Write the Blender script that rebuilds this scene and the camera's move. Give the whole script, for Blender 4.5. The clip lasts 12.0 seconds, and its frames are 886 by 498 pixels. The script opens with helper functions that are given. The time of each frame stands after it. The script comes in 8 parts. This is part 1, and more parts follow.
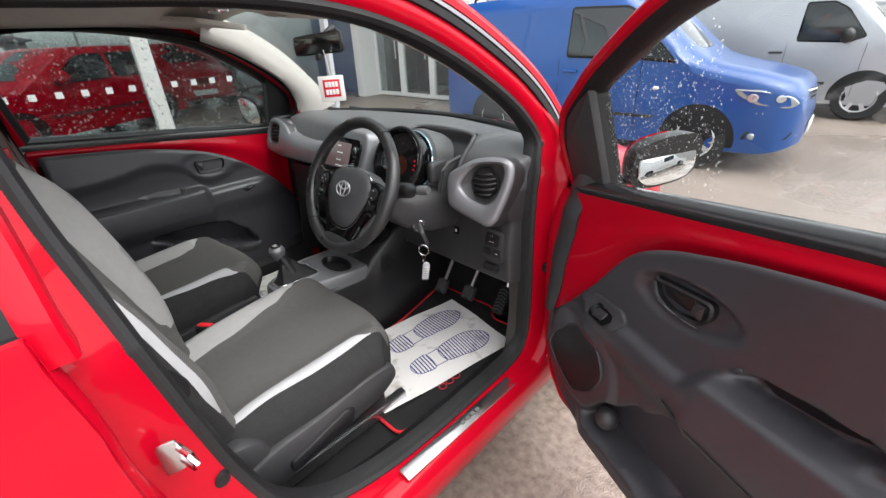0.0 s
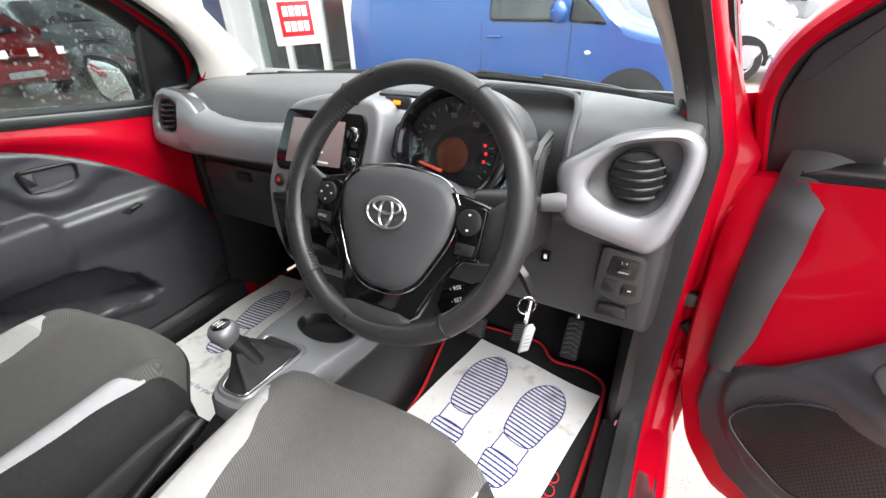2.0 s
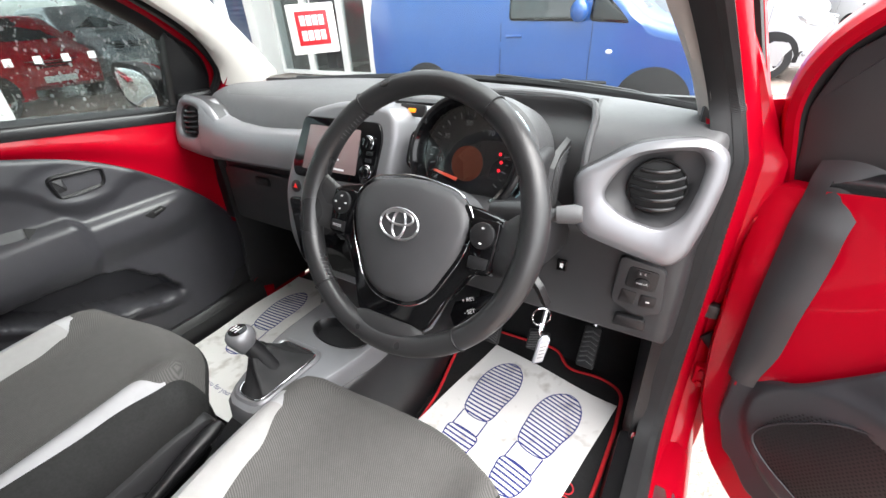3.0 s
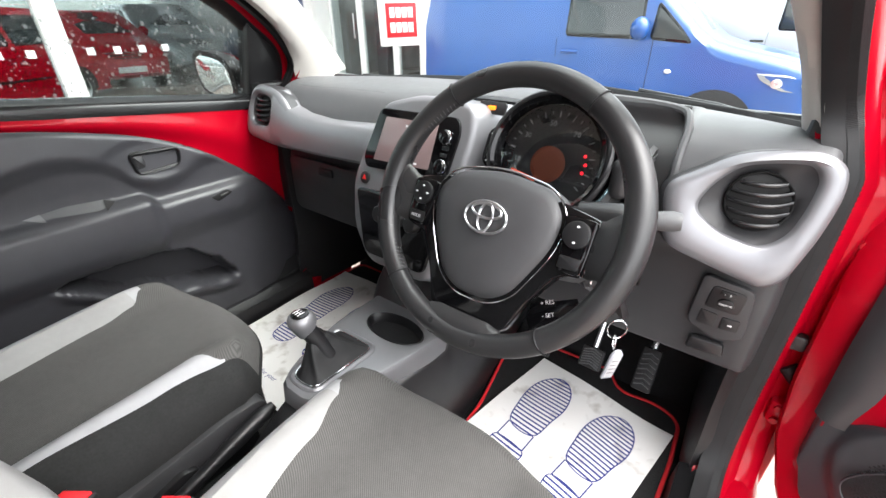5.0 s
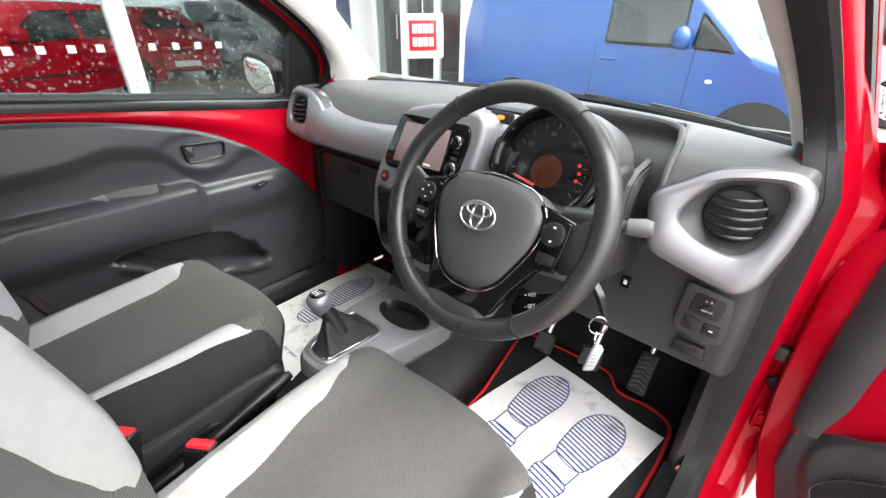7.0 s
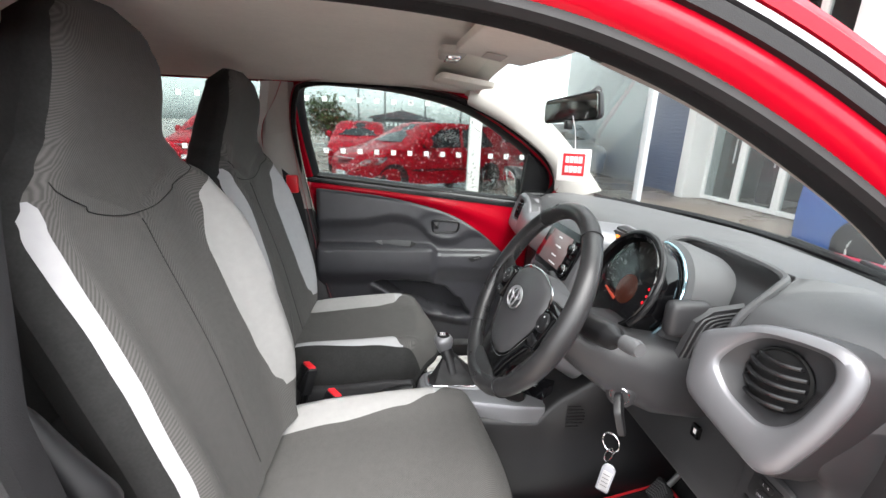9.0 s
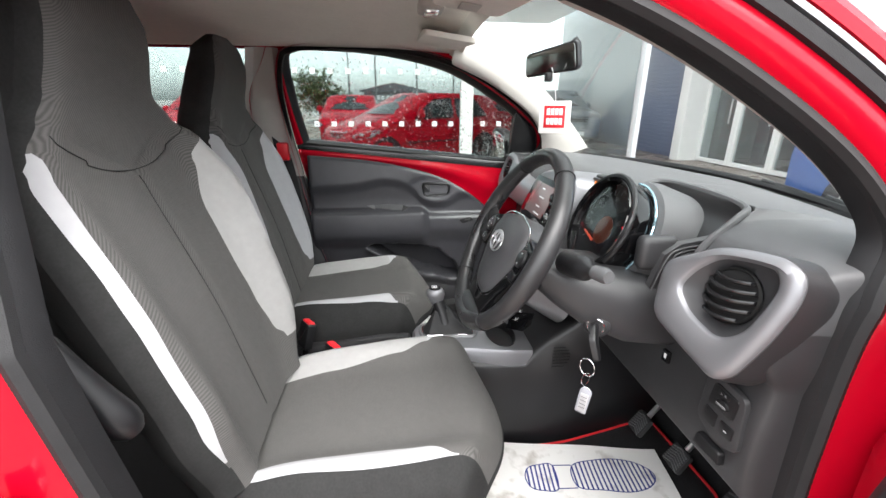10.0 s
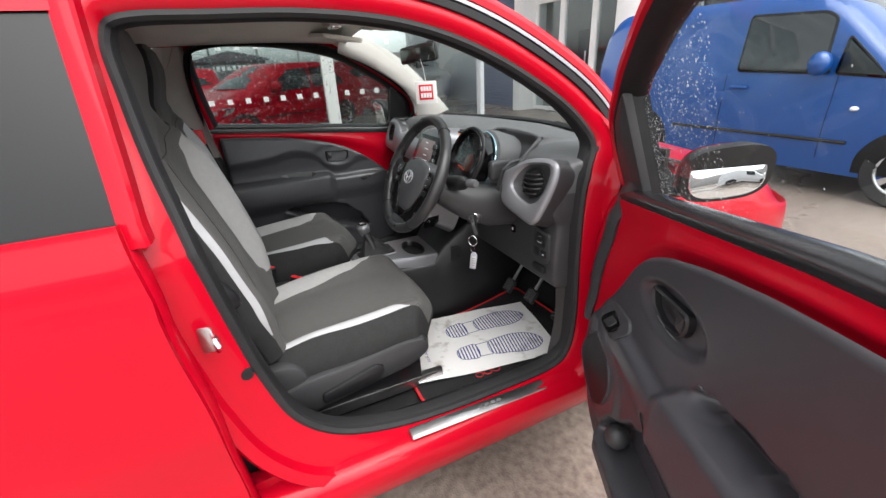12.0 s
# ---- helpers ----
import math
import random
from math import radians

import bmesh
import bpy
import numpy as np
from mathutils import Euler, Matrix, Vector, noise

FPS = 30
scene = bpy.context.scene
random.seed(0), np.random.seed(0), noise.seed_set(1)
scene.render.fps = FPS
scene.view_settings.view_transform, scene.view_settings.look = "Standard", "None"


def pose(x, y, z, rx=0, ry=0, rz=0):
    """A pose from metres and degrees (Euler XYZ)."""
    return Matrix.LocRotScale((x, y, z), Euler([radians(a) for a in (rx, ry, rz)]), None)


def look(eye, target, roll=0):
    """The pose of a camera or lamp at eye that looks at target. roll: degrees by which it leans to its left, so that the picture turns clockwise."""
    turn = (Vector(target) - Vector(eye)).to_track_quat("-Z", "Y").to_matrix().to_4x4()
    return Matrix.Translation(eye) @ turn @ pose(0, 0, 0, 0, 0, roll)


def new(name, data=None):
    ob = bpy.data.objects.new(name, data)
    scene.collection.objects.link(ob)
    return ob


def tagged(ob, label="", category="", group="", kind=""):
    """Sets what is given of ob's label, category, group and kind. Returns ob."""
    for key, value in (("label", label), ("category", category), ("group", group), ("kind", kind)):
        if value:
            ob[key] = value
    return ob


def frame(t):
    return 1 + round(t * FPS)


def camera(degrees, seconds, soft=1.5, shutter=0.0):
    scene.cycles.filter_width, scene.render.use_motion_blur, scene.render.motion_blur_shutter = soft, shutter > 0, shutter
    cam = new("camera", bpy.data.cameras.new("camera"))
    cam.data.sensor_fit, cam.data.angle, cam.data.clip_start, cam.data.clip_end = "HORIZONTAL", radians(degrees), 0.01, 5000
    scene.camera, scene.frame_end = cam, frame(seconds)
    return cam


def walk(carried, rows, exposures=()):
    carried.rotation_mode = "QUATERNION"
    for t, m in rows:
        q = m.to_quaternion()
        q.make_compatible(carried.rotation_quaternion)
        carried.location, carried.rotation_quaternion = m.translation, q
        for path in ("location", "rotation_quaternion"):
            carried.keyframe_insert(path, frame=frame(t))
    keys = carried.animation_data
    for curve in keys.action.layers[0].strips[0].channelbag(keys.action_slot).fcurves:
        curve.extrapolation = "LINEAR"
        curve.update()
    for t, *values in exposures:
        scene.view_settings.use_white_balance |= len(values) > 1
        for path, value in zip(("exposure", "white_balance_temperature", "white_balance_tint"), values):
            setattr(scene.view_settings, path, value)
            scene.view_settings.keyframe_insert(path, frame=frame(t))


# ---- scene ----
cam = camera(92.5, 12.0)
PATH = [
    (0, (1.367, -0.623, 1.374), (0.106, 0.634, 0.462), -2.6),
    (0.5, (1.109, -0.589, 1.326), (0.063, 0.851, 0.412), -3.7),
    (1, (0.929, -0.554, 1.281), (0.147, 1.033, 0.349), 0.9),
    (1.5, (0.736, -0.454, 1.251), (-0.134, 1.073, 0.295), -1.6),
    (2, (0.672, -0.414, 1.232), (-0.2, 1.079, 0.226), -2.1),
    (2.5, (0.671, -0.416, 1.233), (-0.233, 1.042, 0.204), -2.6),
    (3, (0.672, -0.4, 1.245), (-0.271, 1.049, 0.239), -3.0),
    (3.2, (0.673, -0.394, 1.26), (-0.287, 1.05, 0.263), -2.9),
    (5, (0.608, -0.437, 1.218), (-0.465, 0.952, 0.259), -0.4),
    (5.5, (0.592, -0.448, 1.22), (-0.49, 0.929, 0.254), 0.0),
    (6, (0.593, -0.451, 1.222), (-0.505, 0.91, 0.252), 0.4),
    (6.5, (0.608, -0.443, 1.22), (-0.526, 0.892, 0.254), 0.8),
    (7, (0.697, -0.464, 1.246), (-0.487, 0.834, 0.29), 0.8),
    (7.5, (0.859, -0.491, 1.276), (-0.618, 0.568, 0.443), 2.0),
    (7.7, (0.924, -0.474, 1.274), (-0.685, 0.417, 0.488), 3.4),
    (9.3, (1.107, -0.197, 1.295), (-0.808, -0.034, 0.743), 1.6),
    (9.5, (1.124, -0.201, 1.275), (-0.775, -0.021, 0.677), 1.3),
    (10, (1.152, -0.195, 1.255), (-0.723, 0.017, 0.592), 0.3),
    (10.5, (1.166, -0.193, 1.248), (-0.691, 0.072, 0.552), -0.4),
    (11, (1.216, -0.221, 1.254), (-0.607, 0.158, 0.524), -1.0),
    (11.5, (1.413, -0.385, 1.301), (-0.334, 0.192, 0.518), -1.3),
    (12, (1.641, -0.459, 1.336), (-0.026, 0.28, 0.513), -3.2),
]
walk(cam, [(t, look(eye, target, roll)) for t, eye, target, roll in PATH],
     [(0.0, 1.84), (0.5, 2.22), (1.0, 2.58), (2.0, 2.84), (7.0, 2.96), (7.7, 2.74), (9.5, 2.64), (10.5, 2.56), (11.2, 2.50), (11.5, 2.34), (12.0, 1.86)])

# ---- daylight: a bright overcast sky after rain ----
world = bpy.data.worlds.new("overcast_sky")
scene.world = world
world.use_nodes = True
wn, wl = world.node_tree.nodes, world.node_tree.links
sky = wn.new("ShaderNodeTexSky")
sky.sky_type, sky.sun_disc = "NISHITA", False
sky.sun_elevation, sky.sun_rotation = radians(61), radians(77)
sky.air_density, sky.dust_density = 1.0, 2.0
grey = wn.new("ShaderNodeHueSaturation")
grey.inputs["Saturation"].default_value = 0.12
wl.new(sky.outputs["Color"], grey.inputs["Color"])
wl.new(grey.outputs["Color"], wn["Background"].inputs["Color"])
wn["Background"].inputs["Strength"].default_value = 0.155
sun = new("sun", bpy.data.lights.new("sun", "SUN"))
sun.data.energy, sun.data.angle, sun.data.color = 1.2, radians(75), (1.0, 0.97, 0.93)
sun.matrix_world = look((4.5, 1.0, 8.5), (0, 0, 0))

# ---- materials ----
def node_mat(name):
    m = bpy.data.materials.new(name)
    m.use_nodes = True
    n, l = m.node_tree.nodes, m.node_tree.links
    return m, n, l, n["Principled BSDF"]


def mat(name, color, rough=0.5, metal=0.0, var=0.12, scale=30.0, bump=0.08, bscale=600.0, coat=0.0, rvar=0.1, spec=0.5, dist=0.001):
    """A surface with stains and grain: colour and gloss vary at two scales, and a fine relief."""
    m, n, l, p = node_mat(name)
    co = n.new("ShaderNodeTexCoord")
    big, fine = n.new("ShaderNodeTexNoise"), n.new("ShaderNodeTexNoise")
    big.inputs["Scale"].default_value, big.inputs["Detail"].default_value = scale / 6, 4
    fine.inputs["Scale"].default_value, fine.inputs["Detail"].default_value = scale, 6
    add = n.new("ShaderNodeMath")
    add.operation = "ADD"
    mix = n.new("ShaderNodeMapRange")
    mix.inputs["From Min"].default_value, mix.inputs["From Max"].default_value = 0.6, 1.4
    col = n.new("ShaderNodeMix")
    col.data_type = "RGBA"
    col.inputs["A"].default_value = (*[c * (1 - var) for c in color], 1)
    col.inputs["B"].default_value = (*[min(1, c * (1 + var)) for c in color], 1)
    rr = n.new("ShaderNodeMapRange")
    rr.inputs["To Min"].default_value, rr.inputs["To Max"].default_value = max(0.02, rough - rvar), min(1, rough + rvar)
    for t in (big, fine):
        l.new(co.outputs["Object"], t.inputs["Vector"])
    l.new(big.outputs["Fac"], add.inputs[0])
    l.new(fine.outputs["Fac"], add.inputs[1])
    l.new(add.outputs[0], mix.inputs["Value"])
    l.new(mix.outputs[0], col.inputs["Factor"])
    l.new(big.outputs["Fac"], rr.inputs["Value"])
    l.new(col.outputs["Result"], p.inputs["Base Color"])
    l.new(rr.outputs[0], p.inputs["Roughness"])
    p.inputs["Metallic"].default_value = metal
    p.inputs["Specular IOR Level"].default_value = spec
    if coat:
        p.inputs["Coat Weight"].default_value, p.inputs["Coat Roughness"].default_value = coat, 0.03
    if bump:
        grain, b = n.new("ShaderNodeTexNoise"), n.new("ShaderNodeBump")
        grain.inputs["Scale"].default_value, grain.inputs["Detail"].default_value = bscale, 3
        b.inputs["Strength"].default_value, b.inputs["Distance"].default_value = bump, dist
        l.new(co.outputs["Object"], grain.inputs["Vector"])
        l.new(grain.outputs["Fac"], b.inputs["Height"])
        l.new(b.outputs["Normal"], p.inputs["Normal"])
    return m


def fabric(name, dark, light, pitch=0.0022, rough=0.9):
    """Woven cloth with fine diagonal ribs."""
    m, n, l, p = node_mat(name)
    co, wave, noise_n = n.new("ShaderNodeTexCoord"), n.new("ShaderNodeTexWave"), n.new("ShaderNodeTexNoise")
    wave.wave_type, wave.bands_direction = "BANDS", "DIAGONAL"
    wave.inputs["Scale"].default_value = 0.363 / pitch
    wave.inputs["Distortion"].default_value, wave.inputs["Detail"].default_value = 0.6, 1
    wave.inputs["Detail Scale"].default_value = 8
    noise_n.inputs["Scale"].default_value, noise_n.inputs["Detail"].default_value, noise_n.inputs["Roughness"].default_value = 60, 10, 0.75
    mixf, col, b = n.new("ShaderNodeMath"), n.new("ShaderNodeMix"), n.new("ShaderNodeBump")
    mixf.operation, mixf.use_clamp = "MULTIPLY_ADD", True
    mixf.inputs[1].default_value = 0.46
    col.data_type = "RGBA"
    col.inputs["A"].default_value, col.inputs["B"].default_value = (*dark, 1), (*light, 1)
    off = n.new("ShaderNodeMath")
    off.operation = "MULTIPLY_ADD"
    off.inputs[1].default_value, off.inputs[2].default_value = 0.40, 0.07
    b.inputs["Strength"].default_value, b.inputs["Distance"].default_value = 0.25, 0.0006
    for t in (wave, noise_n):
        l.new(co.outputs["Object"], t.inputs["Vector"])
    l.new(noise_n.outputs["Fac"], off.inputs[0])
    l.new(wave.outputs["Fac"], mixf.inputs[0])
    l.new(off.outputs[0], mixf.inputs[2])
    l.new(mixf.outputs[0], col.inputs["Factor"])
    l.new(col.outputs["Result"], p.inputs["Base Color"])
    l.new(wave.outputs["Fac"], b.inputs["Height"])
    l.new(b.outputs["Normal"], p.inputs["Normal"])
    p.inputs["Roughness"].default_value = rough
    p.inputs["Sheen Weight"].default_value = 0.04
    return m


def leather(name, color, rough=0.42):
    m, n, l, p = node_mat(name)
    co, v, b, big = n.new("ShaderNodeTexCoord"), n.new("ShaderNodeTexVoronoi"), n.new("ShaderNodeBump"), n.new("ShaderNodeTexNoise")
    v.feature = "DISTANCE_TO_EDGE"
    v.inputs["Scale"].default_value, big.inputs["Scale"].default_value = 450, 14
    rr = n.new("ShaderNodeMapRange")
    rr.inputs["From Min"].default_value, rr.inputs["From Max"].default_value = 0.35, 0.65
    rr.inputs["To Min"].default_value, rr.inputs["To Max"].default_value = rough - 0.08, rough + 0.12
    b.inputs["Strength"].default_value, b.inputs["Distance"].default_value = 0.3, 0.0006
    for t in (v, big):
        l.new(co.outputs["Object"], t.inputs["Vector"])
    l.new(v.outputs["Distance"], b.inputs["Height"])
    l.new(b.outputs["Normal"], p.inputs["Normal"])
    l.new(big.outputs["Fac"], rr.inputs["Value"])
    l.new(rr.outputs[0], p.inputs["Roughness"])
    p.inputs["Base Color"].default_value = (*color, 1)
    return m


def pane_mat(name, tint, ior=1.45, rough=0.0):
    """Thin glass: clear through, with a true reflection that grows towards the edge of sight."""
    m, n, l, p = node_mat(name)
    n.remove(p)
    clear, gloss, lw, mix = n.new("ShaderNodeBsdfTransparent"), n.new("ShaderNodeBsdfGlossy"), n.new("ShaderNodeLayerWeight"), n.new("ShaderNodeMixShader")
    power, fres = n.new("ShaderNodeMath"), n.new("ShaderNodeMath")
    power.operation, fres.operation = "POWER", "MULTIPLY_ADD"
    power.inputs[1].default_value = 5.0
    lw.inputs["Blend"].default_value = 0.5
    r0 = ((ior - 1) / (ior + 1)) ** 2
    fres.inputs[1].default_value, fres.inputs[2].default_value = 0.6 * (1 - r0), r0
    l.new(lw.outputs["Facing"], power.inputs[0])
    l.new(power.outputs[0], fres.inputs[0])
    clear.inputs["Color"].default_value = (*tint, 1)
    gloss.inputs["Roughness"].default_value = rough
    l.new(fres.outputs[0], mix.inputs["Fac"])
    l.new(clear.outputs[0], mix.inputs[1])
    l.new(gloss.outputs[0], mix.inputs[2])
    l.new(mix.outputs[0], n["Material Output"].inputs["Surface"])
    return m


def drop_mat():
    m, n, l, p = node_mat("water_drop")
    n.remove(p)
    clear, soft, mix = n.new("ShaderNodeBsdfTransparent"), n.new("ShaderNodeBsdfTranslucent"), n.new("ShaderNodeMixShader")
    soft.inputs["Color"].default_value = (0.95, 0.96, 0.97, 1)
    mix.inputs["Fac"].default_value = 0.28
    l.new(clear.outputs[0], mix.inputs[1])
    l.new(soft.outputs[0], mix.inputs[2])
    l.new(mix.outputs[0], n["Material Output"].inputs["Surface"])
    return m


def plain(name, color, rough=0.4, metal=0.0, emit=0.0, coat=0.0):
    m, n, l, p = node_mat(name)
    p.inputs["Base Color"].default_value = (*color, 1)
    p.inputs["Roughness"].default_value, p.inputs["Metallic"].default_value = rough, metal
    p.inputs["Coat Weight"].default_value = coat
    if emit:
        p.inputs["Emission Color"].default_value, p.inputs["Emission Strength"].default_value = (*color, 1), emit
    return m


RED = mat("red_paint", (0.39, 0.001, 0.012), 0.3, 0.0, 0.05, 4, 0.02, 900, coat=0.28, rvar=0.05, spec=0.1)
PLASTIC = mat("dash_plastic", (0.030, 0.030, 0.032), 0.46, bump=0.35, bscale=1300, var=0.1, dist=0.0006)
# lighter than PLASTIC: daylight falling on the upper dash is put into this colour
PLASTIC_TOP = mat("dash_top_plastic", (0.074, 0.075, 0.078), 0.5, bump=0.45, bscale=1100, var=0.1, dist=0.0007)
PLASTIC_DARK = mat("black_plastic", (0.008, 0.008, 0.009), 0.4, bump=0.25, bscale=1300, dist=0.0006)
DOOR_TRIM = mat("door_trim_plastic", (0.039, 0.039, 0.044), 0.33, bump=0.4, bscale=1000, var=0.12, dist=0.0006)
CARPET = mat("carpet", (0.008, 0.008, 0.009), 0.95, bump=0.8, bscale=900, var=0.4, scale=200, dist=0.003)
SLAT = mat("slat_plastic", (0.012, 0.012, 0.013), 0.24, bump=0.1, bscale=1200, rvar=0.05)
VENT_BLACK = plain("matt_black", (0.003, 0.003, 0.003), 0.7)
SILVER = mat("silver_paint", (0.205, 0.205, 0.217), 0.40, 0.55, 0.04, 20, 0.08, 1500)
GLOSS = mat("gloss_black", (0.003, 0.003, 0.0035), 0.06, 0.0, 0.1, 20, 0.0, coat=0.0, rvar=0.02, spec=0.42)
CHROME = mat("chrome", (0.8, 0.8, 0.82), 0.12, 1.0, 0.03, 30, 0.0, rvar=0.05)
STEEL = mat("brushed_steel", (0.55, 0.55, 0.56), 0.3, 1.0, 0.1, 60, 0.1, 500)
FABRIC = fabric("dark_fabric", (0.026, 0.0252, 0.0245), (0.118, 0.114, 0.109), 0.0025)
FABRIC_SIDE = mat("black_fabric", (0.022, 0.022, 0.022), 0.9, var=0.25, scale=220, bump=0.5, bscale=1400, dist=0.0008, spec=0.25)
FABRIC_LIGHT = mat("pale_fabric", (0.37, 0.37, 0.38), 0.85, var=0.06, scale=60, bump=0.5, bscale=1500, dist=0.0008)
FABRIC_GREY = mat("light_grey_fabric", (0.31, 0.306, 0.30), 0.88, var=0.07, scale=60, bump=0.5, bscale=1500, dist=0.0008)
LEATHER = leather("black_leather", (0.018, 0.018, 0.019), 0.33)
LEATHER_DULL = leather("dull_black_leather", (0.006, 0.006, 0.007), 0.68)
HEADLINER = mat("headlining_cloth", (0.72, 0.69, 0.64), 0.95, var=0.05, scale=80, bump=0.5, bscale=900)
PILLAR_TRIM = mat("beige_trim", (0.42, 0.40, 0.375), 0.6, var=0.04, bump=0.2, bscale=1200)
RUBBER = mat("rubber_seal", (0.012, 0.012, 0.013), 0.55, bump=0.4, bscale=700, var=0.2, spec=0.25)
SEAL_GREY = mat("grey_trim", (0.14, 0.14, 0.145), 0.55, bump=0.2, bscale=900)
SEAL_DARK = mat("dark_grey_rubber", (0.019, 0.019, 0.020), 0.6, bump=0.4, bscale=700, var=0.2, spec=0.3)
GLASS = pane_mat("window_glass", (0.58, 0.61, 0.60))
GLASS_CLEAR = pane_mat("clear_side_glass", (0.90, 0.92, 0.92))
SCREEN_GLASS = pane_mat("windscreen_glass", (0.92, 0.95, 0.94))
TINTED = pane_mat("tinted_glass", (0.010, 0.011, 0.012), 1.5, 0.32)
DROP = drop_mat()
MIRROR = plain("mirror_glass", (0.85, 0.87, 0.88), 0.01, 1.0)
# inside mirror: the dim cabin it would reflect is put into its grey colour
MIRROR_GREYED = plain("greyed_mirror_glass", (0.36, 0.37, 0.36), 0.16, 1.0)
TYRE = mat("tyre_rubber", (0.02, 0.02, 0.021), 0.8, bump=0.5, bscale=150, var=0.25)
ALLOY = mat("alloy", (0.6, 0.61, 0.62), 0.3, 0.9, 0.05)

# ---- building tools ----
BASE = {}
SHIFT = {}
LEVEL = [0.0]


def thing(name, base, label, category, group="", kind=""):
    """A top-level thing: an empty at its base, to which part() adds meshes given in world places."""
    ob = new(name)
    ob.empty_display_size = 0.05
    ob.location = Vector(base) + Vector((0, 0, LEVEL[0]))
    BASE[ob] = Matrix.Translation(base)
    return tagged(ob, label, category, group, kind)


def mesh_of(name, bm, material, base=None, sharp=0.7):
    if base is not None:
        bm.transform(base.inverted())
    bmesh.ops.remove_doubles(bm, verts=bm.verts, dist=1e-6)
    bmesh.ops.recalc_face_normals(bm, faces=bm.faces)
    for f in bm.faces:
        f.smooth = True
    for e in bm.edges:
        if len(e.link_faces) == 2 and e.calc_face_angle(0) > sharp:
            e.smooth = False
    me = bpy.data.meshes.new(name)
    bm.to_mesh(me)
    bm.free()
    me.materials.append(material)
    return me


class Fitting:
    """Something fixed to the car: its first mesh carries its name, the others hang below that."""

    def __init__(self, name, label, shift=(0, 0, 0)):
        self.name, self.label, self.ob, self.shift = name, label, None, Vector(shift)


def part(name, bm, material, parent, label="", kind="", sharp=0.7, shadow=True):
    if isinstance(parent, Fitting):
        if parent.ob is None:
            bm.transform(Matrix.Translation(parent.shift))
            parent.ob = part(parent.name, bm, material, CAR, parent.label, kind, sharp, shadow)
            SHIFT[parent.ob] = parent.shift
            return parent.ob
        parent = parent.ob
    up = parent
    while up is not None and up not in SHIFT:
        up = up.parent
    if up is not None:
        bm.transform(Matrix.Translation(SHIFT[up]))
    if parent.parent and parent.parent.parent:
        parent = parent.parent
    root = parent
    while root.parent:
        root = root.parent
    ob = new(name, mesh_of(name, bm, material, BASE[root], sharp))
    ob.parent = parent
    ob.visible_shadow = shadow
    return tagged(ob, label, kind=kind)


def solo(name, bm, material, label, category, group="", kind="", shadow=True):
    """A thing of one mesh."""
    ob = new(name, mesh_of(name, bm, material))
    ob.location.z = LEVEL[0]
    ob.visible_shadow = shadow
    return tagged(ob, label, category, group, kind)


def merge(*bms):
    out = bmesh.new()
    for b in bms:
        me = bpy.data.meshes.new("tmp")
        b.to_mesh(me)
        b.free()
        out.from_mesh(me)
        bpy.data.meshes.remove(me)
    return out


def loft(rings, closed=True, cap=True):
    bm = bmesh.new()
    vs = [[bm.verts.new(p) for p in r] for r in rings]
    n = len(vs[0])
    for a, b in zip(vs, vs[1:]):
        for j in range(n if closed else n - 1):
            k = (j + 1) % n
            bm.faces.new((a[j], a[k], b[k], b[j]))
    if cap and closed:
        bm.faces.new(vs[0][::-1])
        bm.faces.new(vs[-1])
    return bm


def curve(pts, n, closed=False):
    """n points evenly in parameter on a smooth curve through pts."""
    P = [Vector(p) for p in pts]
    m = len(P)
    out = []
    for i in range(n):
        t = i / n * m if closed else i / (n - 1) * (m - 1)
        k = min(int(t), m - 1 if closed else m - 2)
        f = t - k
        if closed:
            a, b, c, d = P[(k - 1) % m], P[k % m], P[(k + 1) % m], P[(k + 2) % m]
        else:
            b, c = P[k], P[k + 1]
            a = P[k - 1] if k else b + (b - c)
            d = P[k + 2] if k + 2 < m else c + (c - b)
        out.append(0.5 * ((2 * b) + (c - a) * f + (2 * a - 5 * b + 4 * c - d) * f * f + (3 * b - a - 3 * c + d) * f ** 3))
    return out


def tube(path, r, n=10, closed=False, up=(0, 0, 1), rz=None, cap=True):
    """A round or oval rod along a path; r and rz are radii across and along up, single or one a point."""
    path = [Vector(p) for p in path]
    m = len(path)
    rings = []
    for i, p in enumerate(path):
        t = (path[(i + 1) % m] - path[i - 1]) if closed else (path[min(i + 1, m - 1)] - path[max(i - 1, 0)])
        t.normalize()
        u = Vector(up)
        a = t.cross(u)
        if a.length < 1e-4:
            a = t.cross(Vector((0.3, 1, 0.1)))
        a.normalize()
        b = a.cross(t).normalized()
        ra = r[i] if isinstance(r, (list, tuple)) else r
        rb = ra if rz is None else (rz[i] if isinstance(rz, (list, tuple)) else rz)
        rings.append([p + a * (ra * math.cos(2 * math.pi * k / n)) + b * (rb * math.sin(2 * math.pi * k / n)) for k in range(n)])
    if closed:
        return loft(rings + [rings[0]], True, False)
    return loft(rings, True, cap)


def rounded(pts, r, n=4):
    """A closed 2D outline with its corners rounded."""
    out = []
    m = len(pts)
    for i in range(m):
        a, b, c = Vector(pts[i - 1]), Vector(pts[i]), Vector(pts[(i + 1) % m])
        ra = min(r, (a - b).length * 0.48, (c - b).length * 0.48)
        p, q = b + (a - b).normalized() * ra, b + (c - b).normalized() * ra
        for k in range(n + 1):
            f = k / n
            out.append(tuple((1 - f) ** 2 * p + 2 * f * (1 - f) * b + f * f * q))
    return out


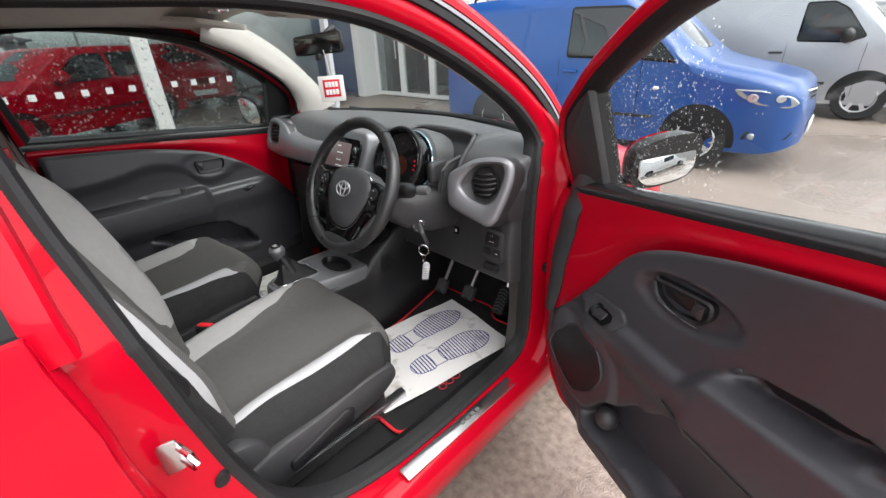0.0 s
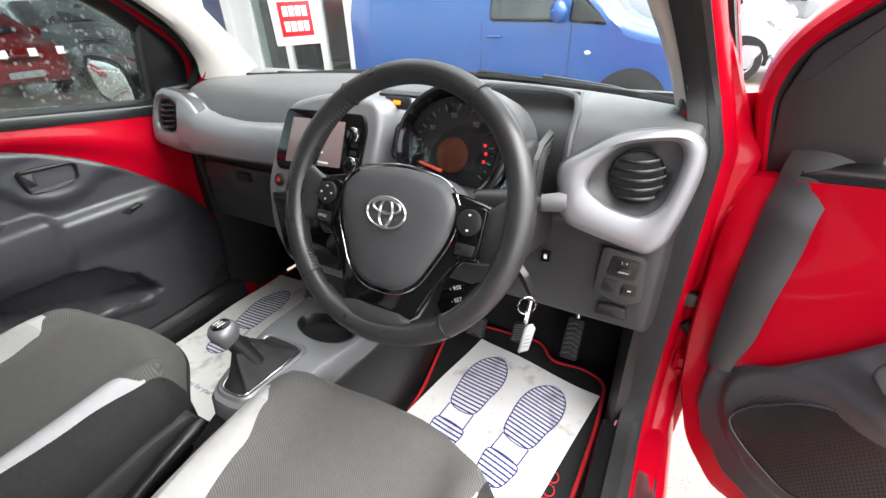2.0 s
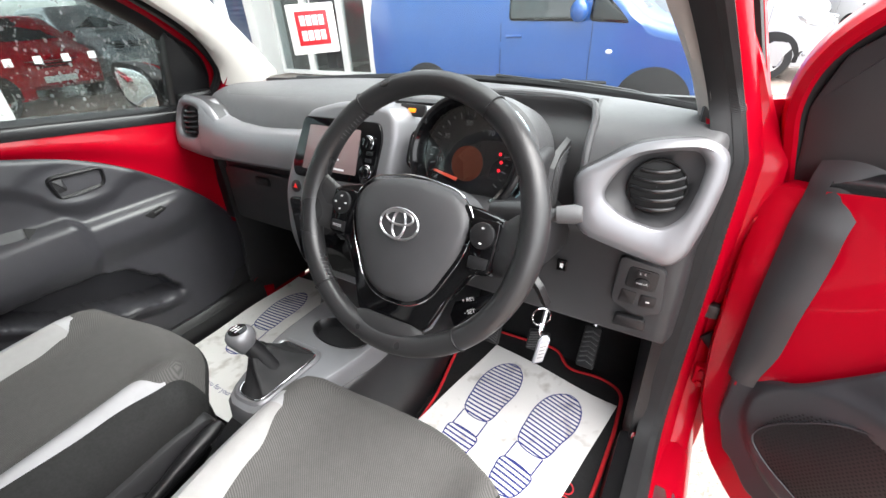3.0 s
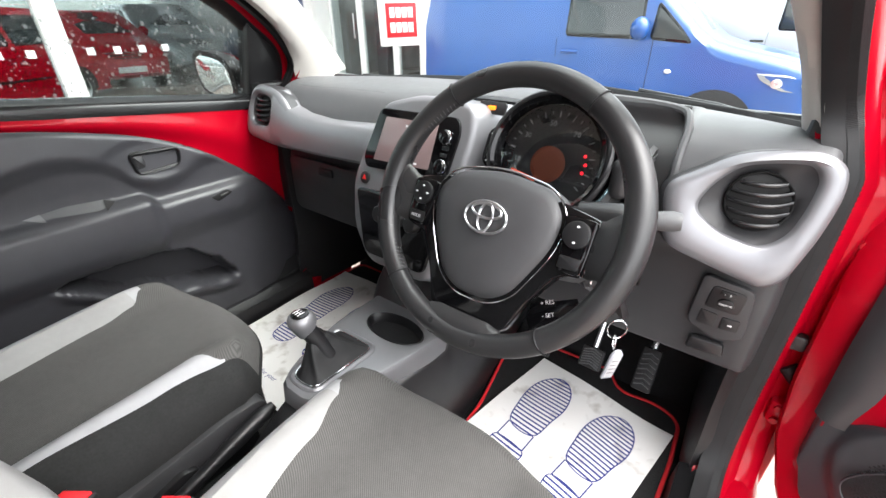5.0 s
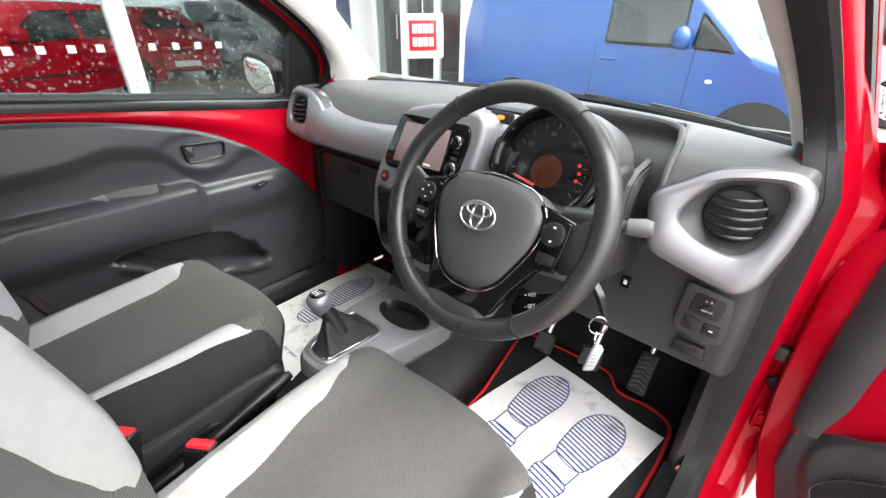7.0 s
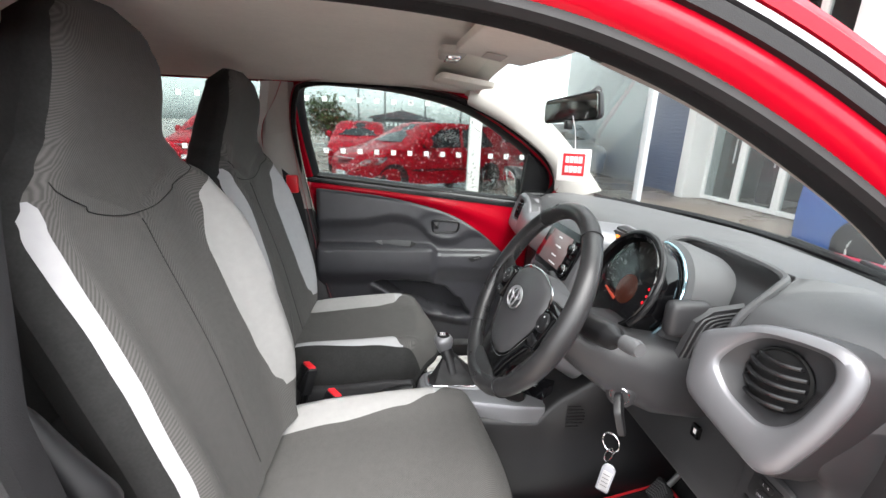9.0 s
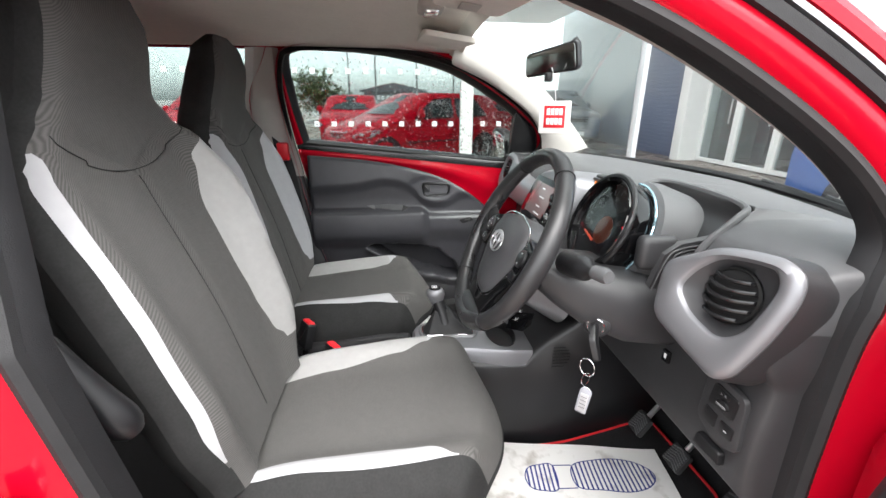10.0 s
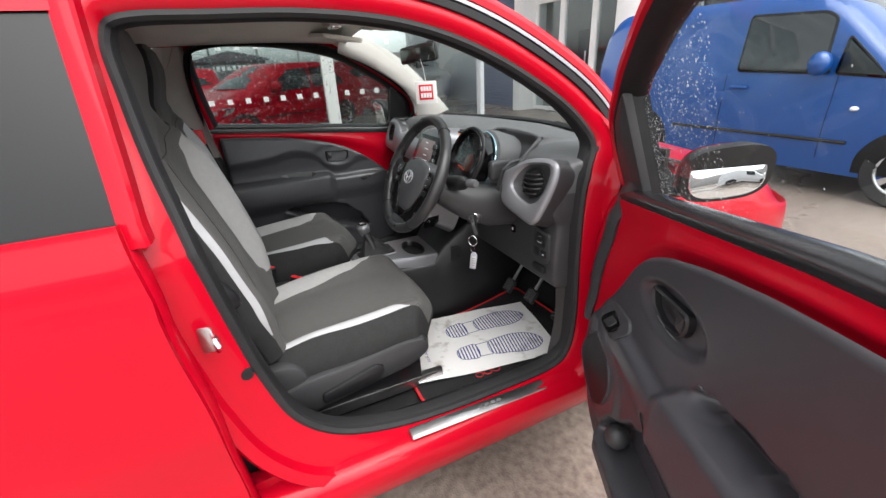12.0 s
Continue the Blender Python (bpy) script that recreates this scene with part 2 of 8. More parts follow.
def inset(pts, d):
    """A closed 2D outline moved inwards by d (outwards: minus)."""
    P = [Vector(p[:2]) for p in pts]
    m = len(P)
    area = sum(P[i - 1].x * P[i].y - P[i].x * P[i - 1].y for i in range(m))
    s = 1 if area > 0 else -1
    out = []
    for i in range(m):
        e1, e2 = (P[i] - P[i - 1]), (P[(i + 1) % m] - P[i])
        n1, n2 = Vector((-e1.y, e1.x)), Vector((-e2.y, e2.x))
        v = (n1.normalized() if n1.length > 1e-9 else Vector((0, 0))) + (n2.normalized() if n2.length > 1e-9 else Vector((0, 0)))
        k = max(0.35, v.length / 2)
        if v.length > 1e-9:
            v.normalize()
        out.append(tuple(P[i] + v * (s * d / k)))
    return out


def slab(pts, at, thick, bevel=0.003):
    """A plate from a 2D outline; at(u, v, h) gives the place of a point at the height h above the plate's back."""
    b = min(bevel, thick * 0.45)
    layers = [(pts, 0.0), (pts, thick - b), (inset(pts, b * 0.3), thick - b * 0.3), (inset(pts, b), thick)]
    return loft([[at(u, v, h) for u, v in ring] for ring, h in layers])


def ring_slab(outer, inner, at, thick, bevel=0.003):
    """A plate with a hole; both outlines have as many points."""
    b = bevel
    seq = [(outer, 0), (outer, thick - b), (inset(outer, b), thick), (inset(inner, -b), thick), (inner, thick - b), (inner, 0)]
    rings = [[at(u, v, h) for u, v in r] for r, h in seq]
    return loft(rings + [rings[0]], True, False)


def frame_at(o, u, v):
    """A map from (u, v, h) into the world for a plate at o with the axes u and v."""
    o, u, v = Vector(o), Vector(u).normalized(), Vector(v)
    w = u.cross(v).normalized()
    v = w.cross(u)
    return lambda a, b, h=0.0: o + u * a + v * b + w * h


def box(lo, hi, r=0.01, seg=2):
    bm = bmesh.new()
    bmesh.ops.create_cube(bm, size=1)
    lo, hi = Vector(lo), Vector(hi)
    for v in bm.verts:
        v.co = Vector([lo[i] + (v.co[i] + 0.5) * (hi[i] - lo[i]) for i in range(3)])
    if r > 0:
        bmesh.ops.bevel(bm, geom=bm.edges[:], offset=r, segments=seg, affect="EDGES", profile=0.5)
    return bm


def sheet(fn, nu, nv, thick=0.0):
    """A surface fn(u, v) for u and v from 0 to 1, with thickness along its normals."""
    pts = [[Vector(fn(i / nu, j / nv)) for j in range(nv + 1)] for i in range(nu + 1)]
    bm = bmesh.new()
    top = [[bm.verts.new(p) for p in r] for r in pts]
    for i in range(nu):
        for j in range(nv):
            bm.faces.new((top[i][j], top[i + 1][j], top[i + 1][j + 1], top[i][j + 1]))
    if thick:
        low = []
        for i in range(nu + 1):
            row = []
            for j in range(nv + 1):
                a = pts[min(i + 1, nu)][j] - pts[max(i - 1, 0)][j]
                b = pts[i][min(j + 1, nv)] - pts[i][max(j - 1, 0)]
                row.append(bm.verts.new(pts[i][j] - a.cross(b).normalized() * thick))
            low.append(row)
        for i in range(nu):
            for j in range(nv):
                bm.faces.new((low[i][j], low[i][j + 1], low[i + 1][j + 1], low[i + 1][j]))
        for i in range(nu):
            bm.faces.new((top[i + 1][0], top[i][0], low[i][0], low[i + 1][0]))
            bm.faces.new((top[i][nv], top[i + 1][nv], low[i + 1][nv], low[i][nv]))
        for j in range(nv):
            bm.faces.new((top[0][j], top[0][j + 1], low[0][j + 1], low[0][j]))
            bm.faces.new((top[nu][j + 1], top[nu][j], low[nu][j], low[nu][j + 1]))
    return bm


def circle(r, n=24, cx=0.0, cy=0.0, ry=None):
    return [(cx + r * math.cos(2 * math.pi * k / n), cy + (ry or r) * math.sin(2 * math.pi * k / n)) for k in range(n)]


def ball(c, r, n=10, scale=(1, 1, 1)):
    bm = bmesh.new()
    bmesh.ops.create_uvsphere(bm, u_segments=n, v_segments=max(4, n // 2 + 1), radius=r)
    for v in bm.verts:
        v.co = Vector((v.co.x * scale[0], v.co.y * scale[1], v.co.z * scale[2])) + Vector(c)
    return bm


def rod(a, b, r, n=12, r2=None):
    return tube([a, b], [r, r if r2 is None else r2], n)


def text_mesh(body, size, at, align="CENTER", flat=0.0003, space=1.0):
    """Letters of the built-in font as a thin mesh laid on at(u, v, h)."""
    cu = bpy.data.curves.new("letters", "FONT")
    cu.body, cu.size, cu.align_x, cu.resolution_u, cu.space_character = body, size, align, 2, space
    ob = bpy.data.objects.new("letters", cu)
    scene.collection.objects.link(ob)
    me = bpy.data.meshes.new_from_object(ob.evaluated_get(bpy.context.evaluated_depsgraph_get()))
    bm = bmesh.new()
    bm.from_mesh(me)
    for v in bm.verts:
        v.co = at(v.co.x, v.co.y, flat)
    bpy.data.objects.remove(ob)
    bpy.data.curves.remove(cu)
    bpy.data.meshes.remove(me)
    return bm


def lerp(a, b, f):
    return a + (b - a) * f


def table(rows, x):
    """Smooth value at x from rows of (x, value)."""
    if x <= rows[0][0]:
        return rows[0][1]
    for (a, p), (b, q) in zip(rows, rows[1:]):
        if x <= b:
            f = (x - a) / (b - a)
            f = f * f * (3 - 2 * f)
            return p + (q - p) * f
    return rows[-1][1]


def hump(x, a, b, soft):
    """1 between a and b, falling smoothly to 0 over soft on both sides."""
    def s(t):
        t = max(0.0, min(1.0, t))
        return t * t * (3 - 2 * t)
    return s((x - a) / soft + 0.5) * s((b - x) / soft + 0.5)

# ---- the red hatchback: shell ----
CAR = thing("hatchback_car", (0, 0, 0.0), "glossy red five-door hatchback, rain-wet, driver's door open", "car")


def x_side(z):
    """How far out the line of the door seal stands at the height z."""
    return 0.735 if z < 1.0 else 0.735 - (z - 1.0) * 0.33


# the door opening, as (y, z), from the top of the rear post down, along the sill and up the front post
OPENING = [(-0.615, 1.40), (-0.638, 1.30), (-0.637, 1.18), (-0.627, 1.06), (-0.61, 0.94), (-0.588, 0.81), (-0.558, 0.66),
           (-0.505, 0.505), (-0.40, 0.40), (-0.24, 0.345), (-0.05, 0.325), (0.15, 0.325), (0.33, 0.335), (0.405, 0.39), (0.428, 0.53),
           (0.42, 0.76), (0.425, 0.97), (0.468, 1.075), (0.44, 1.15), (0.355, 1.235), (0.20, 1.335), (0.05, 1.402), (-0.10, 1.44),
           (-0.28, 1.457), (-0.46, 1.457), (-0.575, 1.44)]
# on the driver's side its upper rear corner reaches further back
OPENING_DRIVER = [(-0.668, 1.40), (-0.664, 1.30), (-0.651, 1.18), (-0.630, 1.06)] + OPENING[4:-1] + [(-0.625, 1.450)]
LOOPS = {side: inset([(p.x, p.y) for p in curve([(y, z, 0) for y, z in rows], 130, True)], 0.012) for side, rows in ((1, OPENING_DRIVER), (-1, OPENING))}
LOOP = LOOPS[1]


def jamb_width(y, z):
    """The width of the painted jamb round the opening."""
    if z > 1.30:
        return 0.045
    if y < -0.42 and z > 0.45:
        return 0.11
    if z < 0.45:
        return lerp(0.06, 0.13, max(0, min(1, (-0.22 - y) / 0.16)))
    return lerp(0.085, 0.048, max(0, min(1, (z - 0.6) / 0.5)))


def soft_widths(side):
    w = [jamb_width(*p) for p in LOOP]
    for _ in range(8):
        w = [(w[i - 1] + 2 * w[i] + w[(i + 1) % len(w)]) / 4 for i in range(len(w))]
    return w


def jamb(side):
    """Painted jamb: from the seal flange out to the skin."""
    ws = soft_widths(side)
    rings = []
    for f, dx in ((-0.05, -0.055), (0.0, -0.012), (0.0, 0.0), (0.22, 0.012), (0.55, 0.02), (0.68, 0.026), (0.74, 0.05), (0.95, 0.062), (1.05, 0.05), (1.05, -0.03)):
        ring = []
        for i, (y, z) in enumerate(LOOP):
            a, b = Vector(LOOP[i - 1]), Vector(LOOP[(i + 1) % len(LOOP)])
            t = (b - a).normalized()
            o = Vector((t.y, -t.x)) * -1
            if o.dot(Vector((y, z)) - Vector((-0.1, 0.9))) < 0:
                o = -o
            p = Vector((y, z)) + o * (f * ws[i])
            low = max(0.0, min(1.0, (1.16 - z) / 0.16))
            ring.append((side * (x_side(p.y) + (dx if f < 0.6 or dx < 0 else lerp(0.022, dx, low))), p.x, p.y))
        rings.append(ring)
    return loft(rings, True, False)


def seal(side, r=0.012):
    fine = curve([(y, z, 0) for y, z in inset(LOOP, 0.006)], 1100, True)
    pts = [(side * (x_side(p.y) - 0.012), p.x, p.y) for p in fine]
    rib = [1.0 if k % 2 else 0.95 for k in range(1100)]
    return tube(pts, [r * k for k in rib], 7, True, up=(1, 0, 0), rz=[0.015 * k for k in rib])


def trim_ring(side):
    """Grey and black trim that hides the seal's flange on the inside."""
    rings = []
    for d, dx in ((0.004, -0.014), (0.016, -0.018), (0.021, -0.030), (0.022, -0.048)):
        rings.append([(side * (x_side(z) + dx), y, z) for y, z in inset(LOOP, d)])
    return loft(rings, True, False)


for side in (-1, 1):
    LOOP = LOOPS[side]
    part("door_jamb", jamb(side), RED, CAR, "red painted door jamb")
    part("door_seal", seal(side), SEAL_DARK, CAR, "ribbed dark grey rubber door seal")
    part("seal_trim", trim_ring(side), RUBBER, CAR, "black trim inside the door opening")


def strip(rows, n=40):
    """A band between two lines of places that run side by side."""
    a, b = curve([r[0] for r in rows], n), curve([r[1] for r in rows], n)
    return loft([[p, q] for p, q in zip(a, b)], False, False)


def band(lines, n=40):
    """A skin through several lines of places that run side by side."""
    cs = [curve(line, n) for line in lines]
    return loft([[c[i] for c in cs] for i in range(n)], False, False)


# rocker below the sill, along the car
for side in (1, -1):
    prof = [(0.776, 0.333), (0.80, 0.316), (0.812, 0.28), (0.80, 0.21), (0.76, 0.175), (0.66, 0.175), (0.66, 0.31), (0.70, 0.333)]
    part("sill", loft([[(side * (x + dx), y, z) for x, z in prof] for y, dx in ((-0.78, 0.0), (-0.3, 0.004), (0.1, 0.004), (0.56, 0.0))]), RED, CAR, "red painted sill")

# outside skin of the rear half: rear door with its window frame, quarter panel, tail
def skin_x(z):
    return table([(0.2, 0.77), (0.35, 0.815), (0.62, 0.832), (0.85, 0.828), (1.0, 0.815), (1.1, 0.795)], z) if z < 1.1 else 0.795 - (z - 1.1) * 0.32


def rear_front_edge(z):
    return table([(0.18, -0.60), (0.40, -0.625), (0.62, -0.635), (0.95, -0.665), (1.1, -0.682), (1.46, -0.69)], z)


for side in (1, -1):
    def rear_door(u, v, side=side):
        z = lerp(0.20, 1.105, v)
        y0 = rear_front_edge(z)
        y = lerp(y0, -1.42, u)
        crease = 0.006 * math.exp(-((z - 0.93) / 0.02) ** 2) + 0.01 * hump(z, 0.45, 0.62, 0.12) * -1
        return (side * (skin_x(z) + crease - 0.05 * max(0, u - 0.6) ** 2), y, z)
    part("rear_door", sheet(rear_door, 24, 26, 0.02 * side), RED, CAR, "closed red rear door, beaded with rain")
    # folded edge of the rear door towards the opening
    edge = [[(side * (skin_x(z) - dx), rear_front_edge(z) + dy, z) for dx, dy in ((0.0, 0.0), (0.006, 0.006), (0.02, 0.008), (0.05, 0.004))] for z in [0.2 + 0.05 * i for i in range(19)]]
    part("door_edge", loft(edge, False, False), RED, CAR)
    # window frame in front of the dark glass
    frame_line = [[(side * (skin_x(z) + dx), rear_front_edge(z) + dy, z) for dx, dy in ((-0.045, 0.034), (-0.006, 0.032), (0.0, 0.026), (0.0, 0.004), (-0.004, -0.004), (-0.02, -0.006))] for z in [1.06 + 0.04 * i for i in range(11)]]
    part("window_frame", loft(frame_line, False, False), RED, CAR)
    glass = lambda u, v, side=side: (side * (skin_x(lerp(1.09, 1.45, v)) - 0.012), lerp(rear_front_edge(lerp(1.09, 1.45, v)) + 0.001, -1.40, u), lerp(1.09, 1.45, v))
    part("rear_side_window", sheet(glass, 6, 6, 0.004 * side), TINTED if side > 0 else GLASS, CAR, "dark tinted rear side glass" if side > 0 else "clear rear side glass", shadow=False)
    part("window_rubber", tube([(side * (skin_x(1.1) - 0.004), -0.683 - 0.07 * i, 1.098) for i in range(11)], 0.008, 6), RUBBER, CAR)
    roof_frame = [[(side * (skin_x(z) - 0.002), y, z) for z in (1.435, 1.45, 1.47)] for y in [-0.68 - 0.08 * i for i in range(10)]]
    part("roof_frame", loft(roof_frame, False, False), RED, CAR)
    # quarter panel and tail, closing the car
    part("quarter_panel", sheet(lambda u, v, side=side: (side * (skin_x(lerp(0.2, 1.44, v)) - 0.02 - 0.10 * u * u), lerp(-1.42, -2.0, u), lerp(0.2, 1.44, v)), 8, 12, 0.02 * side), RED, CAR)
part("tailgate", sheet(lambda u, v: (lerp(-0.7, 0.7, u), -2.0 + 0.04 * v * v, lerp(0.2, 1.02, v)), 8, 8, 0.03), RED, CAR, "red tailgate")
part("rear_window", sheet(lambda u, v: (lerp(-0.66, 0.66, u), -1.96 + 0.12 * v, lerp(1.02, 1.46, v)), 8, 4, 0.004), GLASS, CAR, "rear window", shadow=False)

# roof skin with its wet paint, and rails at its sides
def roof_z(x, y):
    return 1.60 - 0.16 * (x * x) - 0.035 * max(0, y + 0.35) ** 2 * 3 - 0.02 * max(0, -y - 1.0) ** 2


part("roof", sheet(lambda u, v: (lerp(-0.635, 0.635, u), lerp(-1.95, 0.06, v), roof_z(lerp(-0.635, 0.635, u), lerp(-1.95, 0.06, v))), 20, 24, 0.012), RED, CAR, "wet red roof")


# over the door: black gutter rubber, a pale strip and the wet edge of the roof, from the foot of the post to the rear
ARC = [i for i, (y, z) in enumerate(LOOP) if z > 1.0 and (y > 0.3 or z > 1.25) and y > -0.60]
first = next(k for k in range(len(ARC)) if ARC[k] - ARC[k - 1] != 1)
ARC = ARC[first:] + ARC[:first]


def along(side, offs, rear=-9.0):
    rings = []
    for i in ARC:
        y, z = LOOP[i]
        if y < rear:
            continue
        t = (Vector(LOOP[(i + 1) % len(LOOP)]) - Vector(LOOP[i - 1])).normalized()
        o = Vector((t.y, -t.x))
        if o.dot(Vector((y, z)) - Vector((-0.1, 0.9))) < 0:
            o = -o
        rings.append([(side * (x_side(z + o.y * d) + dx), y + o.x * d, z + o.y * d) for d, dx in offs])
    return loft(rings, False, False)


for side in (1, -1):
    if side < 0:
        part("roof_edge", along(side, [(0.040, 0.010), (0.046, 0.030), (0.075, 0.034), (0.085, 0.0)]), RUBBER, CAR, "black rubber strip along the roof edge")
        continue
    part("gutter_rubber", along(side, [(0.040, 0.010), (0.046, 0.030), (0.062, 0.034), (0.068, 0.022)]), RUBBER, CAR, "black rubber strip along the roof edge")
    part("bright_strip", along(side, [(0.066, 0.020), (0.068, 0.034), (0.077, 0.034), (0.079, 0.022)], -0.44), SILVER, CAR, "pale strip along the roof edge")
    part("roof_edge", along(side, [(0.077, 0.018), (0.080, 0.036), (0.094, 0.040), (0.110, 0.030), (0.120, 0.0), (0.122, -0.05)]), RED, CAR, "wet red roof edge")

part("sill_corner", box((0.69, -0.80, 0.19), (0.735, -0.40, 0.355), 0.006), RED, CAR)

# windscreen and its dark band
def screen_place(u, v):
    x = lerp(-0.70, 0.70, u) * lerp(1.0, 0.80, v)
    y = lerp(0.80, 0.055, v) - 0.16 * (x / 0.7) ** 2 * lerp(1, 0.5, v)
    return (x, y, lerp(1.035, 1.53, v) - 0.02 * (x / 0.7) ** 2 + 0.03 * math.sin(math.pi * v))


part("windscreen", sheet(screen_place, 20, 12, 0.005), SCREEN_GLASS, CAR, "clear windscreen with a few rain drops", shadow=False)
wip = part("wiper", tube(curve([Vector(screen_place(u, v)) + Vector((0, 0.012, 0.008)) for u, v in ((0.58, 0.022), (0.66, 0.012), (0.78, 0.006), (0.90, 0.004))], 16), 0.005, 6), RUBBER, CAR, "black wiper lying at the foot of the windscreen")
part("arm", tube([Vector(screen_place(u, v)) + Vector((0, 0.016, 0.014)) for u, v in ((0.72, 0.010), (0.85, 0.000), (0.93, -0.02))], 0.006, 6), PLASTIC_DARK, wip)
part("windscreen_seal", tube([Vector(screen_place(i / 30, 0)) + Vector((0, 0.0, 0.008)) for i in range(31)], 0.011, 6), RUBBER, CAR)

# bonnet and wings in front
def nose_section(y):
    """Half of the front body across at y, from the wheel line up over the wing to the middle."""
    t = max(0.0, (y - 0.56) / 1.08)
    w = 0.826 - 0.07 * t ** 3 - 0.22 * t ** 9
    zc = 1.012 - 0.17 * t ** 2.2 - 0.26 * t ** 9
    half = curve([(w - 0.03, y, 0.25), (w, y, 0.42), (w + 0.008, y, 0.62), (w - 0.004, y, 0.78 - 0.05 * t), (w - 0.035, y, zc - 0.135), (w - 0.10, y, zc - 0.07), (w - 0.24, y, zc - 0.035), (w - 0.5, y, zc - 0.010), (0.0, y, zc)], 40)
    return half


NOSE_Y = [0.56 + 0.05 * k for k in range(19)] + [1.50, 1.53, 1.56, 1.59, 1.615, 1.64]
part("bonnet", loft([[p for p in nose_section(y)[24:]] + [Vector((-p.x, p.y, p.z)) for p in nose_section(y)[24:-1][::-1]] for y in NOSE_Y if y > 0.80], False, False), RED, CAR, "wet red bonnet", sharp=1.2)
for side in (1, -1):
    part("wing", loft([[Vector((side * p.x, p.y, p.z)) for p in nose_section(y)[:25]] for y in NOSE_Y], False, False), RED, CAR, "wet red front wing", sharp=1.2)
    # hinge post behind the open door
    part("hinge_post", sheet(lambda u, v, side=side: (side * lerp(0.70, 0.80, u), lerp(0.475, 0.545, u), lerp(0.28, 1.08, v)), 4, 10, 0.02 * side), RED, CAR, "red hinge post")
    part("scuttle_cover", sheet(lambda u, v, side=side: (side * lerp(0.66, 0.80, u), lerp(0.62, 0.60, u) + 0.10 * v, lerp(0.88, 1.03 - 0.06 * u, v)), 4, 4, 0.01), PLASTIC_DARK, CAR)
part("front_end", sheet(lambda u, v: (lerp(-0.56, 0.56, u), 1.63 + 0.06 * math.sin(math.pi * u), lerp(0.2, 0.62, v)), 12, 6, 0.02), RED, CAR)
part("scuttle", sheet(lambda u, v: (lerp(-0.72, 0.72, u), lerp(0.99, 0.76, v) - 0.12 * (2 * u - 1) ** 2, lerp(0.96, 1.03, v)), 12, 4, 0.01), PLASTIC_DARK, CAR, "black scuttle panel below the windscreen")

part("wing_return", box((0.72, 0.515, 0.20), (0.828, 0.575, 0.60), 0.012), RED, CAR, "red return of the wing behind the hinges")

part("wing_rubber", tube(curve([(0.800, 0.505, 0.98), (0.806, 0.500, 0.86), (0.808, 0.496, 0.70), (0.806, 0.492, 0.56)], 14), 0.009, 8), RUBBER, CAR, "black rubber strip behind the hinges")

# sill plate on the driver's side, with scuffs; its lettering stands as bars
SILL_PLATE = part("sill_plate", slab(rounded([(-0.207, -0.02), (0.268, -0.02), (0.268, 0.02), (-0.207, 0.02)], 0.006), frame_at((0.766, 0, 0.337), (0, 1, -0.03), (-1, 0, 0.1)), 0.004, 0.0015), STEEL, CAR, "scuffed bright steel sill plate")
for i in range(4):
    part("lettering", box((0.760, 0.02 + 0.022 * i, 0.3410), (0.772, 0.034 + 0.022 * i, 0.3420), 0), SEAL_GREY, SILL_PLATE, "dark lettering bar")
# lock striker and rubber stop on the rear post
STRIKER = part("lock_striker", slab(rounded([(-0.014, -0.030), (0.014, -0.030), (0.014, 0.030), (-0.014, 0.030)], 0.008), frame_at((0.772, -0.616, 0.831), (0.2, 1, 0), (0, 0, 1)), 0.004, 0.0015), STEEL, CAR, "bright steel lock striker")
part("loop", tube([(0.774, -0.604, 0.844), (0.804, -0.596, 0.844), (0.812, -0.594, 0.831), (0.804, -0.596, 0.818), (0.774, -0.604, 0.818)], 0.0055, 8), CHROME, STRIKER)
part("rubber_stop", rod((0.720, -0.570, 0.699), (0.748, -0.567, 0.699), 0.017, 14, 0.013), RUBBER, CAR, "black rubber stop on the post")
part("rubber_stop", rod((0.77, -0.655, 0.70), (0.79, -0.652, 0.70), 0.011, 12, 0.009), RUBBER, CAR)
for z in (0.875, 0.50):
    hinge = part("door_hinge", box((0.765, 0.452, z - 0.028), (0.835, 0.500, z + 0.028), 0.008), RED, CAR, "red painted door hinge")
    part("pin", rod((0.806, 0.452, z - 0.042), (0.806, 0.452, z + 0.042), 0.012, 10), RED, hinge)
    for dz in (-0.016, 0.016):
        part("bolt", rod((0.780, 0.446, z + dz), (0.780, 0.458, z + dz), 0.008, 6), RED, hinge)
check = part("check_strap", tube([(0.735, 0.455, 0.682), (0.775, 0.452, 0.676), (0.845, 0.447, 0.665)], 0.010, 6, rz=0.006), PLASTIC_DARK, CAR, "black door check strap")
part("cover", box((0.742, 0.440, 0.666), (0.772, 0.462, 0.698), 0.005), PLASTIC_DARK, check)
part("cable_boot", tube(curve([(0.765, 0.47, 0.61), (0.795, 0.462, 0.585), (0.835, 0.455, 0.565)], 10), 0.017, 10), RUBBER, CAR, "black rubber cable boot")

